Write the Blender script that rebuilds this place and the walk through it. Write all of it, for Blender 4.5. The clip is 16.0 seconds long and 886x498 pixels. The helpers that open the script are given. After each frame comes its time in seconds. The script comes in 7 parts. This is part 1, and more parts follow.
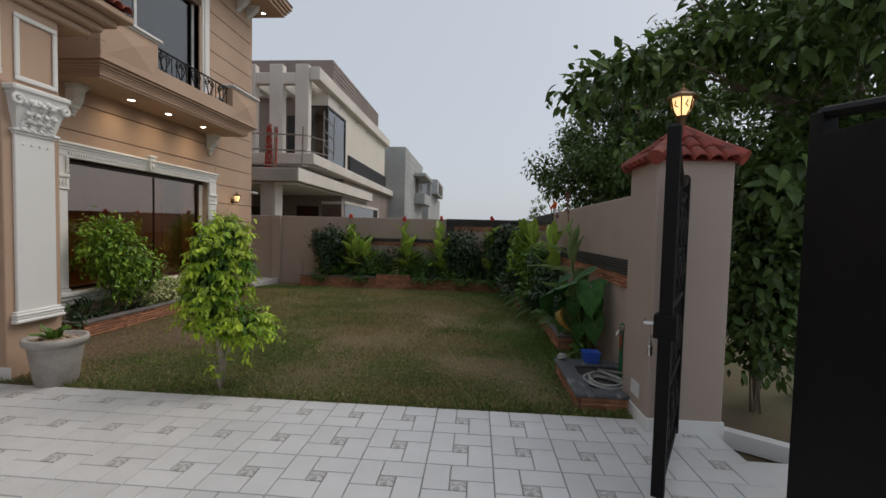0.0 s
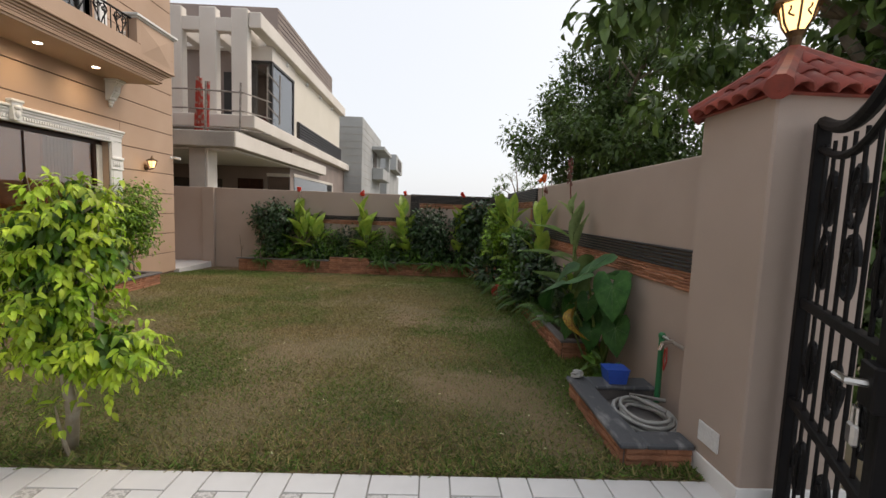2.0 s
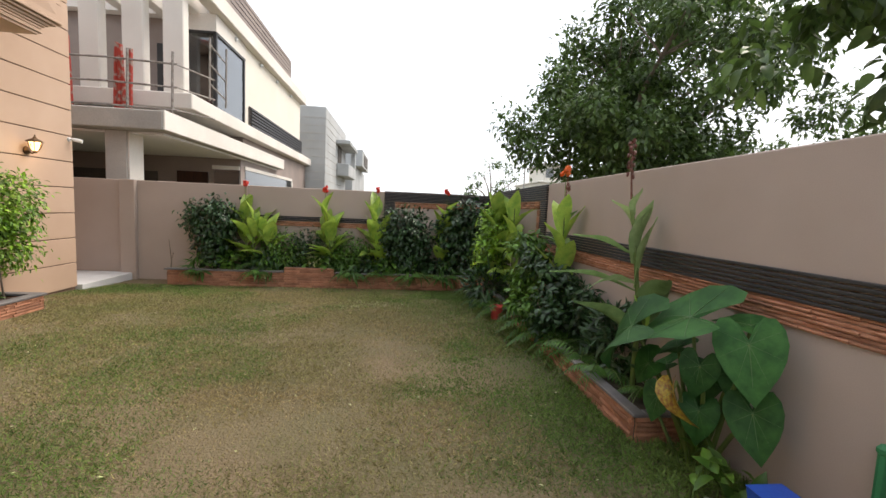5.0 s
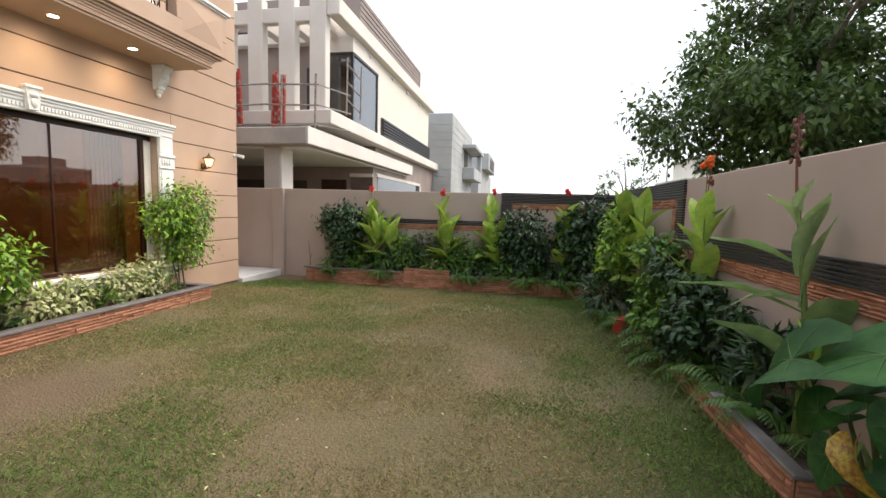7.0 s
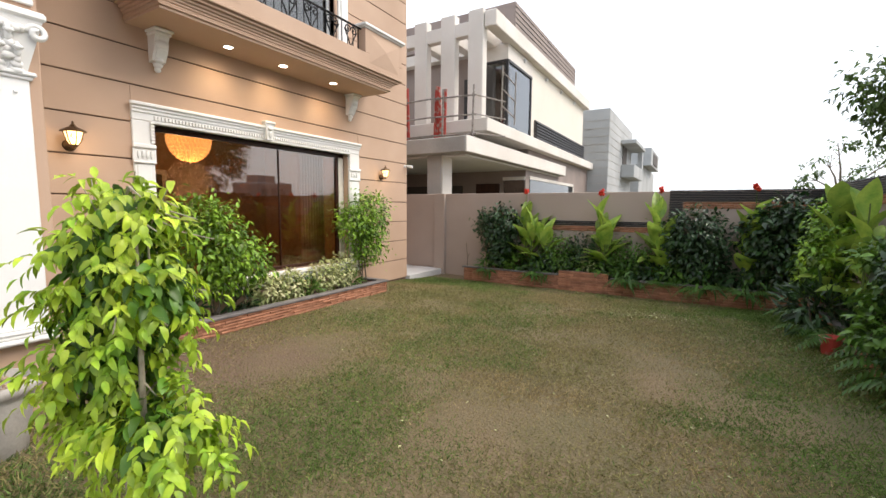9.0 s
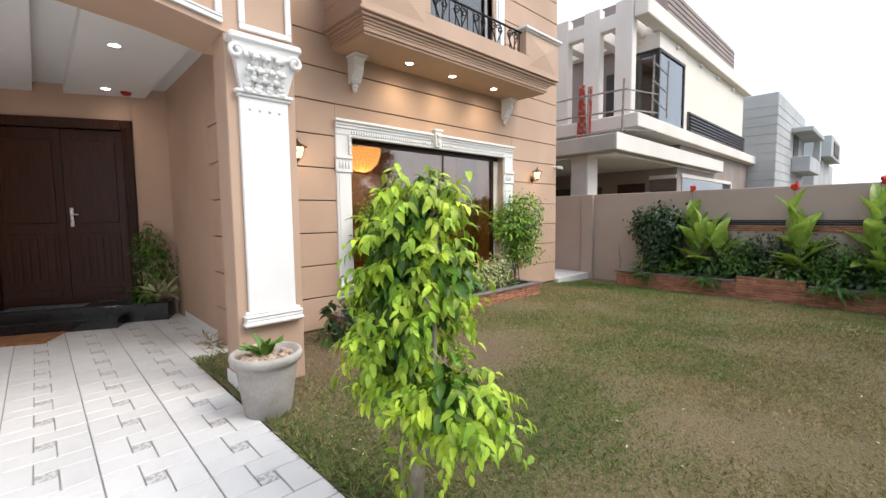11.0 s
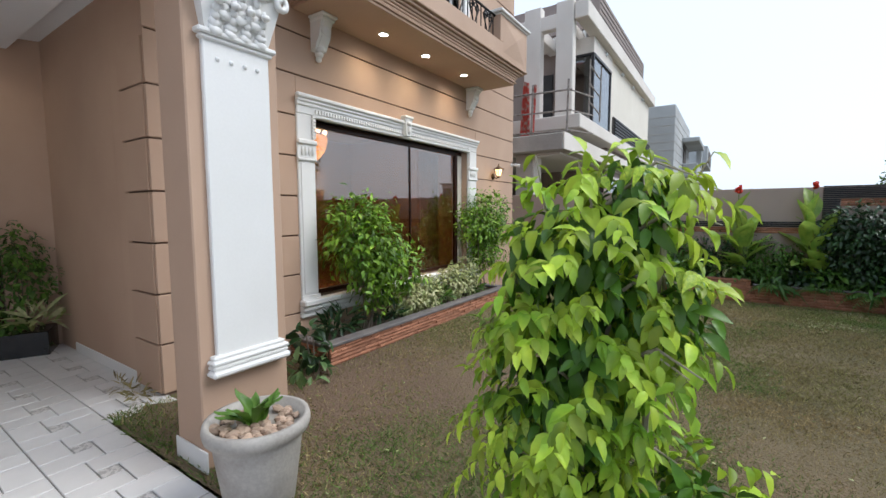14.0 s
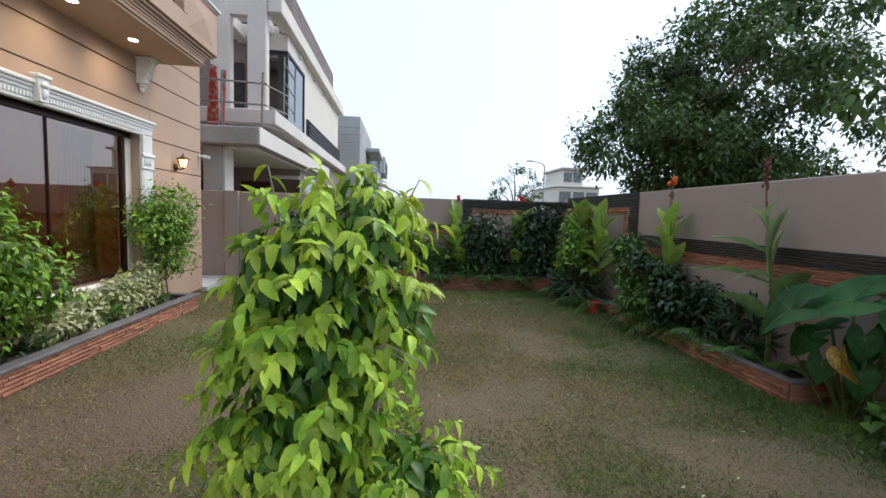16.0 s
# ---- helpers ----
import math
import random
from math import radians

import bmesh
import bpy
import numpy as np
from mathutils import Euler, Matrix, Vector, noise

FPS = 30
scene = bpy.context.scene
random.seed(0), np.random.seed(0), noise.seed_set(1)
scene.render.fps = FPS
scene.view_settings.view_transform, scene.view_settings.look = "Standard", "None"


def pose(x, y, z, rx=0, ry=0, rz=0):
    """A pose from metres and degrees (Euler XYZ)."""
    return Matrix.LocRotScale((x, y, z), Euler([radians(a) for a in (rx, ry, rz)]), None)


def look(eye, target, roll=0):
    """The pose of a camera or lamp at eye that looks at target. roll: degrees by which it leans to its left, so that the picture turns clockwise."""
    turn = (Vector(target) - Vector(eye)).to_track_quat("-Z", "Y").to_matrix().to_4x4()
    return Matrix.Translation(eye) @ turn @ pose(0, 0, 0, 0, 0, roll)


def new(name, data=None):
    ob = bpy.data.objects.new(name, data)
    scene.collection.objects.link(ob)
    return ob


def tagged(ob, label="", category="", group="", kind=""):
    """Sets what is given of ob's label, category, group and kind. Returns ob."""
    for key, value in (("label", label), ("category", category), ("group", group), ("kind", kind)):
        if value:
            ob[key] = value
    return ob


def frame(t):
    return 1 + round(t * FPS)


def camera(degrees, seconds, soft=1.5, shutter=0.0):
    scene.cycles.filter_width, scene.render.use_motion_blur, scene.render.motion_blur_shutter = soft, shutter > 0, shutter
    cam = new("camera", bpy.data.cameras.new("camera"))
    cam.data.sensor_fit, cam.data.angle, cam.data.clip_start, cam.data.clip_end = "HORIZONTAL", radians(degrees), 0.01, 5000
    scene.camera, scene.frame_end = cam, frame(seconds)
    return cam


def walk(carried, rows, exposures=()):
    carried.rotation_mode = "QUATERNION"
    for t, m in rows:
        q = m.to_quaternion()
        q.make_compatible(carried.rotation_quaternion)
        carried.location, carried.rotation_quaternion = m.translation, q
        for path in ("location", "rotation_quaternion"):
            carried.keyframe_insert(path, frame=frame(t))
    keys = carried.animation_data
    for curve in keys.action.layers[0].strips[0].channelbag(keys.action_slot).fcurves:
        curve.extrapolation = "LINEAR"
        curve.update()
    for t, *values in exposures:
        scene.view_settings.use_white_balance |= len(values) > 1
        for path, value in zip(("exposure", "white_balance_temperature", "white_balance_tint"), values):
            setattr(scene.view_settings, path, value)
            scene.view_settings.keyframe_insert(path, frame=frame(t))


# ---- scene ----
cam = camera(92.3, 16.0)
PATH = [
    (0, (-0.008, 1.164, 1.580), (-0.16, 3.156, 1.490), 1.4),
    (0.5, (-0.083, 1.513, 1.579), (-0.182, 3.509, 1.494), 1.7),
    (1, (-0.145, 1.826, 1.531), (-0.175, 3.822, 1.409), 2.0),
    (1.5, (-0.235, 2.167, 1.553), (-0.198, 4.158, 1.364), 2.0),
    (2, (-0.273, 2.525, 1.534), (-0.222, 4.516, 1.351), 2.1),
    (2.5, (-0.304, 2.815, 1.553), (-0.244, 4.805, 1.363), 2.1),
    (3, (-0.365, 3.129, 1.558), (-0.229, 5.116, 1.368), 2.4),
    (5.5, (-0.553, 4.423, 1.554), (-0.34, 6.403, 1.373), 2.5),
    (6, (-0.512, 4.526, 1.553), (-0.555, 6.516, 1.367), 2.1),
    (6.5, (-0.401, 4.52, 1.545), (-0.636, 6.497, 1.354), 1.9),
    (7, (-0.319, 4.469, 1.548), (-0.699, 6.423, 1.356), 1.7),
    (7.5, (-0.245, 4.453, 1.562), (-0.745, 6.379, 1.365), 1.6),
    (8, (-0.262, 4.367, 1.545), (-0.914, 6.247, 1.351), 1.2),
    (8.5, (-0.287, 4.315, 1.572), (-1.133, 6.115, 1.373), 0.9),
    (8.7, (-0.32, 4.294, 1.562), (-1.248, 6.054, 1.365), 0.7),
    (10.8, (-0.813, 3.819, 1.463), (-2.183, 5.267, 1.298), -0.6),
    (11, (-0.887, 3.788, 1.454), (-2.332, 5.163, 1.294), -0.7),
    (11.5, (-1.163, 3.758, 1.459), (-2.735, 4.984, 1.299), -0.8),
    (12, (-1.339, 3.721, 1.465), (-2.981, 4.852, 1.306), -0.9),
    (12.5, (-1.592, 3.671, 1.488), (-3.242, 4.789, 1.327), -0.9),
    (13, (-1.8, 3.664, 1.474), (-3.375, 4.886, 1.314), -0.8),
    (13.5, (-1.989, 3.715, 1.467), (-3.386, 5.136, 1.296), -0.5),
    (14, (-2.113, 3.774, 1.482), (-3.228, 5.425, 1.309), -0.2),
    (14.5, (-2.171, 3.769, 1.507), (-2.956, 5.599, 1.325), 0.8),
    (15, (-2.255, 3.736, 1.536), (-2.656, 5.687, 1.355), 1.3),
    (15.5, (-2.289, 3.703, 1.530), (-2.361, 5.695, 1.357), 1.6),
    (16, (-2.217, 3.688, 1.527), (-2.02, 5.672, 1.365), 1.9),
]
walk(cam, [(t, look(eye, target, roll)) for t, eye, target, roll in PATH],
     [(0, -0.48, 6700, 10), (1.5, 0.02, 7150, 12), (3.0, 0.46, 7150, 12), (5.5, 0.92, 6850, 11), (7.0, 0.89, 6800, 11), (8.5, 0.87, 6800, 11), (11.0, 0.88, 6350, 10),
      (11.8, 0.64, 6250, 10), (12.5, 0.53, 6200, 9), (14.0, 0.44, 5950, 8), (16.0, 0.40, 5880, 9)])

# ---- world, sun, exposure ----
world = bpy.data.worlds.new("evening_sky")
scene.world = world
world.use_nodes = True
wn, wl = world.node_tree.nodes, world.node_tree.links
sky = wn.new("ShaderNodeTexSky")
sky.sky_type, sky.sun_disc = "NISHITA", False
sky.sun_elevation, sky.sun_rotation = radians(48), radians(62)
sky.air_density, sky.dust_density, sky.ozone_density = 1.0, 4.0, 1.5
haze = wn.new("ShaderNodeMix")
haze.data_type = "RGBA"
haze.inputs[0].default_value = 0.72
haze.inputs[7].default_value = (7.6, 8.3, 9.3, 1)
wl.new(sky.outputs[0], haze.inputs[6])
wl.new(haze.outputs[2], wn["Background"].inputs["Color"])
wn["Background"].inputs["Strength"].default_value = 0.12

sun = new("sun", bpy.data.lights.new("sun", "SUN"))
sun.data.energy, sun.data.angle, sun.data.color = 1.45, radians(35), (1.0, 0.93, 0.85)
sun.matrix_world = look((17, 9, 22), (0, 0, 0))


def lamp(name, kind, energy, place, target=None, color=(1.0, 0.78, 0.5), size=0.04, spread=130):
    ob = new(name, bpy.data.lights.new(name, kind))
    ob.data.energy, ob.data.color, ob.data.shadow_soft_size = energy, color, size
    if kind == "SPOT":
        ob.data.spot_size, ob.data.spot_blend = radians(spread), 1.0
    ob.matrix_world = look(place, target) if target else pose(*place)
    return ob


# ---- materials ----
def mat(name, base, rough=0.7, second=None, scale=3.0, fine=60.0, bump=0.15, metal=0.0, vary=0.0, split=(0.35, 0.65), dist=0.004,
        spec=0.5, island=False, trans=0.0, stretch=(1, 1, 1), coat=0.0, grit=0.18):
    m = bpy.data.materials.new(name)
    m.use_nodes = True
    n, l = m.node_tree.nodes, m.node_tree.links
    b = n["Principled BSDF"]
    second = second or tuple(c * 0.8 for c in base)
    co = n.new("ShaderNodeTexCoord")
    mp = n.new("ShaderNodeMapping")
    mp.inputs["Scale"].default_value = stretch
    l.new(co.outputs["Object"], mp.inputs["Vector"])
    big, small = n.new("ShaderNodeTexNoise"), n.new("ShaderNodeTexNoise")
    big.inputs["Scale"].default_value, big.inputs["Detail"].default_value = scale, 5
    small.inputs["Scale"].default_value, small.inputs["Detail"].default_value = fine, 3
    for t in (big, small):
        l.new(mp.outputs[0], t.inputs["Vector"])
    ramp = n.new("ShaderNodeMapRange")
    ramp.inputs["From Min"].default_value, ramp.inputs["From Max"].default_value = split
    l.new(big.outputs["Fac"], ramp.inputs["Value"])
    mix = n.new("ShaderNodeMix")
    mix.data_type = "RGBA"
    mix.inputs[6].default_value, mix.inputs[7].default_value = (*base, 1), (*second, 1)
    l.new(ramp.outputs[0], mix.inputs[0])
    grain = n.new("ShaderNodeHueSaturation")
    val = n.new("ShaderNodeMapRange")
    val.inputs["To Min"].default_value, val.inputs["To Max"].default_value = 1 - grit, 1 + grit
    l.new(small.outputs["Fac"], val.inputs["Value"])
    l.new(val.outputs[0], grain.inputs["Value"])
    l.new(mix.outputs[2], grain.inputs["Color"])
    out = grain.outputs[0]
    if vary:
        hv = n.new("ShaderNodeHueSaturation")
        mr = n.new("ShaderNodeMapRange")
        mr.inputs["To Min"].default_value, mr.inputs["To Max"].default_value = 1 - vary, 1 + vary
        if island:
            l.new(n.new("ShaderNodeNewGeometry").outputs["Random Per Island"], mr.inputs["Value"])
        else:
            l.new(n.new("ShaderNodeObjectInfo").outputs["Random"], mr.inputs["Value"])
        l.new(mr.outputs[0], hv.inputs["Value"])
        l.new(out, hv.inputs["Color"])
        out = hv.outputs[0]
    l.new(out, b.inputs["Base Color"])
    rr = n.new("ShaderNodeMapRange")
    rr.inputs["To Min"].default_value, rr.inputs["To Max"].default_value = max(rough - 0.1, 0.02), min(rough + 0.1, 1)
    l.new(big.outputs["Fac"], rr.inputs["Value"])
    l.new(rr.outputs[0], b.inputs["Roughness"])
    b.inputs["Metallic"].default_value = metal
    b.inputs["Specular IOR Level"].default_value = spec
    b.inputs["Coat Weight"].default_value = coat
    if trans:
        # thin leaf: light passes through
        tr = n.new("ShaderNodeBsdfTranslucent")
        l.new(out, tr.inputs["Color"])
        mx = n.new("ShaderNodeMixShader")
        mx.inputs[0].default_value = trans
        l.new(b.outputs[0], mx.inputs[1])
        l.new(tr.outputs[0], mx.inputs[2])
        l.new(mx.outputs[0], n["Material Output"].inputs["Surface"])
    if bump:
        bp = n.new("ShaderNodeBump")
        bp.inputs["Strength"].default_value, bp.inputs["Distance"].default_value = bump, dist
        l.new(small.outputs["Fac"], bp.inputs["Height"])
        l.new(bp.outputs[0], b.inputs["Normal"])
    return m


def glow(name, color, strength):
    m = bpy.data.materials.new(name)
    m.use_nodes = True
    b = m.node_tree.nodes["Principled BSDF"]
    b.inputs["Base Color"].default_value = (*color, 1)
    b.inputs["Emission Color"].default_value = (*color, 1)
    b.inputs["Emission Strength"].default_value = strength
    return m


def glass(name, tint, gloss):
    m = bpy.data.materials.new(name)
    m.use_nodes = True
    n, l = m.node_tree.nodes, m.node_tree.links
    tr, gl, mx, fr = (n.new("ShaderNodeBsdfTransparent"), n.new("ShaderNodeBsdfGlossy"), n.new("ShaderNodeMixShader"), n.new("ShaderNodeMapRange"))
    tr.inputs["Color"].default_value = (*tint, 1)
    gl.inputs["Roughness"].default_value = 0.01
    lw, pw = n.new("ShaderNodeLayerWeight"), n.new("ShaderNodeMath")
    lw.inputs["Blend"].default_value = 0.5
    pw.operation = "POWER"
    pw.inputs[1].default_value = 3.5
    l.new(lw.outputs["Facing"], pw.inputs[0])
    l.new(pw.outputs[0], fr.inputs["Value"])
    fr.inputs["To Min"].default_value, fr.inputs["To Max"].default_value = gloss, 0.9
    l.new(fr.outputs[0], mx.inputs[0])
    l.new(tr.outputs[0], mx.inputs[1])
    l.new(gl.outputs[0], mx.inputs[2])
    l.new(mx.outputs[0], n["Material Output"].inputs["Surface"])
    return m


M_PAINT = mat("taupe_paint", (0.51, 0.352, 0.252), 0.75, (0.47, 0.32, 0.226), 1.2, 180, 0.12, grit=0.06)
M_WALL = mat("boundary_paint", (0.42, 0.335, 0.285), 0.85, (0.38, 0.30, 0.25), 0.9, 150, 0.2, grit=0.06)
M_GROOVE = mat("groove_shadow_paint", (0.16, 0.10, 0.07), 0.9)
M_WHITE = mat("white_plaster", (0.80, 0.79, 0.77), 0.6, (0.76, 0.75, 0.72), 1.5, 60, 0.04, grit=0.03)
M_CEIL = mat("ceiling_white", (0.78, 0.77, 0.76), 0.8, (0.74, 0.73, 0.72), 0.8, 100, 0.05, grit=0.03)
M_TILE = mat("white_marble_tile", (0.72, 0.71, 0.70), 0.32, (0.63, 0.62, 0.61), 2.2, 14, 0.03, vary=0.05, grit=0.03)
M_JOINT = mat("grey_grout", (0.45, 0.44, 0.42), 0.9, (0.33, 0.32, 0.305), 4)
M_MOTIF = mat("grey_motif_tile", (0.62, 0.60, 0.58), 0.4, (0.40, 0.385, 0.37), 34, 90, 0.1, split=(0.47, 0.53))
M_BLACK = mat("black_granite", (0.012, 0.012, 0.013), 0.18, (0.02, 0.02, 0.02), 8, 120, 0.02)
M_LOUVRE = mat("black_louvre_paint", (0.022, 0.022, 0.025), 0.5, (0.035, 0.033, 0.033), 3, 60, 0.1)
M_IRON = mat("black_wrought_iron", (0.005, 0.005, 0.006), 0.55, (0.009, 0.008, 0.008), 9, 80, 0.2, spec=0.18)
M_STONE = mat("terracotta_split_stone", (0.46, 0.22, 0.13), 0.85, (0.34, 0.15, 0.085), 9, 45, 0.8, vary=0.28, dist=0.01)
M_COPING = mat("grey_slate_coping", (0.13, 0.12, 0.12), 0.6, (0.20, 0.18, 0.17), 5, 60, 0.3)
M_ROOF = mat("red_clay_tile", (0.30, 0.050, 0.030), 0.6, (0.14, 0.035, 0.028), 6, 40, 0.4, vary=0.25)
M_SOIL = mat("planting_soil", (0.07, 0.05, 0.035), 0.95, (0.12, 0.085, 0.06), 9, 70, 0.9, dist=0.02)
M_DOOR = mat("dark_walnut", (0.026, 0.008, 0.0035), 0.34, (0.048, 0.015, 0.006), 6, 60, 0.08, stretch=(6, 6, 0.5), spec=0.3)
M_STEEL = mat("brushed_steel", (0.6, 0.58, 0.55), 0.3, metal=1.0, bump=0.02)
M_BRASS = mat("aged_brass", (0.16, 0.095, 0.045), 0.45, (0.07, 0.04, 0.025), 20, 80, 0.2, metal=0.8)
M_MAT = mat("coir_fibre", (0.36, 0.17, 0.07), 0.95, (0.25, 0.11, 0.045), 12, 160, 1.0, dist=0.01)
M_POT = mat("cement_pot", (0.45, 0.42, 0.38), 0.85, (0.34, 0.31, 0.28), 6, 60, 0.4)
M_PEBBLE = mat("pebble", (0.46, 0.34, 0.25), 0.6, (0.30, 0.20, 0.14), 20, 60, 0.2, vary=0.35)
M_CONCRETE = mat("bare_concrete", (0.47, 0.445, 0.41), 0.9, (0.35, 0.33, 0.305), 0.9, 40, 0.4)
M_NEWPLASTER = mat("pale_plaster", (0.74, 0.69, 0.63), 0.85, (0.66, 0.61, 0.55), 0.7, 60, 0.2)
M_CREAM = mat("cream_paint", (0.74, 0.69, 0.60), 0.8, (0.70, 0.65, 0.56), 0.6, 60, 0.1)
# dark base puts the shade of unlit openings into colour; also cladding joints
M_DARKIN = mat("shade_and_joint_dark", (0.10, 0.085, 0.075), 0.9)
M_CLAD = mat("brown_cladding", (0.24, 0.19, 0.17), 0.7, (0.30, 0.24, 0.21), 1.0, 40, 0.2)
M_GREYBLD = mat("grey_block_plaster", (0.44, 0.445, 0.44), 0.9, (0.36, 0.365, 0.36), 0.6, 30, 0.3)
M_SCAFF = mat("rusty_scaffold", (0.17, 0.14, 0.12), 0.8, (0.35, 0.32, 0.29), 14, 60, 0.3)
M_REDPROP = mat("red_prop_paint", (0.42, 0.05, 0.035), 0.7, (0.36, 0.28, 0.24), 9, 60, 0.3, split=(0.5, 0.62))
M_GLASS = glass("tinted_window_glass", (0.80, 0.70, 0.62), 0.16)
M_NBGLASS = glass("grey_window_glass", (0.45, 0.48, 0.50), 0.12)
M_ROOMWALL = mat("warm_room_wall", (0.42, 0.26, 0.15), 0.8, (0.36, 0.21, 0.12), 1)
M_ROOMFLOOR = mat("room_wood_floor", (0.16, 0.06, 0.03), 0.3, (0.10, 0.04, 0.02), 3, 40)
M_CURTAIN = mat("brown_curtain", (0.30, 0.13, 0.05), 0.9, (0.22, 0.09, 0.035), 5, 90, 0.4)
M_BULB = glow("warm_lamp", (1.0, 0.68, 0.32), 1.7)
M_CANDLE = glow("candle_bulb", (1.0, 0.80, 0.50), 6.0)
M_DOWN = glow("downlight_white", (1.0, 0.93, 0.82), 22)
M_CRYSTAL = glow("chandelier_crystal", (1.0, 0.56, 0.20), 0.85)
M_LAWN = mat("lawn_soil_and_thatch", (0.215, 0.155, 0.088), 0.95, (0.13, 0.122, 0.055), 0.7, 55, 1.0, split=(0.36, 0.72), dist=0.03)


def bare_soil(m, centre, reach):
    """Trodden bare earth with a ragged edge, mixed over a ground material."""
    n, l = m.node_tree.nodes, m.node_tree.links
    b = n["Principled BSDF"]
    co, dist, nz, add, rng_, mix = (n.new("ShaderNodeTexCoord"), n.new("ShaderNodeVectorMath"), n.new("ShaderNodeTexNoise"), n.new("ShaderNodeMath"), n.new("ShaderNodeMapRange"), n.new("ShaderNodeMix"))
    dist.operation = "DISTANCE"
    dist.inputs[1].default_value = centre
    nz.inputs["Scale"].default_value, nz.inputs["Detail"].default_value = 1.6, 6
    l.new(co.outputs["Object"], dist.inputs[0])
    l.new(co.outputs["Object"], nz.inputs["Vector"])
    add.operation = "MULTIPLY_ADD"
    add.inputs[1].default_value = 2.6
    l.new(nz.outputs["Fac"], add.inputs[0])
    l.new(dist.outputs["Value"], add.inputs[2])
    rng_.inputs["From Min"].default_value, rng_.inputs["From Max"].default_value = reach + 0.7, reach + 2.0
    l.new(add.outputs[0], rng_.inputs["Value"])
    mix.data_type = "RGBA"
    mix.inputs[6].default_value = (0.17, 0.115, 0.075, 1)
    old = b.inputs["Base Color"].links[0].from_socket
    l.new(rng_.outputs[0], mix.inputs[0])
    l.new(old, mix.inputs[7])
    l.new(mix.outputs[2], b.inputs["Base Color"])


bare_soil(M_LAWN, (-4.75, 6.3, 0), 1.3)
M_WORNSLATE = mat("worn_slate", (0.085, 0.09, 0.098), 0.6, (0.30, 0.30, 0.30), 5, 60, 0.5, split=(0.55, 0.75), stretch=(3, 1, 1))
M_ASPHALT = mat("road_asphalt", (0.16, 0.16, 0.16), 0.9, (0.12, 0.12, 0.12), 0.3, 40, 0.4)
M_VERGE = mat("verge_grass", (0.085, 0.09, 0.04), 0.95, (0.14, 0.105, 0.06), 0.6, 30, 0.8)
M_BARK = mat("grey_bark", (0.20, 0.16, 0.12), 0.9, (0.12, 0.095, 0.07), 14, 60, 0.8, stretch=(1, 1, 0.3))
M_PALEBARK = mat("pale_bark", (0.42, 0.37, 0.29), 0.85, (0.30, 0.25, 0.18), 20, 80, 0.5)
M_GREENPIPE = mat("green_ppr_pipe", (0.03, 0.20, 0.08), 0.5, bump=0.02)
M_HOSE = mat("grey_garden_hose", (0.42, 0.42, 0.40), 0.5, (0.34, 0.34, 0.32), 10, 60, 0.05)
M_BLUE = mat("blue_plastic", (0.035, 0.11, 0.55), 0.35, bump=0.02)
M_REDPLASTIC = mat("red_plastic", (0.45, 0.02, 0.02), 0.4, bump=0.02)
M_PLASTIC = mat("white_plastic", (0.75, 0.75, 0.74), 0.4, bump=0.02)


def leafmat(name, a, b, vary=0.3, trans=0.3, rough=0.42, island=True, spec=0.45, scale=6.0, split=(0.35, 0.65)):
    return mat(name, a, rough, b, scale, 40.0, 0.15, split=split, vary=vary, island=island, trans=trans, spec=spec, dist=0.002)


L_LIME = leafmat("lime_ficus_leaf", (0.56, 0.68, 0.065), (0.20, 0.385, 0.028), 0.5, 0.32)
# darker copy of the ficus leaf, with the crown's inner shade in its colour
L_LIMEIN = leafmat("painted_shade_ficus_leaf", (0.10, 0.21, 0.018), (0.05, 0.13, 0.012), 0.5, 0.15)
L_LIME_OBJ = leafmat("lime_ficus_leaf_near", (0.61, 0.70, 0.08), (0.27, 0.44, 0.038), 0.45, 0.34, island=False)
L_MID = leafmat("mid_green_leaf", (0.12, 0.23, 0.03), (0.055, 0.13, 0.018), 0.55, 0.2)
L_BRIGHT = leafmat("bright_shrub_leaf", (0.25, 0.41, 0.036), (0.08, 0.19, 0.018), 0.65, 0.22)
L_DARK = leafmat("dark_glossy_leaf", (0.040, 0.090, 0.026), (0.018, 0.045, 0.015), 0.55, 0.15, 0.35)
L_TREE = leafmat("street_tree_leaf", (0.105, 0.170, 0.040), (0.050, 0.095, 0.022), 0.5, 0.3)
L_VARIE = leafmat("variegated_leaf", (0.64, 0.62, 0.36), (0.30, 0.38, 0.12), 0.3, 0.25)
L_CANNA = leafmat("canna_leaf", (0.44, 0.56, 0.10), (0.20, 0.36, 0.06), 0.3, 0.35, island=False)
L_CANNAD = leafmat("dusty_canna_leaf", (0.22, 0.33, 0.13), (0.12, 0.21, 0.07), 0.25, 0.3, island=False)
L_CANNAP = leafmat("pale_canna_leaf", (0.34, 0.44, 0.20), (0.20, 0.30, 0.11), 0.25, 0.35, island=False)
L_TARO = leafmat("taro_leaf", (0.058, 0.172, 0.040), (0.028, 0.10, 0.024), 0.35, 0.25, 0.55, island=False, spec=0.25)
L_VEIN = leafmat("pale_leaf_vein", (0.10, 0.20, 0.065), (0.075, 0.16, 0.05), 0.1, 0.1, island=False)
L_YELLOW = leafmat("withered_yellow_leaf", (0.50, 0.36, 0.04), (0.24, 0.09, 0.025), 0.1, 0.2, island=False, scale=14.0)
L_FERN = leafmat("fern_frond", (0.09, 0.19, 0.03), (0.05, 0.12, 0.02), 0.3, 0.3)
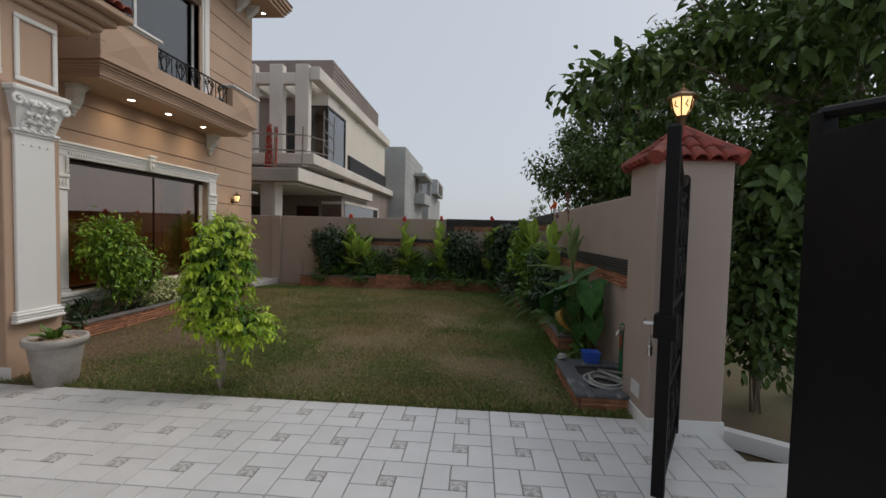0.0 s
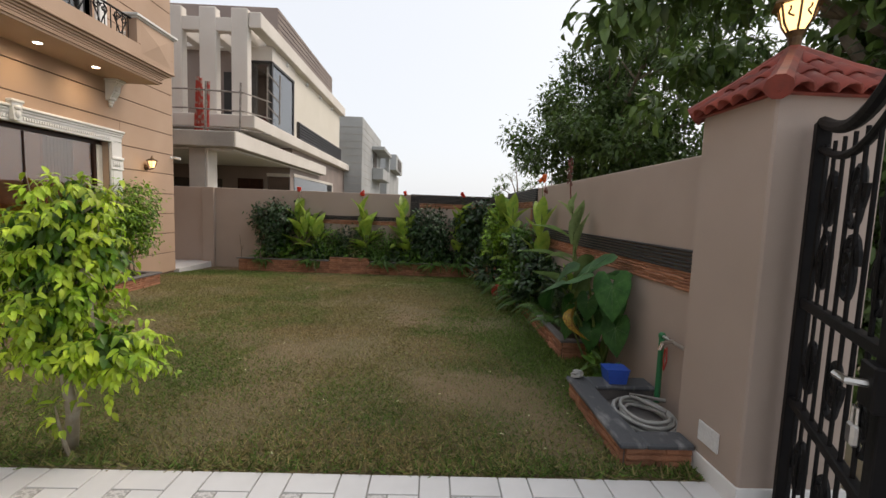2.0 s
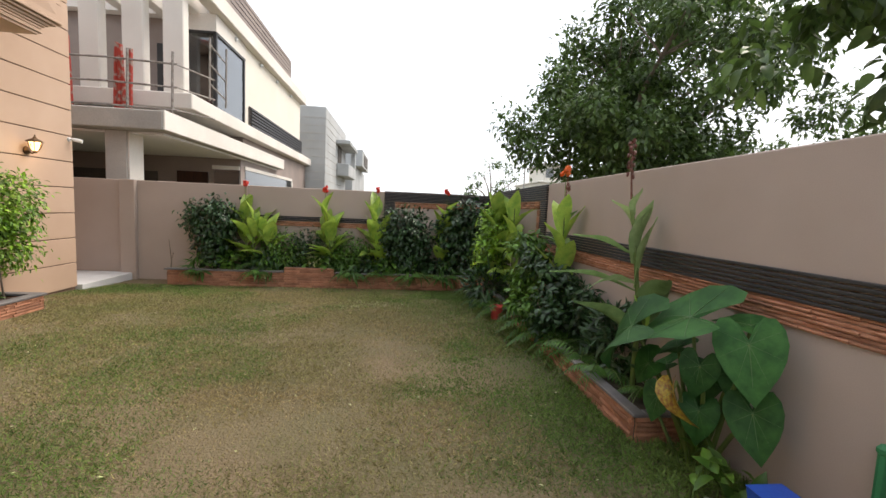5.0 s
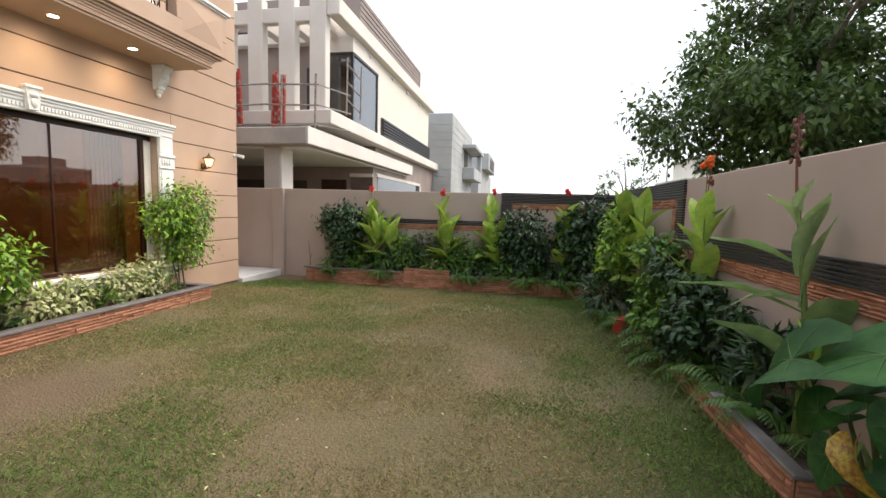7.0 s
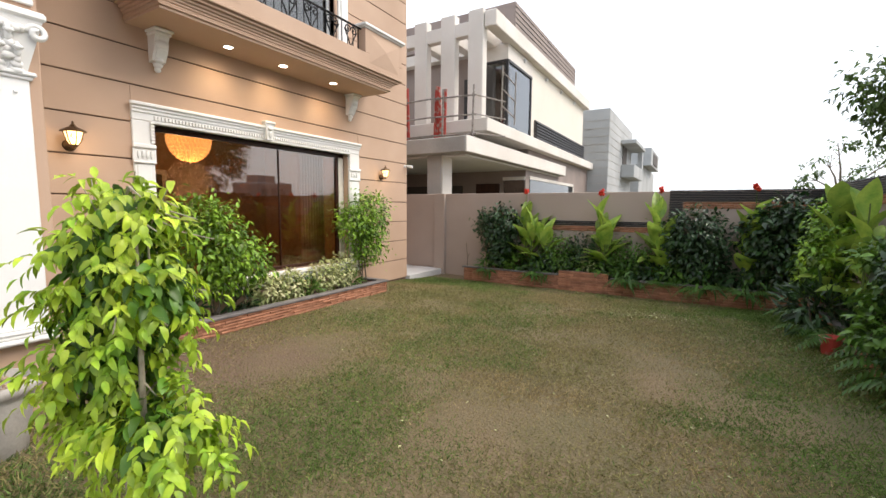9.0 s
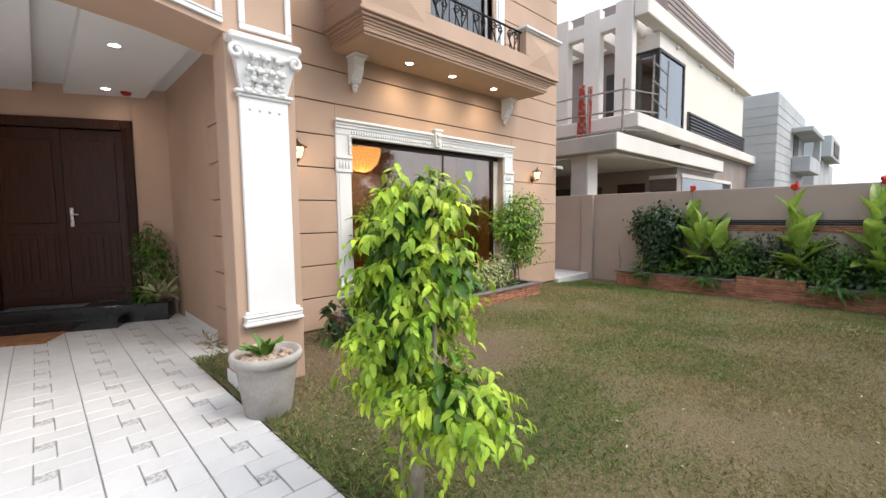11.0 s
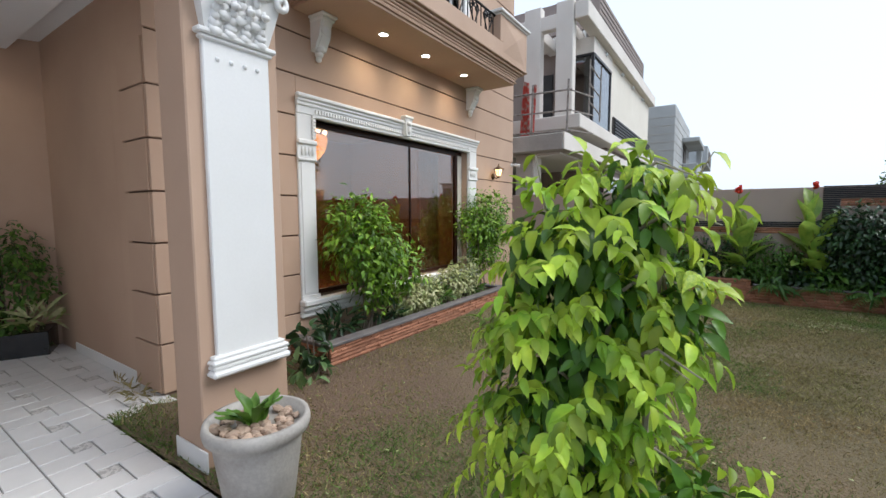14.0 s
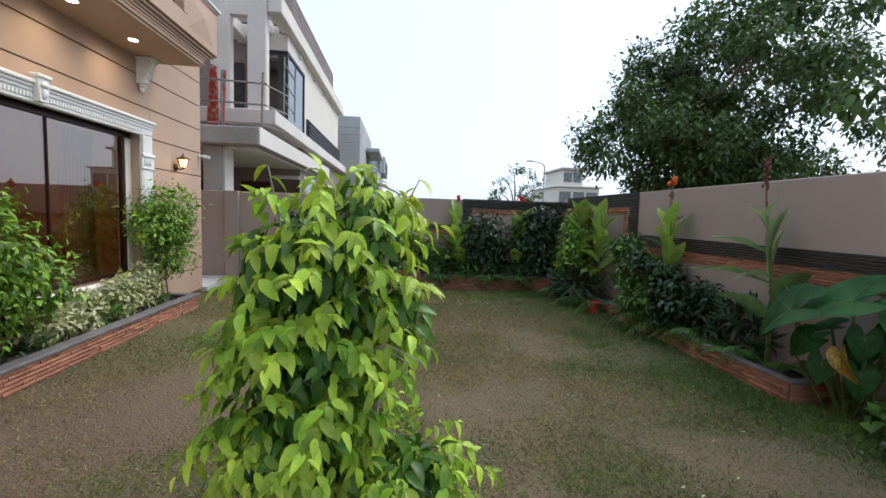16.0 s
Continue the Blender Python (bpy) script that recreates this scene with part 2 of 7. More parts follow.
L_GRASS = leafmat("grass_blade", (0.335, 0.258, 0.122), (0.185, 0.205, 0.062), 0.5, 0.25, 0.7, scale=0.6, split=(0.36, 0.70))
L_GRASSG = leafmat("green_grass_blade", (0.15, 0.225, 0.048), (0.10, 0.17, 0.032), 0.55, 0.25, 0.7, scale=1.2)
L_FLOWER = leafmat("red_canna_flower", (0.75, 0.05, 0.02), (0.6, 0.03, 0.015), 0.2, 0.25)
L_ORANGE = leafmat("orange_canna_flower", (0.85, 0.20, 0.03), (0.7, 0.10, 0.02), 0.2, 0.25)
L_SEED = leafmat("red_seed_stalk", (0.20, 0.06, 0.05), (0.12, 0.05, 0.03), 0.2, 0.1)
L_STEM = leafmat("green_stem", (0.14, 0.20, 0.05), (0.10, 0.14, 0.04), 0.2, 0.05)


# ---- mesh helpers ----
class Shape:
    """Collects points and faces of one mesh."""

    def __init__(self):
        self.v, self.f, self.s, self.k = [], [], [], []
        self.smooth, self.slot = False, 0

    def add(self, verts, faces):
        o = len(self.v)
        self.v.extend(tuple(p) for p in verts)
        for f in faces:
            self.f.append(tuple(i + o for i in f))
            self.s.append(self.smooth)
            self.k.append(self.slot)
        return self

    def box(self, x0, x1, y0, y1, z0, z1, c=0.004):
        """A box with chamfered edges."""
        c = min(c, (x1 - x0) / 3, (y1 - y0) / 3, (z1 - z0) / 3)
        v, idx = [], {}
        for i, x in enumerate((x0, x1)):
            for j, y in enumerate((y0, y1)):
                for k, z in enumerate((z0, z1)):
                    sx, sy, sz = (c, -c)[i], (c, -c)[j], (c, -c)[k]
                    for a, p in enumerate(((x, y + sy, z + sz), (x + sx, y, z + sz), (x + sx, y + sy, z))):
                        idx[i, j, k, a] = len(v)
                        v.append(p)
        f = []
        g = lambda *q: idx[q]
        for s in (0, 1):
            quads = ([g(s, 0, 0, 0), g(s, 1, 0, 0), g(s, 1, 1, 0), g(s, 0, 1, 0)], [g(0, s, 0, 1), g(1, s, 0, 1), g(1, s, 1, 1), g(0, s, 1, 1)],
                     [g(0, 0, s, 2), g(1, 0, s, 2), g(1, 1, s, 2), g(0, 1, s, 2)])
            for n, q in enumerate(quads):
                f.append(q if (s == 1) == (n != 1) else q[::-1])
        for a in (0, 1):
            for b in (0, 1):
                q = [g(a, b, 0, 0), g(a, b, 1, 0), g(a, b, 1, 1), g(a, b, 0, 1)]
                f.append(q if a != b else q[::-1])
                q = [g(a, 0, b, 0), g(a, 1, b, 0), g(a, 1, b, 2), g(a, 0, b, 2)]
                f.append(q if a == b else q[::-1])
                q = [g(0, a, b, 1), g(1, a, b, 1), g(1, a, b, 2), g(0, a, b, 2)]
                f.append(q if a != b else q[::-1])
        for i in (0, 1):
            for j in (0, 1):
                for k in (0, 1):
                    q = [g(i, j, k, 0), g(i, j, k, 1), g(i, j, k, 2)]
                    f.append(q if (i + j + k) % 2 else q[::-1])
        return self.add(v, f)

    def prism(self, profile, place, along="y", a=0.0, b=1.0):
        """An outline of (u, w) pairs drawn out along an axis; place(u, w, s) gives the point."""
        n = len(profile)
        v = [place(u, w, a) for u, w in profile] + [place(u, w, b) for u, w in profile]
        f = [(i, (i + 1) % n, n + (i + 1) % n, n + i) for i in range(n)]
        f += [tuple(range(n))[::-1], tuple(range(n, 2 * n))]
        return self.add(v, f)

    def lathe(self, profile, centre=(0, 0, 0), n=20, cap=True, squash=1.0):
        v, f = [], []
        for r, z in profile:
            for i in range(n):
                a = 2 * math.pi * i / n
                v.append((centre[0] + r * math.cos(a), centre[1] + r * math.sin(a) * squash, centre[2] + z))
        for j in range(len(profile) - 1):
            for i in range(n):
                k = (i + 1) % n
                f.append((j * n + i, j * n + k, (j + 1) * n + k, (j + 1) * n + i))
        if cap:
            f += [tuple(range(n))[::-1], tuple(range((len(profile) - 1) * n, len(profile) * n))]
        return self.add(v, f)

    def tube(self, pts, r, n=6, cap=True):
        """A round bar through points; r is one radius or one each."""
        pts = [Vector(p) for p in pts]
        rs = r if isinstance(r, (list, tuple)) else [r] * len(pts)
        v, f, side = [], [], None
        for i, p in enumerate(pts):
            d = (pts[min(i + 1, len(pts) - 1)] - pts[max(i - 1, 0)]).normalized()
            if side is None or abs(side.dot(d)) > 0.98:
                side = d.orthogonal().normalized()
            side = (side - d * side.dot(d)).normalized()
            up = d.cross(side)
            for k in range(n):
                a = 2 * math.pi * k / n
                v.append(p + (side * math.cos(a) + up * math.sin(a)) * rs[i])
        for i in range(len(pts) - 1):
            for k in range(n):
                q = (k + 1) % n
                f.append((i * n + k, i * n + q, (i + 1) * n + q, (i + 1) * n + k))
        if cap:
            f += [tuple(range(n))[::-1], tuple(range((len(pts) - 1) * n, len(pts) * n))]
        return self.add(v, f)

    def blob(self, centre, r, n=8, m=5, rough=0.0, rng=None):
        v, f = [(centre[0], centre[1], centre[2] - r[2])], []
        for j in range(1, m):
            th = math.pi * j / m
            for i in range(n):
                a = 2 * math.pi * i / n
                k = 1 + (rng.uniform(-rough, rough) if rng else 0)
                v.append((centre[0] + r[0] * k * math.sin(th) * math.cos(a), centre[1] + r[1] * k * math.sin(th) * math.sin(a), centre[2] - r[2] * k * math.cos(th)))
        v.append((centre[0], centre[1], centre[2] + r[2]))
        for i in range(n):
            q = (i + 1) % n
            f.append((0, 1 + q, 1 + i))
            for j in range(m - 2):
                f.append((1 + j * n + i, 1 + j * n + q, 1 + (j + 1) * n + q, 1 + (j + 1) * n + i))
            f.append((1 + (m - 2) * n + i, 1 + (m - 2) * n + q, len(v) - 1))
        return self.add(v, f)

    def mesh(self, name, *mats):
        me = bpy.data.meshes.new(name)
        me.from_pydata(self.v, [], self.f)
        me.polygons.foreach_set("use_smooth", self.s)
        for m in mats:
            me.materials.append(m)
        if len(mats) > 1:
            me.polygons.foreach_set("material_index", self.k)
        me.update()
        return me


def part(name, shape, material, parent=None, label="", at=None):
    """Links a shape (or a ready mesh) as one mesh object, under a parent where one is given."""
    me = shape if isinstance(shape, bpy.types.Mesh) else shape.mesh(name, *(material if isinstance(material, tuple) else (material,)))
    ob = new(name, me)
    if parent is not None:
        ob.parent = parent
    if at is not None:
        ob.matrix_basis = at
    if label:
        ob["label"] = label
    return ob


def thing(name, at, label, category, group=""):
    ob = new(name)
    ob.empty_display_size = 0.1
    ob.matrix_basis = at
    return tagged(ob, label, category, group)


def structure(name, shape, material, label, category):
    return tagged(part(name, shape, material), label, category, kind="structure")


def B(*a, **k):
    return Shape().box(*a, **k)


# ---- large structure ----
FX = -5.87          # plane of the house front
CORNER_Y = 11.84    # far corner of the house front
RETURN_Y = 5.29     # near corner of the house front
SIDE_X = 1.62       # inner face of the side wall
FAR_Y = 13.3        # inner face of the far wall
LAWN_Y = 4.87       # edge between drive and lawn

s = Shape()
s.add([(-300, -300, -0.12), (300, -300, -0.12), (300, 300, -0.12), (-300, 300, -0.12)], [(0, 1, 2, 3)])
structure("ground", s, M_VERGE, "dusty green-brown open ground around the plots", "ground")
s = Shape()
s.add([(7.2, -200, -0.1), (15, -200, -0.1), (15, 200, -0.1), (7.2, 200, -0.1)], [(0, 1, 2, 3)])
structure("road", s, M_ASPHALT, "pale grey asphalt street beyond the gate", "road")
structure("pavement", B(1.72, 7.2, 0.2, 4.3, -0.11, -0.02), M_TILE, "pale tiled ramp from the gate to the street", "ramp")
structure("trim", Shape().prism([(1.985, 4.69), (3.4, 3.69), (3.4, 3.81), (1.985, 4.81)], lambda u, w, t: (u, w, t), a=-0.1, b=0.03), M_WHITE, "low pale kerb along the ramp outside the gate", "kerb")

# lawn, gently uneven, falling a little towards the far wall
def fall(y):
    k = min(max((y - 11.0) / 2.0, 0.0), 1.0)
    return -0.08 * k * k * (3 - 2 * k)


rng = random.Random(3)
s = Shape()
s.smooth = True
nx, ny = 50, 56
for j in range(ny + 1):
    for i in range(nx + 1):
        x, y = FX + (SIDE_X - FX) * i / nx, LAWN_Y + (FAR_Y - LAWN_Y) * j / ny
        s.v.append((x, y, fall(y) - 0.012 + 0.022 * noise.noise((x * 0.9, y * 0.9, 0)) + 0.008 * noise.noise((x * 4, y * 4, 3))))
for j in range(ny):
    for i in range(nx):
        a = j * (nx + 1) + i
        s.f.append((a, a + 1, a + nx + 2, a + nx + 1))
        s.s.append(True)
        s.k.append(0)
lawn = structure("lawn", s, M_LAWN, "patchy mown lawn of green and straw-brown grass", "lawn")
structure("floor", B(-12.5, 1.72, -3.0, LAWN_Y - 0.01, -0.11, -0.012, c=0.002), M_JOINT, "grey bedding of the tiled drive", "drive floor")
structure("floor_3", B(-9.5, -5.95, LAWN_Y - 0.009, RETURN_Y + 0.02, -0.11, -0.012, c=0.002), M_JOINT, "grey bedding of the tiled porch edge", "drive floor")
structure("floor_2", B(-7.6, FX + 0.1, 11.86, FAR_Y - 0.01, -0.1, 0.05), M_TILE, "white tiled slab beside the house", "side path")

# boundary walls
wall_side = structure("wall_east", B(SIDE_X, 1.85, 5.34, FAR_Y + 0.2, -0.1, 1.99, c=0.01), M_WALL, "taupe painted plaster garden wall", "garden wall")
wall_far = structure("wall_north", Shape().box(-13, SIDE_X - 0.002, FAR_Y, FAR_Y + 0.2, -0.1, 1.88, c=0.01), M_WALL, "taupe painted plaster garden wall", "garden wall")
part("pilaster", B(-5.98, -5.70, FAR_Y - 0.1, FAR_Y - 0.001, -0.1, 1.885, c=0.008), M_WALL, wall_far)
part("pilaster", B(-3.66, -3.60, FAR_Y - 0.03, FAR_Y - 0.001, 1.2, 1.885, c=0.008), M_WALL, wall_far)
structure("wall_south", B(-12.5, 1.9, -3.2, -3.0, -0.1, 2.0), M_WALL, "taupe painted garden wall behind the drive", "garden wall")
wg = structure("wall_gate", B(1.62, 1.86, -3.0, -0.45, -0.1, 2.0), M_WALL, "taupe painted wall beside the gate", "garden wall")


def slats(parent, count, x0, x1, y0, y1, z0, z1, axis="z"):
    """Horizontal black slats in one band."""
    h = (z1 - z0) / count
    me = B(x0, x1, y0, y1, 0.004, h - 0.006, c=0.003).mesh("slat", M_LOUVRE)
    for i in range(count):
        part("slat", me, None, parent, at=pose(0, 0, z0 + i * h))


def strips(parent, rows, length, height, place, turn, seed, first=300):
    """Courses of split stone strips on a wall face; place is the lower corner, turn the angle about z of the run."""
    r = random.Random(seed)
    kinds = []
    for k in range(7):
        w, d = r.uniform(0.14, 0.30), r.uniform(0.014, 0.034)
        q = Shape()
        hgt = height / rows
        n = 3
        v = []
        for i in range(n + 1):
            x = w * i / n
            dd = d + r.uniform(-0.008, 0.008)
            v += [(x, 0, 0.001), (x, -dd * 0.75, 0.002), (x, -dd, hgt * r.uniform(0.35, 0.6)), (x, -dd * 0.8, hgt - 0.003), (x, 0, hgt - 0.002)]
        f = []
        for i in range(n):
            for j in range(4):
                a = i * 5 + j
                f.append((a, a + 5, a + 6, a + 1))
        f += [(0, 1, 2, 3, 4), (n * 5 + 4, n * 5 + 3, n * 5 + 2, n * 5 + 1, n * 5)]
        q.add(v, f)
        kinds.append((w, q.mesh("stone_strip", M_STONE)))
    for row in range(rows):
        x = -r.uniform(0, 0.1)
        while x < length:
            w, me = r.choice(kinds)
            x = max(x, 0)
            k = min(1.0, (length - x) / w)
            if k > 0.08:
                part("stone_strip", me, None, parent, at=Matrix.Translation(place) @ pose(0, 0, 0, 0, 0, turn) @ pose(x, 0, row * height / rows) @ Matrix.Diagonal((k * 0.985, 1, 1, 1)))
            x += w


# gate pillar with tiled cap
PX0, PX1, PY0, PY1 = 1.40, 1.98, 4.64, 5.22
pil = structure("gate_pillar", B(PX0, PX1, PY0, PY1, -0.1, 2.19, c=0.012), M_WALL, "square taupe gate pillar under a red clay tile cap", "gate pillar")
part("plinth", Shape().box(PX0 - 0.012, PX1 + 0.012, PY0 - 0.012, PY1, -0.05, 0.11), M_WHITE, pil, "white tile skirting")
s = Shape()
cx, cy = (PX0 + PX1) / 2, (PY0 + PY1) / 2
s.add([(cx - .33, cy - .34, 2.16), (cx + .33, cy - .34, 2.16), (cx + .33, cy + .34, 2.16), (cx - .33, cy + .34, 2.16), (cx, cy, 2.43)], [(0, 1, 4), (1, 2, 4), (2, 3, 4), (3, 0, 4), (3, 2, 1, 0)])
cap = part("tile_cap", s, M_ROOF, pil, "red clay tiled hip cap")
# barrel tiles down each slope
q = Shape()
q.smooth = True
n = 7
for e, yy in ((0, 0.0), (1, 0.16)):
    for i in range(n):
        a = math.pi * i / (n - 1)
        rad = 0.062 if e == 0 else 0.05
        q.v.append((math.cos(a) * rad, yy, math.sin(a) * rad * 0.9))
        q.v.append((math.cos(a) * (rad - 0.012), yy, math.sin(a) * (rad - 0.012) * 0.9))
for i in range(n - 1):
    for a, b in ((0, 0), (1, 1)):
        f = (2 * i + a, 2 * i + 2 + a, 2 * n + 2 * i + 2 + a, 2 * n + 2 * i + a)
        q.f.append(f if a == 0 else f[::-1])
    q.f.append((2 * i, 2 * i + 1, 2 * i + 3, 2 * i + 2))
q.s, q.k = [True] * len(q.f), [0] * len(q.f)
barrel = q.mesh("clay_tile", M_ROOF)
for side in range(4):
    half, reach = (0.33, 0.34) if side % 2 == 0 else (0.34, 0.33)
    slope = math.degrees(math.atan2(0.27, reach))
    for row in range(3):
        d = row * 0.145
        w = half * (1 - d / math.hypot(reach, 0.27)) - 0.02
        cnt = max(1, int(2 * w / 0.115))
        for i in range(cnt):
            u = (i - (cnt - 1) / 2) * 0.115
            m = Matrix.Translation((cx, cy, 2.155)) @ pose(0, 0, 0, 0, 0, 90 * side) @ pose(u, -reach - 0.015, 0, slope) @ pose(0, d, 0.006 + row * 0.004)
            part("clay_tile", barrel, None, cap, at=m)
for side in range(4):
    a = Vector((cx + (.33 if side in (0, 1) else -.33), cy + (.34 if side in (1, 2) else -.34), 2.18))
    part("ridge_tile", Shape().tube([a, a.lerp(Vector((cx, cy, 2.45)), 0.5), (cx, cy, 2.46)], [0.062, 0.055, 0.055], 10), M_ROOF, cap)
part("name_plate", B(PX0 - 0.012, PX0 - 0.001, 4.80, 4.98, 0.20, 0.32, c=0.003), M_PLASTIC, pil, "white blank cover plate")

# louvre bands with stone strips below, on both garden walls
slats(wall_side, 6, SIDE_X - 0.03, SIDE_X - 0.001, 5.36, 10.25, 1.14, 1.315)
strips(wall_side, 6, 4.86, 0.15, (SIDE_X - 0.001, 10.24, 1.0), -90, 5)
slats(wall_far, 3, -4.35, -0.87, FAR_Y - 0.03, FAR_Y - 0.001, 1.20, 1.30)
strips(wall_far, 3, 3.4, 0.10, (-4.33, FAR_Y - 0.001, 1.09), 0, 6)
# corner frame of slats and stone
slats(wall_far, 7, -0.85, SIDE_X - 0.035, FAR_Y - 0.035, FAR_Y - 0.001, 1.69, 1.90)
slats(wall_far, 40, -0.85, -0.63, FAR_Y - 0.034, FAR_Y - 0.001, 0.48, 1.685)
strips(wall_far, 3, 2.2, 0.12, (-0.62, FAR_Y - 0.001, 1.56), 0, 7)
slats(wall_side, 7, SIDE_X - 0.035, SIDE_X - 0.001, 10.30, FAR_Y - 0.04, 1.76, 1.995)
slats(wall_side, 40, SIDE_X - 0.034, SIDE_X - 0.001, 10.30, 10.55, 0.48, 1.755)
strips(wall_side, 3, 2.6, 0.12, (SIDE_X - 0.001, FAR_Y - 0.05, 1.63), -90, 8)
strips(wall_side, 9, 0.14, 0.9, (SIDE_X - 0.001, 10.72, 0.72), -90, 9)

# ---- the house ----
house = thing("house", pose(FX, 8.5, 0), "two-storey taupe plastered villa with white classical trim", "house")


def hp(name, shape, material, label="", parent=None):
    """A part of the house, given in world metres."""
    ob = part(name, shape, material, parent or house, label)
    if parent is None:
        ob.matrix_parent_inverse = house.matrix_basis.inverted()
    return ob


WY0, WY1, WZ0, WZ1 = 6.84, 10.06, 0.56, 2.48    # lower window opening
UY0, UY1, UZ0, UZ1 = 7.55, 9.78, 3.98, 6.10     # balcony opening
T = 0.26
XB = FX - T
# backing wall in dark paint, which puts the grooves' shade into its colour
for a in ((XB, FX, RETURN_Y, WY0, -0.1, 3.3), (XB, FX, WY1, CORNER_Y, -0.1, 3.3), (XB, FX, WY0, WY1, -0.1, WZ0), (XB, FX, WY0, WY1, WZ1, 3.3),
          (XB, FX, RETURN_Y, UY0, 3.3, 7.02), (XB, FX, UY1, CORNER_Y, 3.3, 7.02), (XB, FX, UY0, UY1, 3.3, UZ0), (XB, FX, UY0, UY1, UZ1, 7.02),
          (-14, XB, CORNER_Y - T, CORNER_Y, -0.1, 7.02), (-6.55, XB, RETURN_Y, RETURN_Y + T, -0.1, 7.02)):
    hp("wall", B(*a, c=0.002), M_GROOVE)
# plaster courses, each a slab with an open groove
PITCH = 0.41
for i in range(17):
    z0, z1 = 0.02 + i * PITCH, 0.02 + (i + 1) * PITCH - 0.014
    spans = [(RETURN_Y - 0.022, CORNER_Y + 0.02)]
    if z0 < 2.69 and z1 > 0.36:
        spans = [(RETURN_Y - 0.022, 6.63), (10.32, CORNER_Y + 0.02)]
    if z1 > 3.75 and z0 < 6.3:
        spans = [(RETURN_Y - 0.022, 7.30), (10.06, CORNER_Y + 0.02)]
    if i == 6:
        hp("plaster_course", B(FX + 0.0005, FX + 0.02, 6.631, 10.319, 2.705, z1, c=0.005), M_PAINT)
    if i == 15:
        hp("plaster_course", B(FX + 0.0005, FX + 0.02, 7.301, 10.059, UZ1 + 0.262, z1, c=0.005), M_PAINT)
    for a, b in spans:
        hp("plaster_course", B(FX + 0.0005, FX + 0.02, a, b, z0, z1, c=0.005), M_PAINT)
    if i < 7:
        hp("plaster_course", B(-6.32, FX - 0.001, RETURN_Y - 0.035, RETURN_Y - 0.0005, z0, min(z1, 2.82), c=0.005), M_PAINT)
    hp("plaster_course", B(-14, FX - 0.001, CORNER_Y + 0.0005, CORNER_Y + 0.02, z0, z1, c=0.005), M_PAINT)
hp("wall", B(FX + 0.0005, FX + 0.012, 6.60, 10.35, -0.05, 0.36), M_PAINT)
hp("wall", B(-6.552, -6.322, RETURN_Y - 0.006, RETURN_Y - 0.0002, -0.05, 7.0, c=0.001), M_PAINT)
hp("wall", B(-6.3215, FX - 0.001, RETURN_Y - 0.006, RETURN_Y - 0.0002, 2.822, 7.0, c=0.001), M_PAINT)

# lower window: white moulded surround
win = hp("window", B(FX - 0.16, FX - 0.10, WY0, WY0 + 0.05, WZ0, WZ1), M_DOOR, "large tinted picture window in a white moulded surround")
hp("frame_rail", B(FX - 0.16, FX - 0.10, WY0 + 0.05, WY1 - 0.05, WZ1 - 0.06, WZ1), M_DOOR, parent=win)
hp("frame_rail", B(FX - 0.16, FX - 0.10, WY0 + 0.05, WY1 - 0.05, WZ0, WZ0 + 0.05), M_DOOR, parent=win)
hp("frame_rail", B(FX - 0.16, FX - 0.10, 9.87, 9.93, WZ0 + 0.05, WZ1 - 0.06), M_DOOR, parent=win)
hp("side_board", B(FX - 0.15, FX - 0.09, 9.93, WY1 - 0.006, WZ0 + 0.05, WZ1 - 0.06, c=0.012), M_CREAM, "cream painted side board", parent=win)
for a in (8.66,):
    hp("mullion", B(FX - 0.15, FX - 0.11, a, a + 0.016, WZ0 + 0.05, WZ1 - 0.06), M_DOOR, parent=win)
for a, b in ((WY0 + 0.05, 8.66), (8.676, 9.87)):
    p = hp("pane", B(FX - 0.135, FX - 0.127, a, b, WZ0 + 0.05, WZ1 - 0.06, c=0.001), M_GLASS, "brown tinted reflecting glass", parent=win)
    p.visible_shadow = False
trim = hp("window_surround", B(FX + 0.002, FX + 0.045, 6.62, 10.33, 2.50, 2.69, c=0.01), M_WHITE, "white plaster classical window surround")
for k, (z0, z1, d) in enumerate(((2.655, 2.70, 0.095), (2.62, 2.655, 0.075), (2.585, 2.62, 0.06))):
    hp("moulding", B(FX + 0.044, FX + d, 6.615 - 0.008 * (2 - k), 10.335 + 0.008 * (2 - k), z0, z1, c=0.012), M_WHITE, parent=trim)
dent = B(0.0, 0.02, -0.014, 0.014, -0.022, 0.022, c=0.003).mesh("dentil", M_WHITE)
for i in range(82):
    part("dentil", dent, None, trim, at=pose(FX + 0.044, 6.86 + i * 0.0393, 2.545))
hp("moulding", B(FX - 0.1, FX + 0.055, WY0 - 0.02, WY1 + 0.02, WZ1, 2.515, c=0.01), M_WHITE, parent=trim)
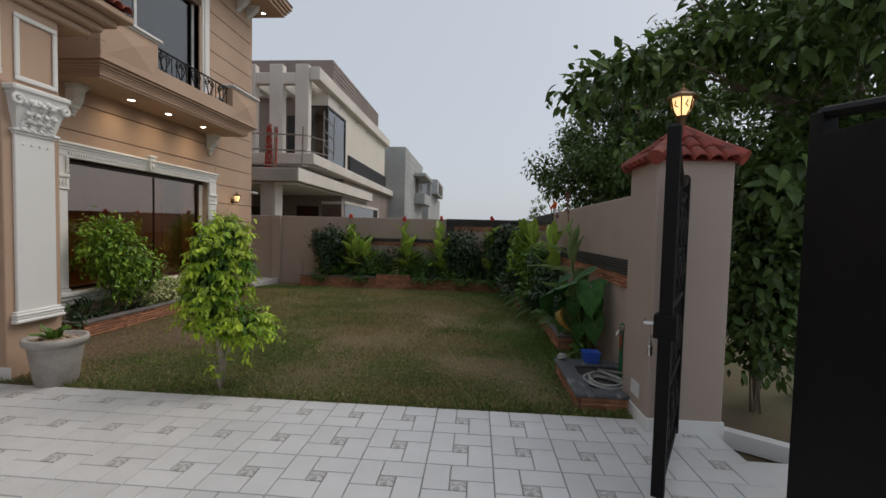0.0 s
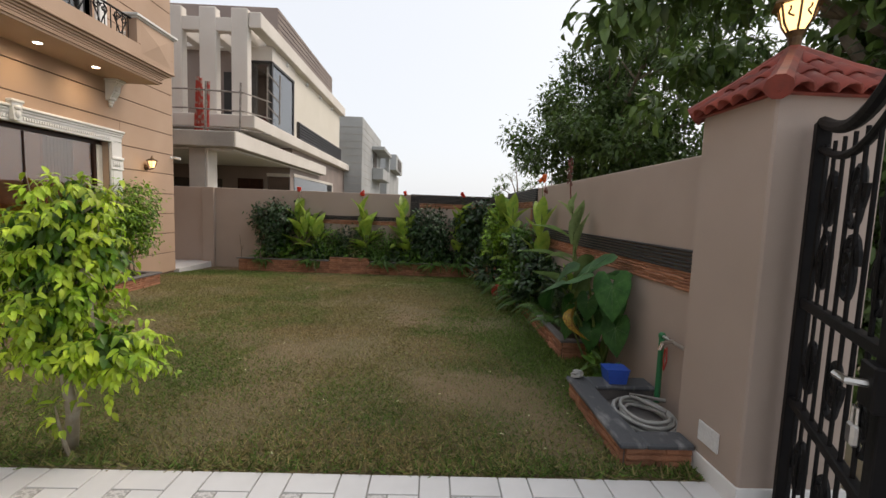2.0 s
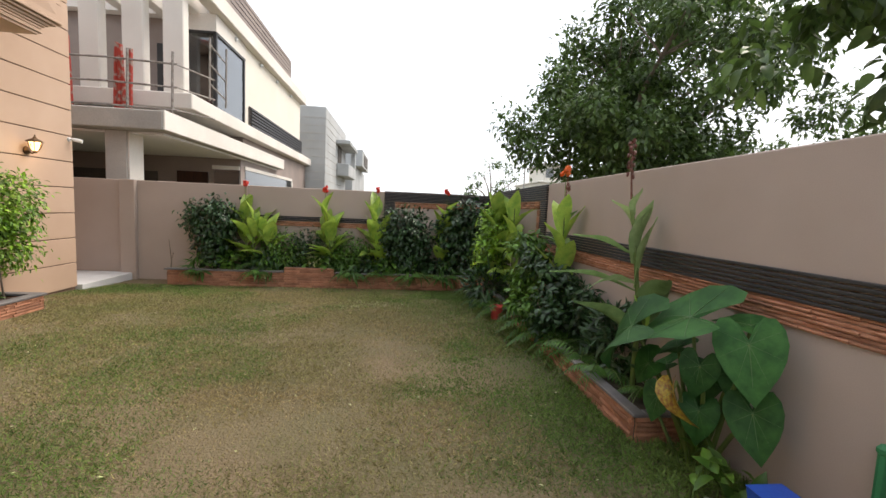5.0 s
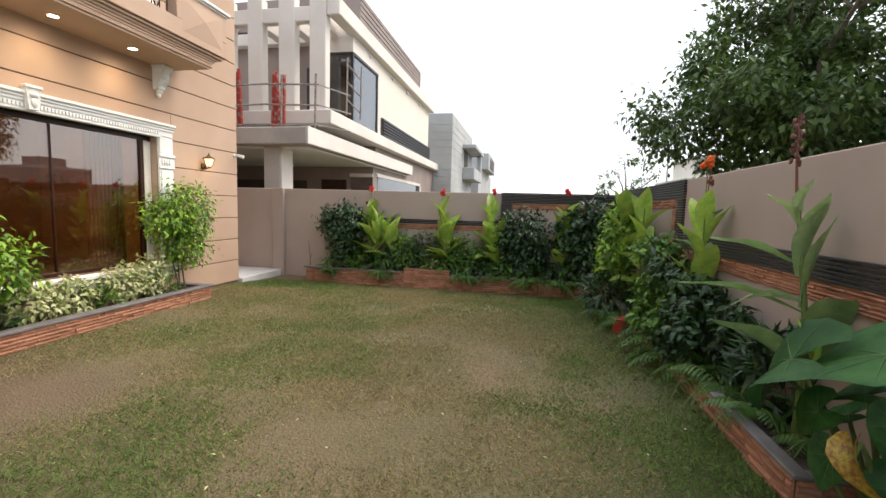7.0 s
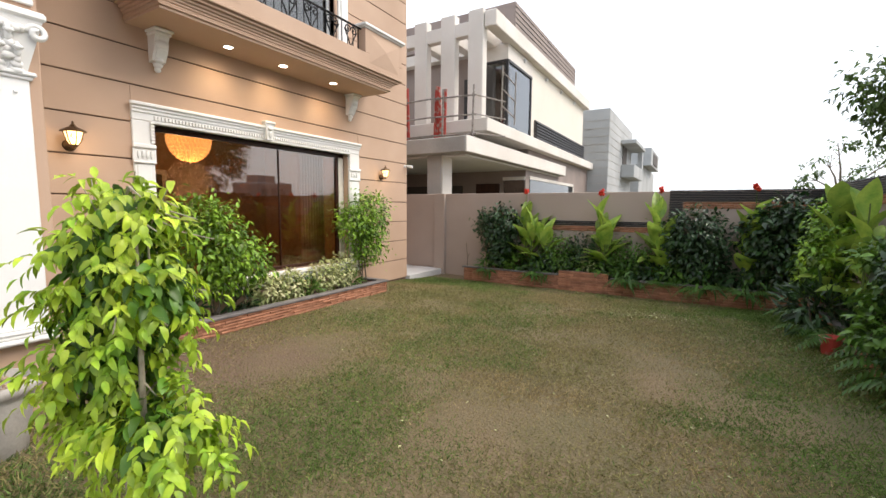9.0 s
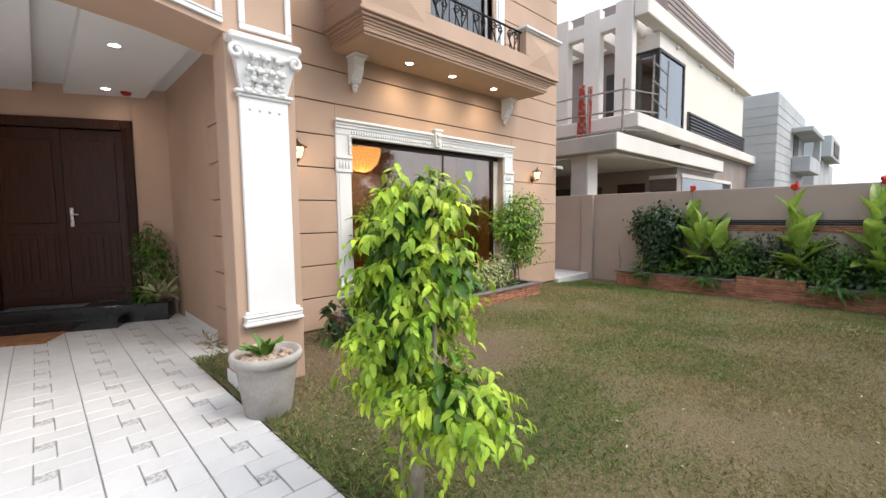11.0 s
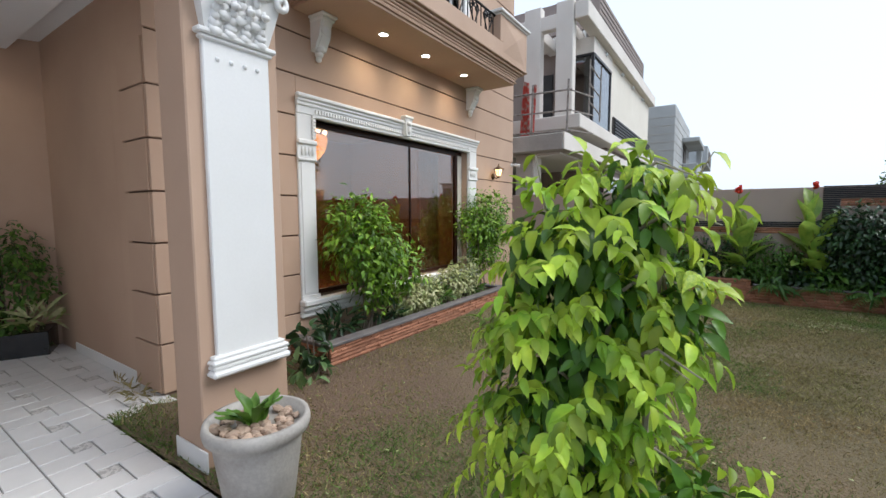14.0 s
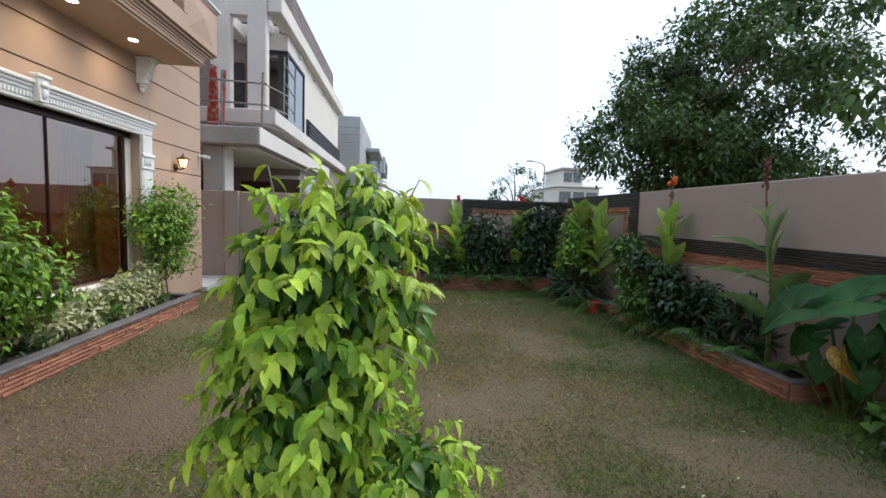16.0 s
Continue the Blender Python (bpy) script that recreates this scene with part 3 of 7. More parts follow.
for y0, y1, inn in ((6.62, 6.84, 1), (10.06, 10.33, -1)):
    hp("jamb", B(FX + 0.002, FX + 0.04, y0, y1, 0.40, 2.50, c=0.008), M_WHITE, parent=trim)
    hp("jamb_panel", B(FX + 0.039, FX + 0.050, y0 + 0.03, y1 - 0.05, 0.62, 2.0, c=0.006), M_WHITE, parent=trim)
    ye = y1 - 0.018 if inn == 1 else y0 + 0.018
    for k in range(7):
        part("dentil", dent, None, trim, at=pose(FX + 0.044, ye, 2.27 + k * 0.036, 90))
    for z0, z1, d in ((2.19, 2.24, 0.075), (2.02, 2.05, 0.065), (2.05, 2.19, 0.052)):
        hp("capital_band", B(FX + 0.039, FX + d, y0 - 0.012, y1 + 0.012, z0, z1, c=0.01), M_WHITE, parent=trim)
    for k in range(4):
        hp("leaf_ornament", Shape().blob((FX + 0.055, y0 + 0.045 + k * 0.045, 2.12), (0.02, 0.018, 0.05)), M_WHITE, parent=trim)
    hp("base_block", B(FX + 0.039, FX + 0.06, y0 - 0.012, y1 + 0.012, 0.40, 0.60, c=0.01), M_WHITE, parent=trim)
hp("reveal", B(FX - 0.1, FX + 0.002, WY1 - 0.005, WY1 + 0.0, WZ0, WZ1, c=0.001), M_PAINT, parent=trim)
for z0, z1, d in ((0.49, 0.555, 0.12), (0.43, 0.49, 0.085), (0.36, 0.43, 0.06)):
    hp("sill_moulding", B(FX - 0.1 if z0 > 0.48 else FX + 0.002, FX + d, 6.60, 10.35, z0, z1, c=0.014), M_WHITE, parent=trim)
# keystone
s = Shape()
s.prism([(-0.05, 2.50), (0.05, 2.50), (0.075, 2.73), (-0.075, 2.73)], lambda u, w, t: (FX + t, 8.36 + u, w), a=0.04, b=0.115)
s.box(FX + 0.04, FX + 0.135, 8.27, 8.45, 2.725, 2.765, c=0.01)
s.smooth = True
s.blob((FX + 0.12, 8.36, 2.66), (0.03, 0.05, 0.035))
s.blob((FX + 0.115, 8.36, 2.58), (0.025, 0.035, 0.06))
hp("keystone", s, M_WHITE, "white carved keystone", parent=trim)

# room behind the window
room = thing("room_interior", pose(-8, 8.6, 0), "warm lit living room behind the tinted window", "room")


def rp(name, shape, material, label="", parent=None):
    ob = part(name, shape, material, parent or room, label)
    if parent is None:
        ob.matrix_parent_inverse = room.matrix_basis.inverted()
    return ob


rp("room_floor", B(-10.2, XB - 0.002, 5.6, CORNER_Y - T - 0.002, 0.2, 0.3), M_ROOMFLOOR)
rp("room_ceiling", B(-10.2, XB - 0.002, 5.6, CORNER_Y - T - 0.002, 3.2, 3.3), M_CEIL)
rp("room_back_wall", B(-10.3, -10.2, 5.6, CORNER_Y - T - 0.002, 0.2, 3.3), M_ROOMWALL)
rp("room_side_wall", B(-10.2, XB - 0.002, 5.57, 5.6, 0.2, 3.3), M_ROOMWALL)
rp("room_side_wall", B(-10.2, XB - 0.002, CORNER_Y - T - 0.03, CORNER_Y - T - 0.003, 0.3, 3.2), M_ROOMWALL)
rp("room_door", B(-10.19, -10.14, 8.2, 9.1, 0.3, 2.3), M_CREAM, "white framed inner door")
rp("door_leaf_panel", B(-10.138, -10.12, 8.3, 8.62, 0.4, 2.2), M_DARKIN)
rp("door_leaf_panel", B(-10.138, -10.12, 8.68, 9.0, 0.4, 2.2), M_DARKIN)
for k in range(9):
    yy = 9.45 + k * 0.062
    rp("curtain_fold", Shape().lathe([(0.04, 0), (0.033, 0.9), (0.036, 2.05)], (-6.42, yy, 0.42), 8), M_CURTAIN)
for k in range(6):
    yy = 6.78 + k * 0.06
    rp("curtain_fold", Shape().lathe([(0.04, 0), (0.033, 0.9), (0.036, 2.05)], (-6.45, yy, 0.42), 8), M_CURTAIN)
chand = thing("chandelier", pose(-7.95, 8.40, 3.2), "lit amber crystal basket chandelier", "chandelier")
r_ = random.Random(12)
s = Shape()
for row in range(9):
    a0 = row / 8 * math.pi / 2
    rad, zz = 0.32 * math.cos(a0 * 0.97), -0.50 - 0.36 * math.sin(a0)
    cnt = max(3, int(rad * 2 * math.pi / 0.062))
    for k in range(cnt):
        a = 2 * math.pi * (k + 0.5 * (row % 2)) / cnt
        s.blob((rad * math.cos(a), rad * math.sin(a), zz), (0.034, 0.034, 0.042 * r_.uniform(0.8, 1.3)), 6, 4, 0.2, r_)
part("crystal_bowl", s, M_CRYSTAL, chand, "amber crystal bead bowl")
s = Shape()
s.smooth = True
s.lathe([(0.32, -0.48), (0.335, -0.465), (0.32, -0.45), (0.305, -0.465), (0.32, -0.48)], n=28, cap=False)
part("hoop", s, M_BRASS, chand, "brass hoop")
bulb = Shape().blob((0, 0, 0), (0.035, 0.035, 0.045), 8, 6).mesh("bulb", M_CANDLE)
for k in range(10):
    a = 2 * math.pi * k / 10
    part("bulb", bulb, None, chand, at=pose(0.32 * math.cos(a), 0.32 * math.sin(a), -0.41))
part("suspension_chain", Shape().tube([(0, 0, 0.04), (0, 0, -0.9)], 0.012), M_BRASS, chand)
lamp("chandelier_light", "POINT", 42, (-7.95, 8.40, 2.0), color=(1, 0.66, 0.34), size=0.35)

# balcony
BZ, BX, BY0, BY1 = 3.52, -5.12, 6.62, 10.30     # soffit level and its edges
balc = hp("balcony", B(FX, BX, BY0, BY1, BZ, BZ + 0.03, c=0.004), M_PAINT, "taupe balcony with stepped cornice and iron rail")
for z0, z1, g in ((3.55, 3.572, 0.022), (3.572, 3.60, 0.012), (3.60, 3.63, 0.020), (3.63, 3.66, 0.034), (3.66, 3.695, 0.054), (3.695, 3.72, 0.088), (3.72, 3.735, 0.076), (3.735, 3.775, 0.116)):
    hp("cornice_step", B(FX, BX + g, BY0 - g, BY1 + g * 2.2, z0, z1, c=0.008), M_PAINT, parent=balc)
hp("parapet", B(FX, -5.02, 6.53, 10.56, 3.775, 3.98, c=0.006), M_PAINT, parent=balc)
for y0, y1 in ((6.53, 7.56), (9.60, 10.56)):
    hp("parapet_block", B(-5.20, -5.02, y0, y1, 3.98, 4.35, c=0.006), M_PAINT, parent=balc)
    for z0, z1, g in ((4.35, 4.375, 0.02), (4.375, 4.42, 0.05)):
        hp("coping", B(-5.22 - g, -5.02 + g, y0 - g, y1 + g, z0, z1, c=0.01), M_WHITE, "white coping", parent=balc)
    s = Shape()
    ym, zm = (y0 + y1) / 2, 4.06
    s.add([(-5.019, y0 + 0.09, 3.84), (-5.019, y1 - 0.09, 3.84), (-5.019, y1 - 0.09, 4.31), (-5.019, y0 + 0.09, 4.31), (-4.985, ym, zm + 0.04)], [(0, 1, 4), (1, 2, 4), (2, 3, 4), (3, 0, 4), (3, 2, 1, 0)])
    hp("pointed_panel", s, M_PAINT, parent=balc)
for y0 in (6.53, 10.38):
    hp("parapet_block", B(FX, -5.21, y0, y0 + 0.18, 3.98, 4.35, c=0.006), M_PAINT, parent=balc)
    hp("coping", B(FX, -5.27, y0 - 0.04, y0 + 0.22, 4.351, 4.42, c=0.015), M_WHITE, parent=balc)
rail = hp("balcony_rail", Shape().box(-5.13, -5.10, 7.56, 9.60, 4.33, 4.355).box(-5.125, -5.105, 7.56, 9.60, 4.0, 4.02), M_IRON, "black scrolled iron balustrade", parent=balc)
for k in range(17):
    yy = 7.62 + k * 0.12
    hp("baluster", Shape().tube([(-5.115, yy, 3.97), (-5.115, yy, 4.34)], 0.008, 5), M_IRON, parent=rail)


def spiral(s, cx, cz, r, turns, x, flip=1, rad=0.007, n=22, up=1):
    pts = []
    for i in range(n + 1):
        t = i / n
        a = t * turns * 2 * math.pi
        q = r * (1 - 0.85 * t)
        pts.append((x, cx + flip * q * math.cos(a), cz + up * q * math.sin(a)))
    return s.tube(pts, rad, 5)


for k in range(5):
    cy_ = 7.80 + k * 0.39
    s = Shape()
    spiral(s, cy_ - 0.065, 4.24, 0.07, 1.4, -5.105, rad=0.010)
    spiral(s, cy_ + 0.065, 4.24, 0.07, 1.4, -5.105, -1, rad=0.010)
    s.tube([(-5.105, cy_ - 0.135, 4.24), (-5.105, cy_ - 0.05, 4.10), (-5.105, cy_, 3.99)], 0.010, 5)
    s.tube([(-5.105, cy_ + 0.135, 4.24), (-5.105, cy_ + 0.05, 4.10), (-5.105, cy_, 3.99)], 0.010, 5)
    hp("scroll", s, M_IRON, parent=rail)


# corbels: flared cap, tapering scrolled shaft, rosette drop
def corbel(yy):
    s = Shape()
    s.box(FX + 0.02, FX + 0.25, yy - 0.105, yy + 0.105, 3.49, 3.518, c=0.008)
    s.box(FX + 0.02, FX + 0.225, yy - 0.09, yy + 0.09, 3.455, 3.49, c=0.01)
    prof = [(0, 3.455), (0.19, 3.455), (0.165, 3.41), (0.16, 3.36), (0.145, 3.30), (0.10, 3.24), (0.075, 3.19), (0, 3.17)]
    for a, b, k in ((-0.075, -0.045, 0.93), (-0.045, 0.045, 1.0), (0.045, 0.075, 0.93)):
        s.prism([(u * k, w) for u, w in prof][::-1], lambda u, w, t: (FX + 0.02 + u, yy + t, w), a=a, b=b)
    s.smooth = True
    s.blob((FX + 0.17, yy, 3.36), (0.03, 0.07, 0.045), 10, 6)
    s.blob((FX + 0.075, yy, 3.20), (0.055, 0.062, 0.035), 10, 6)
    s.blob((FX + 0.06, yy, 3.145), (0.045, 0.05, 0.032), 10, 6)
    s.blob((FX + 0.05, yy, 3.10), (0.032, 0.036, 0.034), 10, 6)
    hp("corbel", s, M_WHITE, "white scrolled plaster corbel")


for yy in (6.916, 10.085):
    corbel(yy)


def downlight(parent_fn, x, y, z, r=0.05):
    s = Shape()
    s.lathe([(r * 1.25, 0.004), (r * 1.25, -0.008), (r, -0.010), (r, 0.004)], (x, y, z), 20, cap=False)
    ob = parent_fn("downlight_rim", s, M_WHITE)
    s = Shape()
    s.lathe([(r, 0.0), (r, -0.004)], (x, y, z), 20)
    part("lens", s, M_DOWN, ob, "lit downlight lens")
for yy in (7.606, 8.425, 9.39):
    downlight(hp, -5.515, yy, BZ)
    lamp("balcony_downlight", "SPOT", 17, (-5.515, yy, BZ - 0.02), (-5.515, yy, 0), spread=150)

# upper window, eave
uw = hp("upper_window", B(FX - 0.14, FX - 0.10, UY0, UY0 + 0.06, UZ0, UZ1), M_PLASTIC, "upper balcony window with pale curtain and white trim")
hp("upper_frame", B(FX - 0.14, FX - 0.10, UY1 - 0.06, UY1, UZ0, UZ1), M_PLASTIC, parent=uw)
hp("upper_trim", B(FX - 0.10, FX + 0.03, UY1 + 0.0, UY1 + 0.058, UZ0, UZ1, c=0.012), M_PAINT, parent=uw)
hp("upper_frame", B(FX - 0.14, FX - 0.10, 8.22, 8.28, UZ0, UZ1), M_PLASTIC, parent=uw)
p = hp("upper_pane", B(FX - 0.125, FX - 0.118, UY0 + 0.06, UY1 - 0.06, UZ0, UZ1, c=0.001), M_NBGLASS, parent=uw)
hp("upper_curtain", B(FX - 0.25, FX - 0.22, UY0 - 0.05, UY1 + 0.05, UZ0 - 0.05, UZ1 + 0.05), M_CREAM, parent=uw)
for y0, y1 in ((UY0 - 0.22, UY0), (UY1 + 0.06, UY1 + 0.30)):
    hp("upper_trim", B(FX + 0.002, FX + 0.05, y0, y1, 3.93, UZ1 + 0.25, c=0.012), M_WHITE, parent=uw)
    hp("upper_trim_bead", B(FX + 0.049, FX + 0.07, y0 + 0.05, y1 - 0.05, 4.0, UZ1 + 0.2, c=0.01), M_WHITE, parent=uw)
hp("upper_trim", B(FX + 0.002, FX + 0.07, UY0 - 0.22, UY1 + 0.30, UZ1 + 0.252, UZ1 + 0.36, c=0.012), M_WHITE, parent=uw)
eave = hp("eave", B(-14, -5.15, 5.0, 12.2, 7.02, 7.09), M_PAINT, "stepped taupe roof eave with red tiles")
for z0, z1, g in ((7.09, 7.17, 0.05), (7.17, 7.23, 0.1), (7.23, 7.33, 0.14)):
    hp("eave_step", B(-14, -5.15 + g, 5.0, 12.2 + g, z0, z1, c=0.012), M_PAINT, parent=eave)
s = Shape()
s.add([(-14, 5.0, 7.34), (-4.98, 5.0, 7.34), (-4.98, 12.35, 7.34), (-14, 12.35, 7.34), (-10, 5.0, 8.6), (-10, 8.9, 8.6)], [(1, 2, 5, 4), (2, 3, 5), (0, 4, 5, 3), (0, 1, 4), (3, 2, 1, 0)])
hp("roof", s, M_ROOF, "red clay tiled roof")
downlight(hp, -5.60, 11.95, 7.02)
for yy in (11.2, 11.62):
    s = Shape()
    s.prism([(0, 7.02), (0.3, 7.02), (0.28, 6.93), (0.12, 6.79), (0, 6.69)][::-1], lambda u, w, t: (FX + 0.02 + u, yy + t, w), a=-0.06, b=0.06)
    hp("corbel", s, M_WHITE)

# ---- porch ----
DX, DY = -8.38, 5.27
# x runs along the door wall, y points to the drive
DM = Matrix(((-0.407, 0.914, 0, DX), (-0.914, -0.407, 0, DY), (0, 0, 1, 0), (0, 0, 0, 1)))
porch_wall = structure("wall_door", B(-0.3, 0.43, -0.25, 0, -0.1, 3.6, c=0.003).box(2.2, 6.5, -0.25, 0, -0.1, 3.6, c=0.003).box(0.4302, 2.1998, -0.25, 0, 2.86, 3.6, c=0.003), M_PAINT, "taupe painted porch wall around the entrance", "wall")
porch_wall.matrix_basis = DM
structure("wall_return", B(-9.0, -6.553, RETURN_Y - 0.006, RETURN_Y + 0.2, -0.1, 3.6, c=0.001), M_PAINT, "smooth taupe painted porch side wall", "wall")
sk = structure("baseboard", B(2.95, 6.5, 0.001, 0.014, 0.0, 0.1, c=0.003), M_WHITE, "white tile skirting of the porch wall", "skirting")
sk.matrix_basis = DM
structure("baseboard_2", B(-7.9, -6.33, RETURN_Y - 0.02, RETURN_Y - 0.0065, 0, 0.1, c=0.003), M_WHITE, "white tile skirting of the porch wall", "skirting")
structure("baseboard_3", B(-4.86, -4.5, 4.922, 4.934, 0, 0.13, c=0.003), M_WHITE, "white tile skirting of the porch pillar", "skirting")
# out-of-view wall added to keep sky light out of the porch
structure("wall_porch_end", B(-12.5, -5.16, -0.62, -0.45, -0.1, 3.6), M_PAINT, "unseen plain taupe wall added to darken the porch", "wall")
# ceiling: recessed slab with lower panels
s = Shape()
s.box(-12.5, -4.7, -0.6, RETURN_Y + 0.1, 3.32, 3.5)
for y0, y1 in ((0.5, 2.71), (2.95, 3.86), (4.17, 5.05)):
    s.box(-12.0, -5.15, y0, y1, 3.20, 3.315, c=0.004)
structure("ceiling", s, M_CEIL, "white porch ceiling with dropped panels", "ceiling")


def ceiling_light(x, y, z):
    d = thing("downlight", pose(x, y, z), "lit round recessed downlight in the porch ceiling", "downlight", "porch downlights")
    s = Shape()
    s.lathe([(0.062, 0.0), (0.062, -0.008), (0.05, -0.010), (0.05, 0.0)], n=20, cap=False)
    part("rim", s, M_WHITE, d)
    part("lens", Shape().lathe([(0.05, -0.001), (0.05, -0.005)], n=20), M_DOWN, d)
    lamp("porch_downlight", "SPOT", 5, (x, y, z - 0.02), (x, y, 0), color=(1, 0.86, 0.68), spread=140)


for x, y in ((-6.40, 3.28), (-6.36, 4.47), (-8.29, 3.38), (-8.23, 4.57), (-6.4, 1.6)):
    ceiling_light(x, y, 3.20)
sd = thing("smoke_detector", pose(-8.28, 4.80, 3.20), "small round red detector on the porch ceiling", "detector")
part("detector_body", Shape().lathe([(0.06, 0), (0.065, -0.02), (0.04, -0.045), (0.01, -0.05)], n=18), M_REDPLASTIC, sd)

# porch pillar, beam and cornice
pp = thing("porch_pillar", pose(-4.8, 5.25, 0), "taupe porch pillar faced with a white Corinthian pilaster", "pillar")


def ppart(name, shape, material, label="", parent=None):
    ob = part(name, shape, material, parent or pp, label)
    if parent is None:
        ob.matrix_parent_inverse = pp.matrix_basis.inverted()
    return ob


ppart("shaft", B(-4.85, -4.55, 4.935, 5.50, -0.05, 2.90, c=0.008), M_PAINT)
pf = ppart("pilaster_face", B(-4.55, -4.515, 5.02, 5.42, 0.60, 2.45, c=0.006), M_WHITE, "white fluted pilaster face")
for z0, z1, g in ((0.545, 0.585, 0.055), (0.585, 0.615, 0.04), (0.615, 0.642, 0.046), (0.642, 0.665, 0.02)):
    ppart("base_moulding", B(-4.549, -4.515 + g, 5.0 - g * 0.6, 5.44 + g * 0.6, z0, z1, c=0.014), M_WHITE, parent=pf)
for z0, z1, g in ((2.42, 2.445, 0.018), (2.445, 2.475, 0.035)):
    ppart("neck_moulding", B(-4.549, -4.515 + g, 5.02 - g, 5.42 + g, z0, z1, c=0.008), M_WHITE, parent=pf)
for k in range(4):
    ppart("bead", Shape().lathe([(0.014, 0), (0.010, 0.012), (0.003, 0.016)], (0, 0, 0), 10).mesh("bead", M_WHITE), None, parent=pf).matrix_basis = pose(-4.515, 5.10 + k * 0.08, 2.33, 0, 90, 0)
cap = ppart("capital", Shape().add([(-4.55, 5.03, 2.475), (-4.50, 5.03, 2.475), (-4.50, 5.41, 2.475), (-4.55, 5.41, 2.475), (-4.55, 4.97, 2.82), (-4.42, 4.95, 2.82), (-4.42, 5.49, 2.82), (-4.55, 5.47, 2.82)],
            [(3, 2, 1, 0), (4, 5, 6, 7), (0, 1, 5, 4), (1, 2, 6, 5), (2, 3, 7, 6), (3, 0, 4, 7)]), M_WHITE, "white carved acanthus capital", parent=pf)
ppart("abacus", B(-4.549, -4.40, 4.93, 5.51, 2.82, 2.88, c=0.016), M_WHITE, parent=pf)
ppart("abacus", B(-4.549, -4.425, 4.955, 5.485, 2.79, 2.821, c=0.012), M_WHITE, parent=pf)
s = Shape()
s.smooth = True
r_ = random.Random(8)
for row, (zz, dx, hh) in enumerate(((2.475, -4.50, 0.15), (2.56, -4.475, 0.16))):
    for k in range(4 if row == 0 else 3):
        yy = 5.08 + (0.09 * k if row == 0 else 0.045 + 0.09 * k)
        for j in range(5):
            t = j / 4
            s.blob((dx + 0.05 * t * t + 0.01, yy, zz + hh * t), (0.022, 0.042 * (1 - 0.5 * t), 0.03), 7, 4, 0.25, r_)
        s.blob((dx + 0.075, yy, zz + hh - 0.01), (0.022, 0.03, 0.018), 7, 4, 0.2, r_)
for yy, f in ((4.985, 1), (5.455, -1)):
    for xx in (-4.44,):
        pts = []
        for i in range(20):
            a = i / 19 * 2.6 * math.pi
            q = 0.062 * (1 - 0.8 * i / 19)
            pts.append((xx + 0.02 * i / 19, yy + f * q * math.cos(a), 2.735 + q * math.sin(a)))
        s.tube(pts, 0.02, 6)
for k in range(9):
    s.blob((-4.435 + r_.uniform(-0.01, 0.01), 5.06 + 0.04 * k, 2.74 + r_.uniform(-0.02, 0.02)), (0.03, 0.03, 0.03), 7, 4, 0.3, r_)
ppart("acanthus", s, M_WHITE, parent=pf)
def porch_beam():
    s = Shape()
    s.prism([(5.50, 3.95), (5.50, 2.902), (4.95, 2.902), (4.5, 2.985), (4.0, 3.04), (3.0, 3.08), (-0.6, 3.08), (-0.6, 3.95)], lambda u, w, t: (t, u, w), a=-5.15, b=-4.55)
    return s


beam = structure("porch_beam", porch_beam().box(-12.5, -5.16, RETURN_Y - 0.12, RETURN_Y - 0.03, 3.33, 3.9), M_PAINT, "taupe porch beam with white panel mouldings", "beam")
part("shaft", B(-5.15, -4.55, -0.6, -0.05, -0.05, 3.079), M_PAINT, beam)


def panel_frame(y0, y1, z0, z1):
    w = 0.05
    for a in ((y0, y1, z0, z0 + w), (y0, y1, z1 - w, z1), (y0, y0 + w, z0 + w, z1 - w), (y1 - w, y1, z0 + w, z1 - w)):
        part("panel_moulding", B(-4.549, -4.525, *a, c=0.01), M_WHITE, beam, "white moulding")


panel_frame(5.05, 5.48, 2.95, 3.60)
panel_frame(0.1, 2.5, 3.14, 3.62)
for lo, hi in ((0.045, 0.075), (0.085, 0.10)):
    s = Shape()
    s.prism([(4.93, 2.915 + lo), (4.5, 2.99 + lo), (4.0, 3.045 + lo), (3.0, 3.085 + lo), (2.6, 3.085 + lo), (2.6, 3.085 + hi), (3.0, 3.085 + hi), (4.0, 3.045 + hi), (4.5, 2.99 + hi), (4.93, 2.915 + hi)][::-1], lambda u, w, t: (t, u, w), a=-4.549, b=-4.524)
    part("panel_moulding", s, M_WHITE, beam, "white moulding")
for a in ((2.6, 2.65, 3.19, 3.57), (4.88, 4.93, 3.02, 3.57), (2.6, 4.93, 3.57, 3.62)):
    part("panel_moulding", B(-4.549, -4.525, *a, c=0.01), M_WHITE, beam, "white moulding")
for z0, z1, g in ((3.70, 3.78, 0.06), (3.78, 3.86, 0.14), (3.86, 3.95, 0.24), (3.95, 4.03, 0.36)):
    part("cornice_step", B(-5.1, -4.55 + g, -0.6, 5.80 + g * 0.9, z0, z1, c=0.015), M_PAINT, beam)
for k in range(49):
    yy = -0.5 + k * 0.135
    if yy < 6.1:
        part("clay_tile", barrel, None, beam, at=Matrix.Translation((-4.16, yy, 4.04)) @ pose(0, 0, 0, 0, 0, 90) @ pose(0, 0, 0, 20) @ Matrix.Diagonal((1.2, 2.4, 1.2, 1)))
s = Shape()
s.add([(-4.2, -0.6, 4.035), (-4.2, 6.12, 4.035), (-5.84, 6.12, 4.6), (-5.87, -0.6, 4.6)], [(0, 1, 2, 3)])
part("porch_roof_slope", s, M_ROOF, beam)

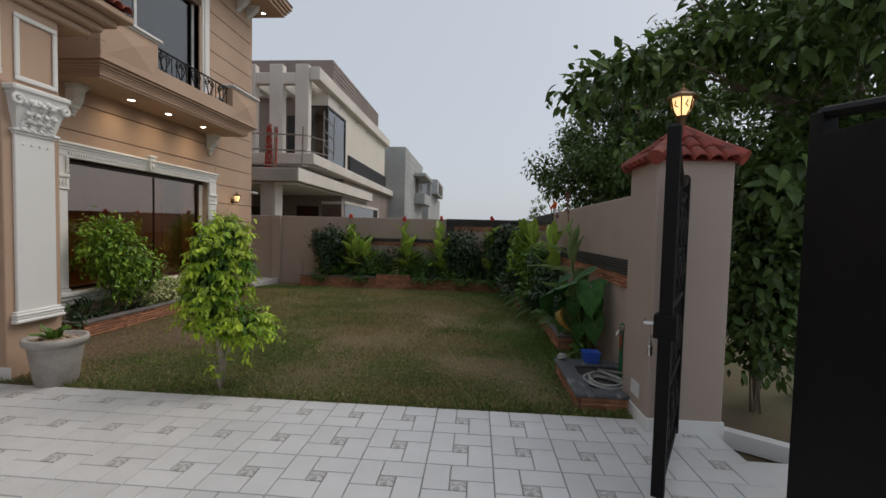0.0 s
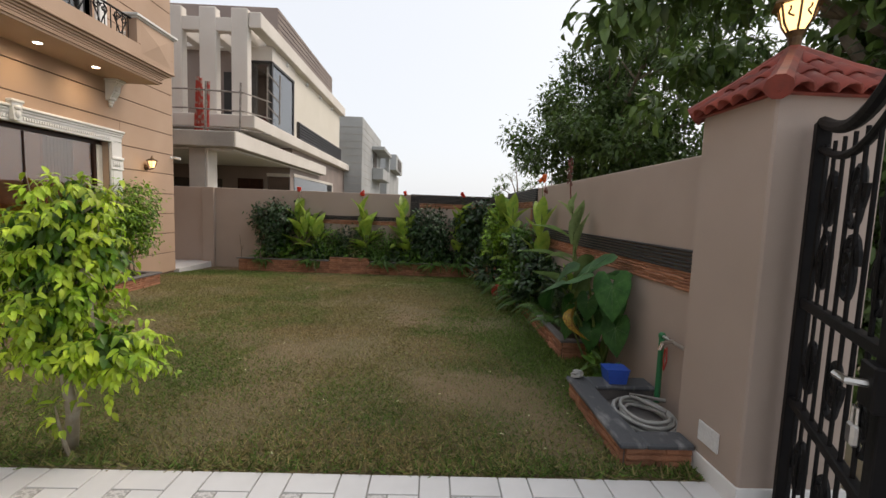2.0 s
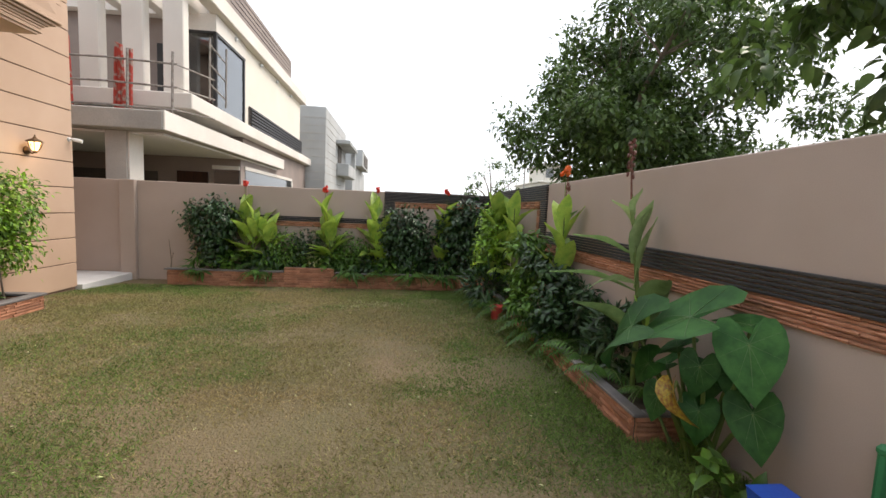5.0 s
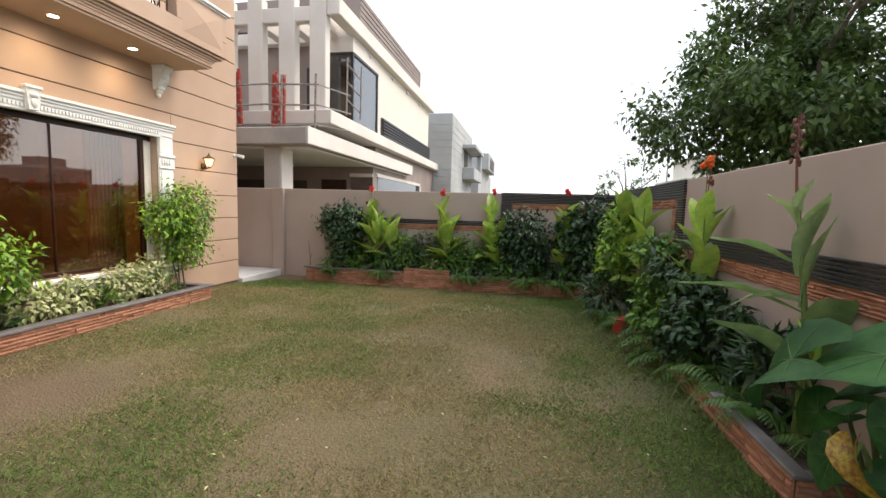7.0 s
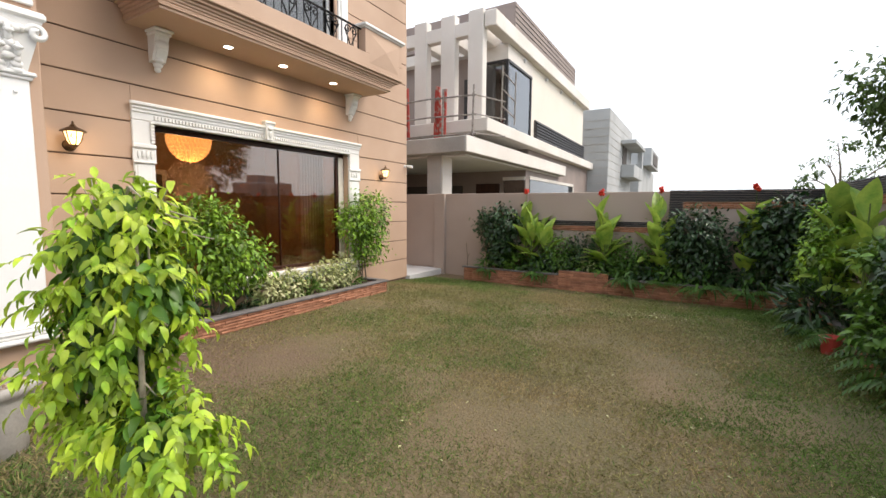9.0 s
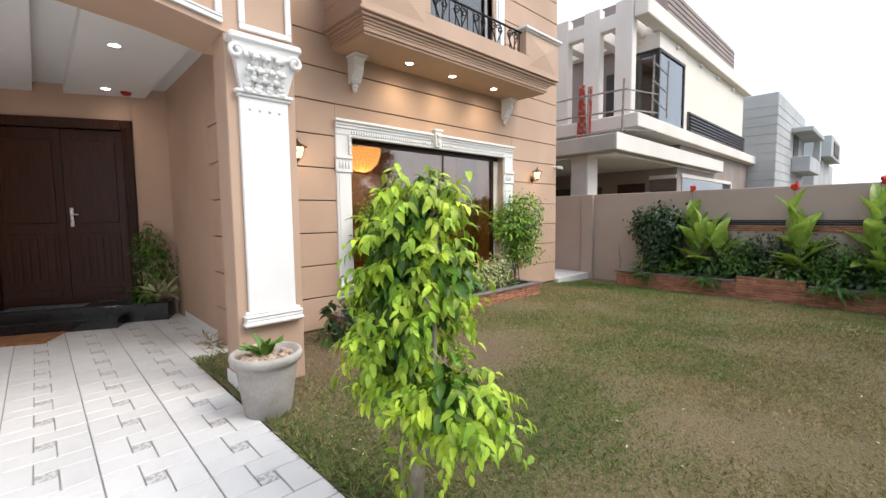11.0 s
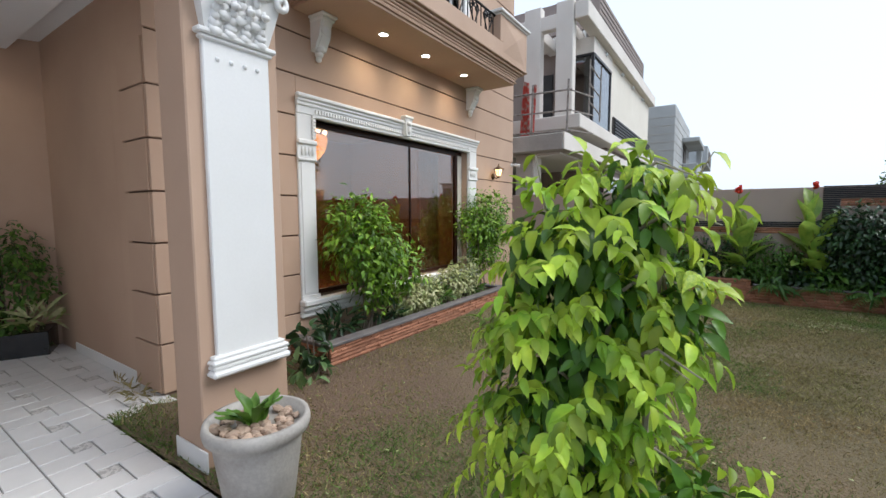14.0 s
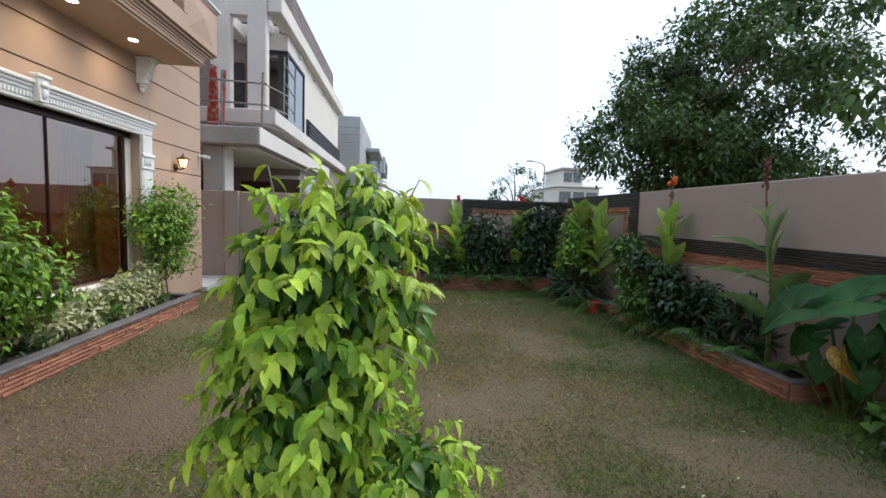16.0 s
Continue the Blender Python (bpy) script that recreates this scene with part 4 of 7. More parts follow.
# entrance platform, step, planters, door
st = structure("entrance_platform", Shape().box(0.02, 3.0, 0.002, 0.42, -0.02, 0.25, c=0.006), M_BLACK, "black granite entrance platform with planting boxes", "platform")
st.matrix_basis = DM
sp = structure("entrance_step", B(0.54, 2.50, 0.421, 0.72, -0.02, 0.12, c=0.006).box(0.52, 2.52, 0.415, 0.74, 0.12, 0.15, c=0.008), M_BLACK, "polished black granite step", "step")
sp.matrix_basis = DM
door = structure("door_1", B(0.43, 0.56, -0.08, 0.05, 0.25, 2.86, c=0.01).box(2.07, 2.20, -0.08, 0.05, 0.25, 2.86, c=0.01).box(0.56, 2.07, -0.08, 0.05, 2.72, 2.86, c=0.01), M_DOOR, "dark walnut double entrance door, closed", "door")
door.matrix_basis = DM
for k in range(3):
    part("frame_bead", B(0.455 + k * 0.035, 0.475 + k * 0.035, 0.05, 0.066, 0.26, 2.75, c=0.006), M_DOOR, door)
    part("frame_bead", B(2.085 + k * 0.035, 2.105 + k * 0.035, 0.05, 0.066, 0.26, 2.75, c=0.006), M_DOOR, door)
for x0, x1 in ((0.562, 1.29), (1.294, 2.068)):
    leaf = part("door_leaf", B(x0, x1, -0.07, -0.02, 0.255, 2.715, c=0.004), M_DOOR, door)
    w = x1 - x0
    for z0, z1 in ((0.36, 0.46), (0.55, 1.25), (1.40, 2.55)):
        part("door_panel_frame", B(x0 + 0.10, x1 - 0.10, -0.021, -0.006, z0, z1, c=0.012), M_DOOR, leaf)
    for k in range(6):
        xx = x0 + 0.14 + k * (w - 0.30) / 5
        part("door_groove", B(xx, xx + 0.035, -0.007, 0.004, 0.60, 1.20, c=0.008), M_DOOR, leaf)
# unseen dark backing added to stop sky light leaking under the leaves
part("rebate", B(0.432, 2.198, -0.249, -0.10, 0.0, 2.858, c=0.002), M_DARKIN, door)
part("threshold", B(0.562, 2.068, -0.099, 0.0, 0.2505, 0.262, c=0.002), M_BLACK, door)
h = part("door_handle", B(1.20, 1.245, -0.02, -0.008, 1.35, 1.62, c=0.005).tube([(1.222, -0.01, 1.52), (1.222, 0.05, 1.52), (1.12, 0.055, 1.52)], 0.011, 8), M_STEEL, door, "steel lever handle on a long plate")
rug = thing("rug", DM @ pose(1.5, 0.19, 0.252), "thin grey mat lying on the black platform", "door mat")
part("mat_sheet", B(-0.45, 0.45, -0.12, 0.14, 0, 0.008), M_WORNSLATE, rug)
for k in range(3):
    sw = thing("switch_plate", DM @ pose(3.18 + k * 0.165, 0.001, 1.30), "white plastic switch plate on the porch wall", "switch", "porch switch plates")
    part("plate", B(-0.075, 0.075, 0, 0.012, -0.042, 0.042, c=0.004), M_PLASTIC, sw)
    for j in range(3):
        part("rocker", B(-0.055 + j * 0.038, -0.021 + j * 0.038, 0.012, 0.018, -0.025, 0.025, c=0.003), M_PLASTIC, sw)
# coir mat with scalloped edge
dm = thing("doormat", DM @ pose(1.50, 1.0, 0.0), "brown coir doormat with scalloped edge on the tiles", "door mat")
s = Shape()
pts = []
for i in range(72):
    a = 2 * math.pi * i / 72
    c_, s_ = math.cos(a), math.sin(a)
    k = 1 / max(abs(c_) / 0.40, abs(s_) / 0.24)
    k *= 1 + 0.035 * math.cos(a * 24)
    pts.append((c_ * k, s_ * k))
s.prism(pts, lambda u, w, t: (u, w, t), a=0.002, b=0.025)
part("fibre_pad", s, M_MAT, dm)

# ---- planters ----
def bed(name, label, x0, x1, y0, y1, h, soil):
    return structure(name, B(x0, x1, y0, y1, -0.08, soil, c=0.005), M_SOIL, label, "planter")


# by the window
b1 = bed("planter_1", "low planting bed with stone strip front and slate coping", FX + 0.022, -5.30, 6.5, 10.42, 0.2, 0.13)
strips(b1, 5, 3.92, 0.19, (-5.296, 6.5, -0.02), 90, 11)
strips(b1, 5, 0.55, 0.19, (-5.85, 6.495, -0.02), 0, 12)
strips(b1, 5, 0.55, 0.19, (-5.30, 10.425, -0.02), 180, 13)
part("coping", B(-5.39, -5.255, 6.46, 10.46, 0.172, 0.205, c=0.006).box(FX + 0.022, -5.39, 6.46, 6.58, 0.172, 0.205, c=0.006).box(FX + 0.022, -5.39, 10.34, 10.46, 0.172, 0.205, c=0.006), M_COPING, b1, "grey slate coping")
# far bed
b2 = bed("planter_2", "low planting bed with stone strip front below the far wall", -4.9, 1.6, 12.76, FAR_Y - 0.002, 0.2, 0.16)
strips(b2, 6, 6.2, 0.29, (-4.88, 12.756, -0.09), 0, 14)
part("coping", B(-4.93, -2.75, 12.71, 12.83, 0.202, 0.232, c=0.006).box(-1.75, 1.3, 12.71, 12.83, 0.202, 0.232, c=0.006), M_COPING, b2, "grey slate coping")
part("raised_front", B(-2.72, -1.78, 12.735, 12.82, -0.09, 0.31), M_SOIL, b2)
strips(b2, 8, 0.94, 0.40, (-2.72, 12.732, -0.09), 0, 15)
# side bed
b3 = structure("planter_3", B(1.16, SIDE_X - 0.002, 6.95, 10.4, -0.08, 0.13, c=0.005).box(1.12, SIDE_X - 0.002, 10.4, 12.75, -0.08, 0.13, c=0.005), M_SOIL, "long planting bed with stone strip front along the side wall", "planter")
strips(b3, 5, 3.45, 0.19, (1.156, 10.40, -0.02), -90, 16)
strips(b3, 5, 2.3, 0.19, (1.116, 12.70, -0.02), -90, 20)
strips(b3, 5, 0.44, 0.19, (1.16, 6.945, -0.02), 0, 17)
part("coping", B(1.125, 1.22, 6.91, 10.36, 0.172, 0.198, c=0.006).box(1.22, 1.6, 6.91, 7.0, 0.172, 0.197, c=0.006).box(1.08, 1.18, 10.36, 12.70, 0.172, 0.198, c=0.006), M_COPING, b3, "grey slate coping")

# tap trough
tr = structure("trough", B(0.97, 1.60, 5.225, 6.02, -0.08, 0.03, c=0.008).box(0.97, 1.388, 5.03, 5.225, -0.08, 0.03, c=0.004), M_COPING, "low slate tap basin by the gate pillar", "basin")
part("trough_wall", B(0.97, 1.07, 5.03, 6.02, 0.03, 0.112).box(1.07, 1.60, 5.88, 6.02, 0.03, 0.112).box(1.07, 1.388, 5.03, 5.12, 0.03, 0.112), M_COPING, tr)
part("rim", B(0.92, 1.09, 4.98, 6.06, 0.112, 0.15, c=0.01).box(1.09, 1.6, 5.85, 6.06, 0.112, 0.149, c=0.01).box(1.09, 1.388, 4.98, 5.15, 0.112, 0.149, c=0.01), M_WORNSLATE, tr, "worn grey slate rim with pale streaks")
strips(tr, 3, 0.41, 0.13, (0.97, 5.025, -0.02), 0, 18)
strips(tr, 3, 0.99, 0.13, (0.966, 6.02, -0.02), -90, 19)

# ---- neighbouring house under construction ----
nb = thing("neighbour_house", pose(-8, 20, 0), "unfinished pale modern house with concrete canopy and scaffold", "house")


def np_(name, shape, material, label="", parent=None):
    ob = part(name, shape, material, parent or nb, label)
    if parent is None:
        ob.matrix_parent_inverse = nb.matrix_basis.inverted()
    return ob


np_("canopy", B(-13, -5.5, 13.86, 23.2, 2.96, 3.36, c=0.02), M_CONCRETE, "bare concrete car porch slab")
np_("canopy_fascia", B(-5.499, -5.46, 13.88, 23.2, 2.97, 3.375, c=0.01), M_NEWPLASTER)
np_("porch_soffit", B(-12.9, -5.7, 14.3, 23.0, 2.91, 2.959), M_CEIL)
np_("porch_column", B(-6.85, -6.40, 14.2, 14.75, 0, 2.96, c=0.02), M_CONCRETE)
np_("porch_column_face", B(-6.399, -6.36, 14.22, 14.74, 0, 2.95, c=0.01), M_NEWPLASTER)
# side wall coloured dark for the shade under the canopy
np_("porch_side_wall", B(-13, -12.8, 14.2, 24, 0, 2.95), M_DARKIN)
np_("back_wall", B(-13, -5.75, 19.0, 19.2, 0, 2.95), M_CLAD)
# dark sheet painted in for the unlit garage
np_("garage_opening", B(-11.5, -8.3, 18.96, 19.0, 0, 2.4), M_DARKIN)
d = np_("entrance_door", B(-7.7, -6.75, 18.93, 18.99, 0, 2.45), M_DOOR, "carved brown wooden door")
np_("door_carving", Shape().lathe([(0.2, 0), (0.16, 0.03), (0.05, 0.04)], (0, 0, 0), 16).mesh("door_carving", M_DOOR), None, parent=d).matrix_basis = pose(-7.2, 18.93, 1.7, 90)
np_("ground_wall", B(-6.2, -5.75, 19.2, 29, 0, 3.66), M_CLAD)
gw = np_("ground_window", B(-5.749, -5.70, 19.3, 25.6, 2.60, 2.72), M_NEWPLASTER, "wide dark ground floor window")
np_("window_jamb", B(-5.749, -5.70, 25.55, 25.7, 0.8, 2.6), M_NEWPLASTER, parent=gw)
np_("window_pane", B(-5.745, -5.725, 19.4, 25.5, 0.9, 2.59), M_NBGLASS, parent=gw)
# dark sheet behind the glass stands in for an unlit room
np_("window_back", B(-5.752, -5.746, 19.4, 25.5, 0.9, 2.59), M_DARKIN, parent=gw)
np_("balcony_slab", B(-13, -5.45, 15.05, 29.5, 3.66, 4.02, c=0.02), M_NEWPLASTER)
np_("recess_shadow_wall", B(-13, -6.2, 15.6, 29, 3.36, 3.66), M_CONCRETE)
np_("upper_wall", B(-13, -5.66, 19.05, 26.9, 4.02, 6.6, c=0.02), M_CREAM, "cream painted upper wall")
np_("upper_back_wall", B(-13, -6.45, 17.6, 19.05, 4.02, 6.6), M_CLAD)
cw = np_("corner_window", B(-6.44, -5.62, 16.86, 16.90, 4.02, 4.08), M_LOUVRE, "large dark framed corner window")
for a in ((-6.44, -6.38, 16.85, 16.91), (-5.70, -5.62, 16.85, 16.93), (-5.70, -5.62, 18.95, 19.04)):
    np_("window_post", B(*a, 4.02, 6.1), M_LOUVRE, parent=cw)
np_("window_head", B(-6.44, -5.62, 16.84, 16.92, 6.04, 6.1), M_LOUVRE, parent=cw)
np_("window_head", B(-5.71, -5.61, 16.92, 19.04, 6.02, 6.1), M_LOUVRE, parent=cw)
np_("window_pane", B(-6.40, -5.69, 16.87, 16.885, 4.06, 6.05), M_NBGLASS, parent=cw)
np_("window_pane", B(-5.665, -5.65, 16.92, 19.0, 4.02, 6.05), M_NBGLASS, parent=cw)
np_("window_spandrel", B(-6.44, -5.62, 16.84, 19.04, 6.1, 6.55), M_NEWPLASTER, parent=cw)
np_("upper_door", B(-7.5, -7.1, 17.52, 17.59, 4.02, 5.9), M_LOUVRE, "dark narrow balcony door")
lv = np_("louvre_panel", B(-5.66, -5.60, 19.45, 26.9, 4.06, 4.72), M_DARKIN, "dark horizontal louvre screen")
for k in range(6):
    np_("louvre_slat", B(-5.60, -5.54, 19.45, 26.9, 4.08 + k * 0.106, 4.14 + k * 0.106), M_LOUVRE, parent=lv)
for x0, x1 in ((-8.11, -7.66), (-7.17, -6.69), (-6.26, -5.79), (-9.05, -8.6)):
    np_("upper_post", B(x0, x1, 15.4, 15.68, 4.02, 7.08, c=0.02), M_NEWPLASTER)
np_("post_beam", B(-10, -5.80, 15.42, 15.66, 6.42, 6.80, c=0.015), M_NEWPLASTER)
for x0 in (-6.35, -7.25, -8.2):
    np_("cross_beam", B(x0, x0 + 0.3, 15.71, 19.0, 6.5, 6.85, c=0.015), M_NEWPLASTER)
np_("roof_slab", B(-13, -6.0, 17.3, 27.2, 6.601, 6.95), M_NEWPLASTER)
np_("roof_edge_beam", B(-5.78, -5.42, 15.45, 27.2, 6.56, 7.0, c=0.02), M_NEWPLASTER)
np_("roof_parapet", B(-13, -5.6, 17.3, 24.8, 7.0, 7.95, c=0.02), M_CLAD, "brown clad roof parapet")
for k in range(5):
    np_("clad_joint", B(-5.6, -5.585, 17.3, 24.8, 7.15 + k * 0.16, 7.165 + k * 0.16, c=0.002), M_DARKIN)
for k, yy in enumerate((18.2, 20.6, 22.6, 24.8)):
    np_("eave_bulb", Shape().tube([(-5.6, yy, 6.56), (-5.6, yy, 6.46)], 0.01, 5).blob((-5.6, yy, 6.41), (0.06, 0.06, 0.07)), M_PLASTIC)
fw = np_("front_window", B(-6.62, -5.76, 18.94, 18.99, 2.56, 2.68), M_NEWPLASTER, "dark glass return of the ground floor window")
np_("window_pane", B(-6.58, -5.78, 18.96, 18.985, 0.9, 2.555), M_NBGLASS, parent=fw)
np_("window_back", B(-6.58, -5.78, 18.986, 18.996, 0.9, 2.555), M_DARKIN, parent=fw)
# scaffold
sc = thing("scaffold", pose(-6, 14.5, 3.38), "rusty pole scaffold rail with red props on the canopy", "scaffold")


def sp_(name, shape, material):
    ob = part(name, shape, material, sc)
    ob.matrix_parent_inverse = sc.matrix_basis.inverted()
    return ob


r_ = random.Random(21)
for x in (-7.9, -6.55, -5.62):
    sp_("pole", Shape().tube([(x, 14.5, 3.37), (x + 0.03, 14.5, 4.75)], 0.028, 6), M_SCAFF)
for z in (3.52, 4.02, 4.52):
    sp_("rail", Shape().tube([(-8.6, 14.5, z), (-7, 14.5, z + 0.02), (-5.5, 14.5, z - 0.03)], 0.022, 6), M_SCAFF)
    sp_("rail", Shape().tube([(-5.62, 14.5, z), (-5.45, 16.3, z - 0.15 + 0.3)], 0.02, 6), M_SCAFF)
for x in (-5.6, -5.5):
    sp_("pole", Shape().tube([(x, 16.35 + (x + 5.6) * 8, 4.15), (x + 0.02, 16.35 + (x + 5.6) * 8, 5.75)], 0.026, 6), M_SCAFF)
for z in (4.6, 5.1, 5.6):
    sp_("rail", Shape().tube([(-5.6, 16.35, z), (-5.5, 17.25, z - 0.25)], 0.02, 6), M_SCAFF)
for x in (-8.05, -7.95, -7.85, -6.95, -6.85, -6.74, -6.63):
    sp_("prop", Shape().tube([(x, 14.75, 3.38), (x + r_.uniform(0.05, 0.22), 14.55, r_.uniform(4.75, 5.0))], 0.045, 7), M_REDPROP)
sp_("plank", Shape().box(-6.6, -5.9, 14.3, 14.5, 3.385, 3.42), M_SCAFF)

# grey block house further on
gb = thing("grey_house", pose(-8, 32, 0), "unpainted grey block house with projecting balconies", "house")


def gp(name, shape, material, parent=None):
    ob = part(name, shape, material, parent or gb)
    if parent is None:
        ob.matrix_parent_inverse = gb.matrix_basis.inverted()
    return ob


gp("main_wall", B(-14, -4.68, 28.7, 37.5, 0, 6.9, c=0.03), M_GREYBLD)
for k in range(15):
    gp("course_joint", B(-14, -4.665, 28.68, 37.5, 0.4 + k * 0.42, 0.425 + k * 0.42, c=0.002), M_CONCRETE)
gp("balcony_box", B(-4.68, -3.9, 33.0, 37.4, 3.5, 4.3, c=0.03), M_GREYBLD)
gp("balcony_roof", B(-4.68, -3.8, 32.6, 37.6, 5.5, 5.75, c=0.03), M_GREYBLD)
w = gp("window", B(-4.679, -4.64, 33.4, 35.0, 4.35, 5.5), M_DARKIN)
gp("balcony_post", B(-4.2, -3.9, 36.9, 37.4, 4.3, 5.5), M_GREYBLD)
gp("far_wing", B(-14, -4.4, 40, 52, 0, 5.0, c=0.03), M_GREYBLD)
gp("far_wing_block", B(-10, -3.8, 42, 49, 5.0, 6.4, c=0.03), M_GREYBLD)
gp("far_window", B(-3.799, -3.75, 43.5, 47, 5.2, 6.1), M_DARKIN)

# white house across the open ground
wh = thing("white_house", pose(14, 46, 0), "distant white flat-roofed house with dark windows", "house")


def wp(name, shape, material):
    ob = part(name, shape, material, wh)
    ob.matrix_parent_inverse = wh.matrix_basis.inverted()
    return ob


wp("main_wall", B(12.0, 16.0, 42, 50, 0, 4.4, c=0.03), M_CREAM)
wp("roof_room", B(12.5, 14.5, 42.3, 47, 4.4, 6.0, c=0.03), M_CREAM)
wp("roof_slab", B(12.3, 14.7, 41.9, 47.3, 6.0, 6.2, c=0.03), M_CONCRETE)
wp("roof_slab", B(11.8, 16.2, 41.7, 50, 4.4, 4.55, c=0.03), M_CREAM)
for x in (12.65, 13.55):
    wp("window", B(x, x + 0.75, 42.25, 42.3, 4.9, 5.75), M_NBGLASS)
for x in (12.2, 13.5, 14.75):
    wp("window", B(x, x + 1.05, 41.95, 42.0, 2.8, 4.0), M_NBGLASS)
sl = thing("street_lamp", pose(10.0, 40, -0.4), "tall grey street lamp with a bent arm", "street lamp")
part("pole", Shape().tube([(0, 0, 0), (0, 0, 6.3), (-0.2, 0, 6.6)], [0.09, 0.06, 0.05], 8), M_CONCRETE, sl)
part("arm", Shape().tube([(-0.2, 0, 6.6), (-1.1, 0, 6.75)], 0.04, 6), M_CONCRETE, sl)
part("lamp_head", B(-1.6, -1.0, -0.12, 0.12, 6.7, 6.8, c=0.03), M_CONCRETE, sl)

# houses over the street, seen mirrored in the window
for k, (y0, w, h) in enumerate(((-14, 9, 6.5), (-3.5, 8, 7.2), (6, 9, 6.2), (17, 10, 7.0), (29, 9, 6.4))):
    oh = thing("street_house", pose(75, 2.2 * y0 + w / 2, 0), "plain two-storey plastered house across the street", "house", "houses across the street")
    part("wall", B(-4, 5, -w / 2, w / 2, -0.1, h, c=0.03), M_CLAD, oh)
    part("parapet", B(-4.15, 5.1, -w / 2 - 0.1, w / 2 + 0.1, h, h + 0.5, c=0.03), M_GREYBLD, oh)
    part("roof_room", B(-1, 3, -w / 4, w / 4, h + 0.5, h + 2.2, c=0.03), M_CLAD, oh)
    for j in range(3):
        for z in (1.0, 4.0):
            yy = -w / 2 + 1.0 + j * (w - 2) / 3
            part("window", B(-4.05, -4.001, yy, yy + 1.5, z, z + 1.5), M_NBGLASS, oh)

# ---- gate leaves ----
def gate_leaf(name, hinge, end, label, backed, top_h, top_e, sheet_to=1.9):
    h, e = Vector((*hinge, 0)), Vector((*end, 0))
    L = (e - h).length
    ang = math.degrees(math.atan2(e.y - h.y, e.x - h.x))
    g = thing(name, pose(h.x, h.y, 0.0, 0, 0, ang), label, "gate")
    part("hinge_stile", B(0, 0.06, -0.03, 0.03, 0.04, top_h, c=0.004), M_IRON, g)
    part("lock_stile", B(L - 0.07, L, -0.035, 0.035, 0.04, top_e, c=0.004), M_IRON, g)
    for z in (0.05, 0.62, 1.12):
        part("rail", B(0.06, L - 0.07, -0.02, 0.02, z, z + 0.045, c=0.004), M_IRON, g)
    # sweeping top rail
    pts = []
    for i in range(17):
        t = i / 16
        pts.append((0.03 + (L - 0.06) * t, 0, top_h + (top_e - top_h) * t - 0.16 * math.sin(math.pi * t)))
    part("top_rail", Shape().tube(pts, 0.028, 8), M_IRON, g)
    part("top_rail", Shape().tube([(p[0], 0, p[2] - 0.12) for p in pts], 0.018, 8), M_IRON, g)
    n = max(4, int(L / 0.11))
    for i in range(1, n):
        x = L * i / n
        part("bar", Shape().tube([(x, 0, 0.06), (x, 0, 1.9)], 0.009, 6), M_IRON, g)
    m = max(2, int(L / 0.3))
    for i in range(m):
        cx_ = 0.06 + (L - 0.13) * (i + 0.5) / m
        for zc, r, up in ((0.36, 0.13, 1), (0.88, 0.12, -1), (1.35, 0.13, 1), (1.66, 0.12, -1)):
            s = Shape()
            for f in (1, -1):
                q = []
                for j in range(22):
                    t = j / 21
                    a = t * 1.5 * 2 * math.pi
                    k = r * (1 - 0.82 * t)
                    q.append((cx_ + f * (0.02 + k - r * 0.1 + k * math.cos(a) * 0.6 - k), 0.012, zc + up * k * math.sin(a) + f * 0.03))
                s.tube(q, 0.013, 6)
            part("scroll", s, M_IRON, g)
            part("leaf_boss", Shape().blob((cx_, 0.018, zc), (0.04, 0.018, 0.06), 8, 5), M_IRON, g)
    if backed:
        part("back_sheet", B(0.05, L - 0.06, 0.060, 0.067, 0.06, sheet_to, c=0.001), M_IRON, g, "black sheet steel backing")
    return g, L


g1, L1 = gate_leaf("wicket_gate", (1.60, 4.60), (1.09, 3.68), "black wrought iron scrolled wicket gate standing ajar", False, 2.02, 2.20)
lk = part("lock_box", B(L1 - 0.10, L1 + 0.012, -0.06, 0.06, 0.98, 1.12, c=0.006), M_IRON, g1, "black gate lock")
part("padlock", B(L1 - 0.06, L1 - 0.01, -0.09, -0.065, 0.86, 0.93, c=0.008).tube([(L1 - 0.05, -0.077, 0.93), (L1 - 0.05, -0.077, 0.98), (L1 - 0.02, -0.077, 0.98), (L1 - 0.02, -0.077, 0.93)], 0.006, 6), M_STEEL, lk, "steel padlock")
part("latch", Shape().tube([(L1 - 0.03, -0.05, 1.06), (L1 - 0.03, -0.11, 1.06), (L1 - 0.09, -0.12, 1.06)], 0.012, 6), M_STEEL, lk)
gate_leaf("main_gate", (1.62, -0.40), (1.49, 3.20), "black wrought iron main gate leaf backed with sheet steel", True, 2.15, 2.13, 2.02)


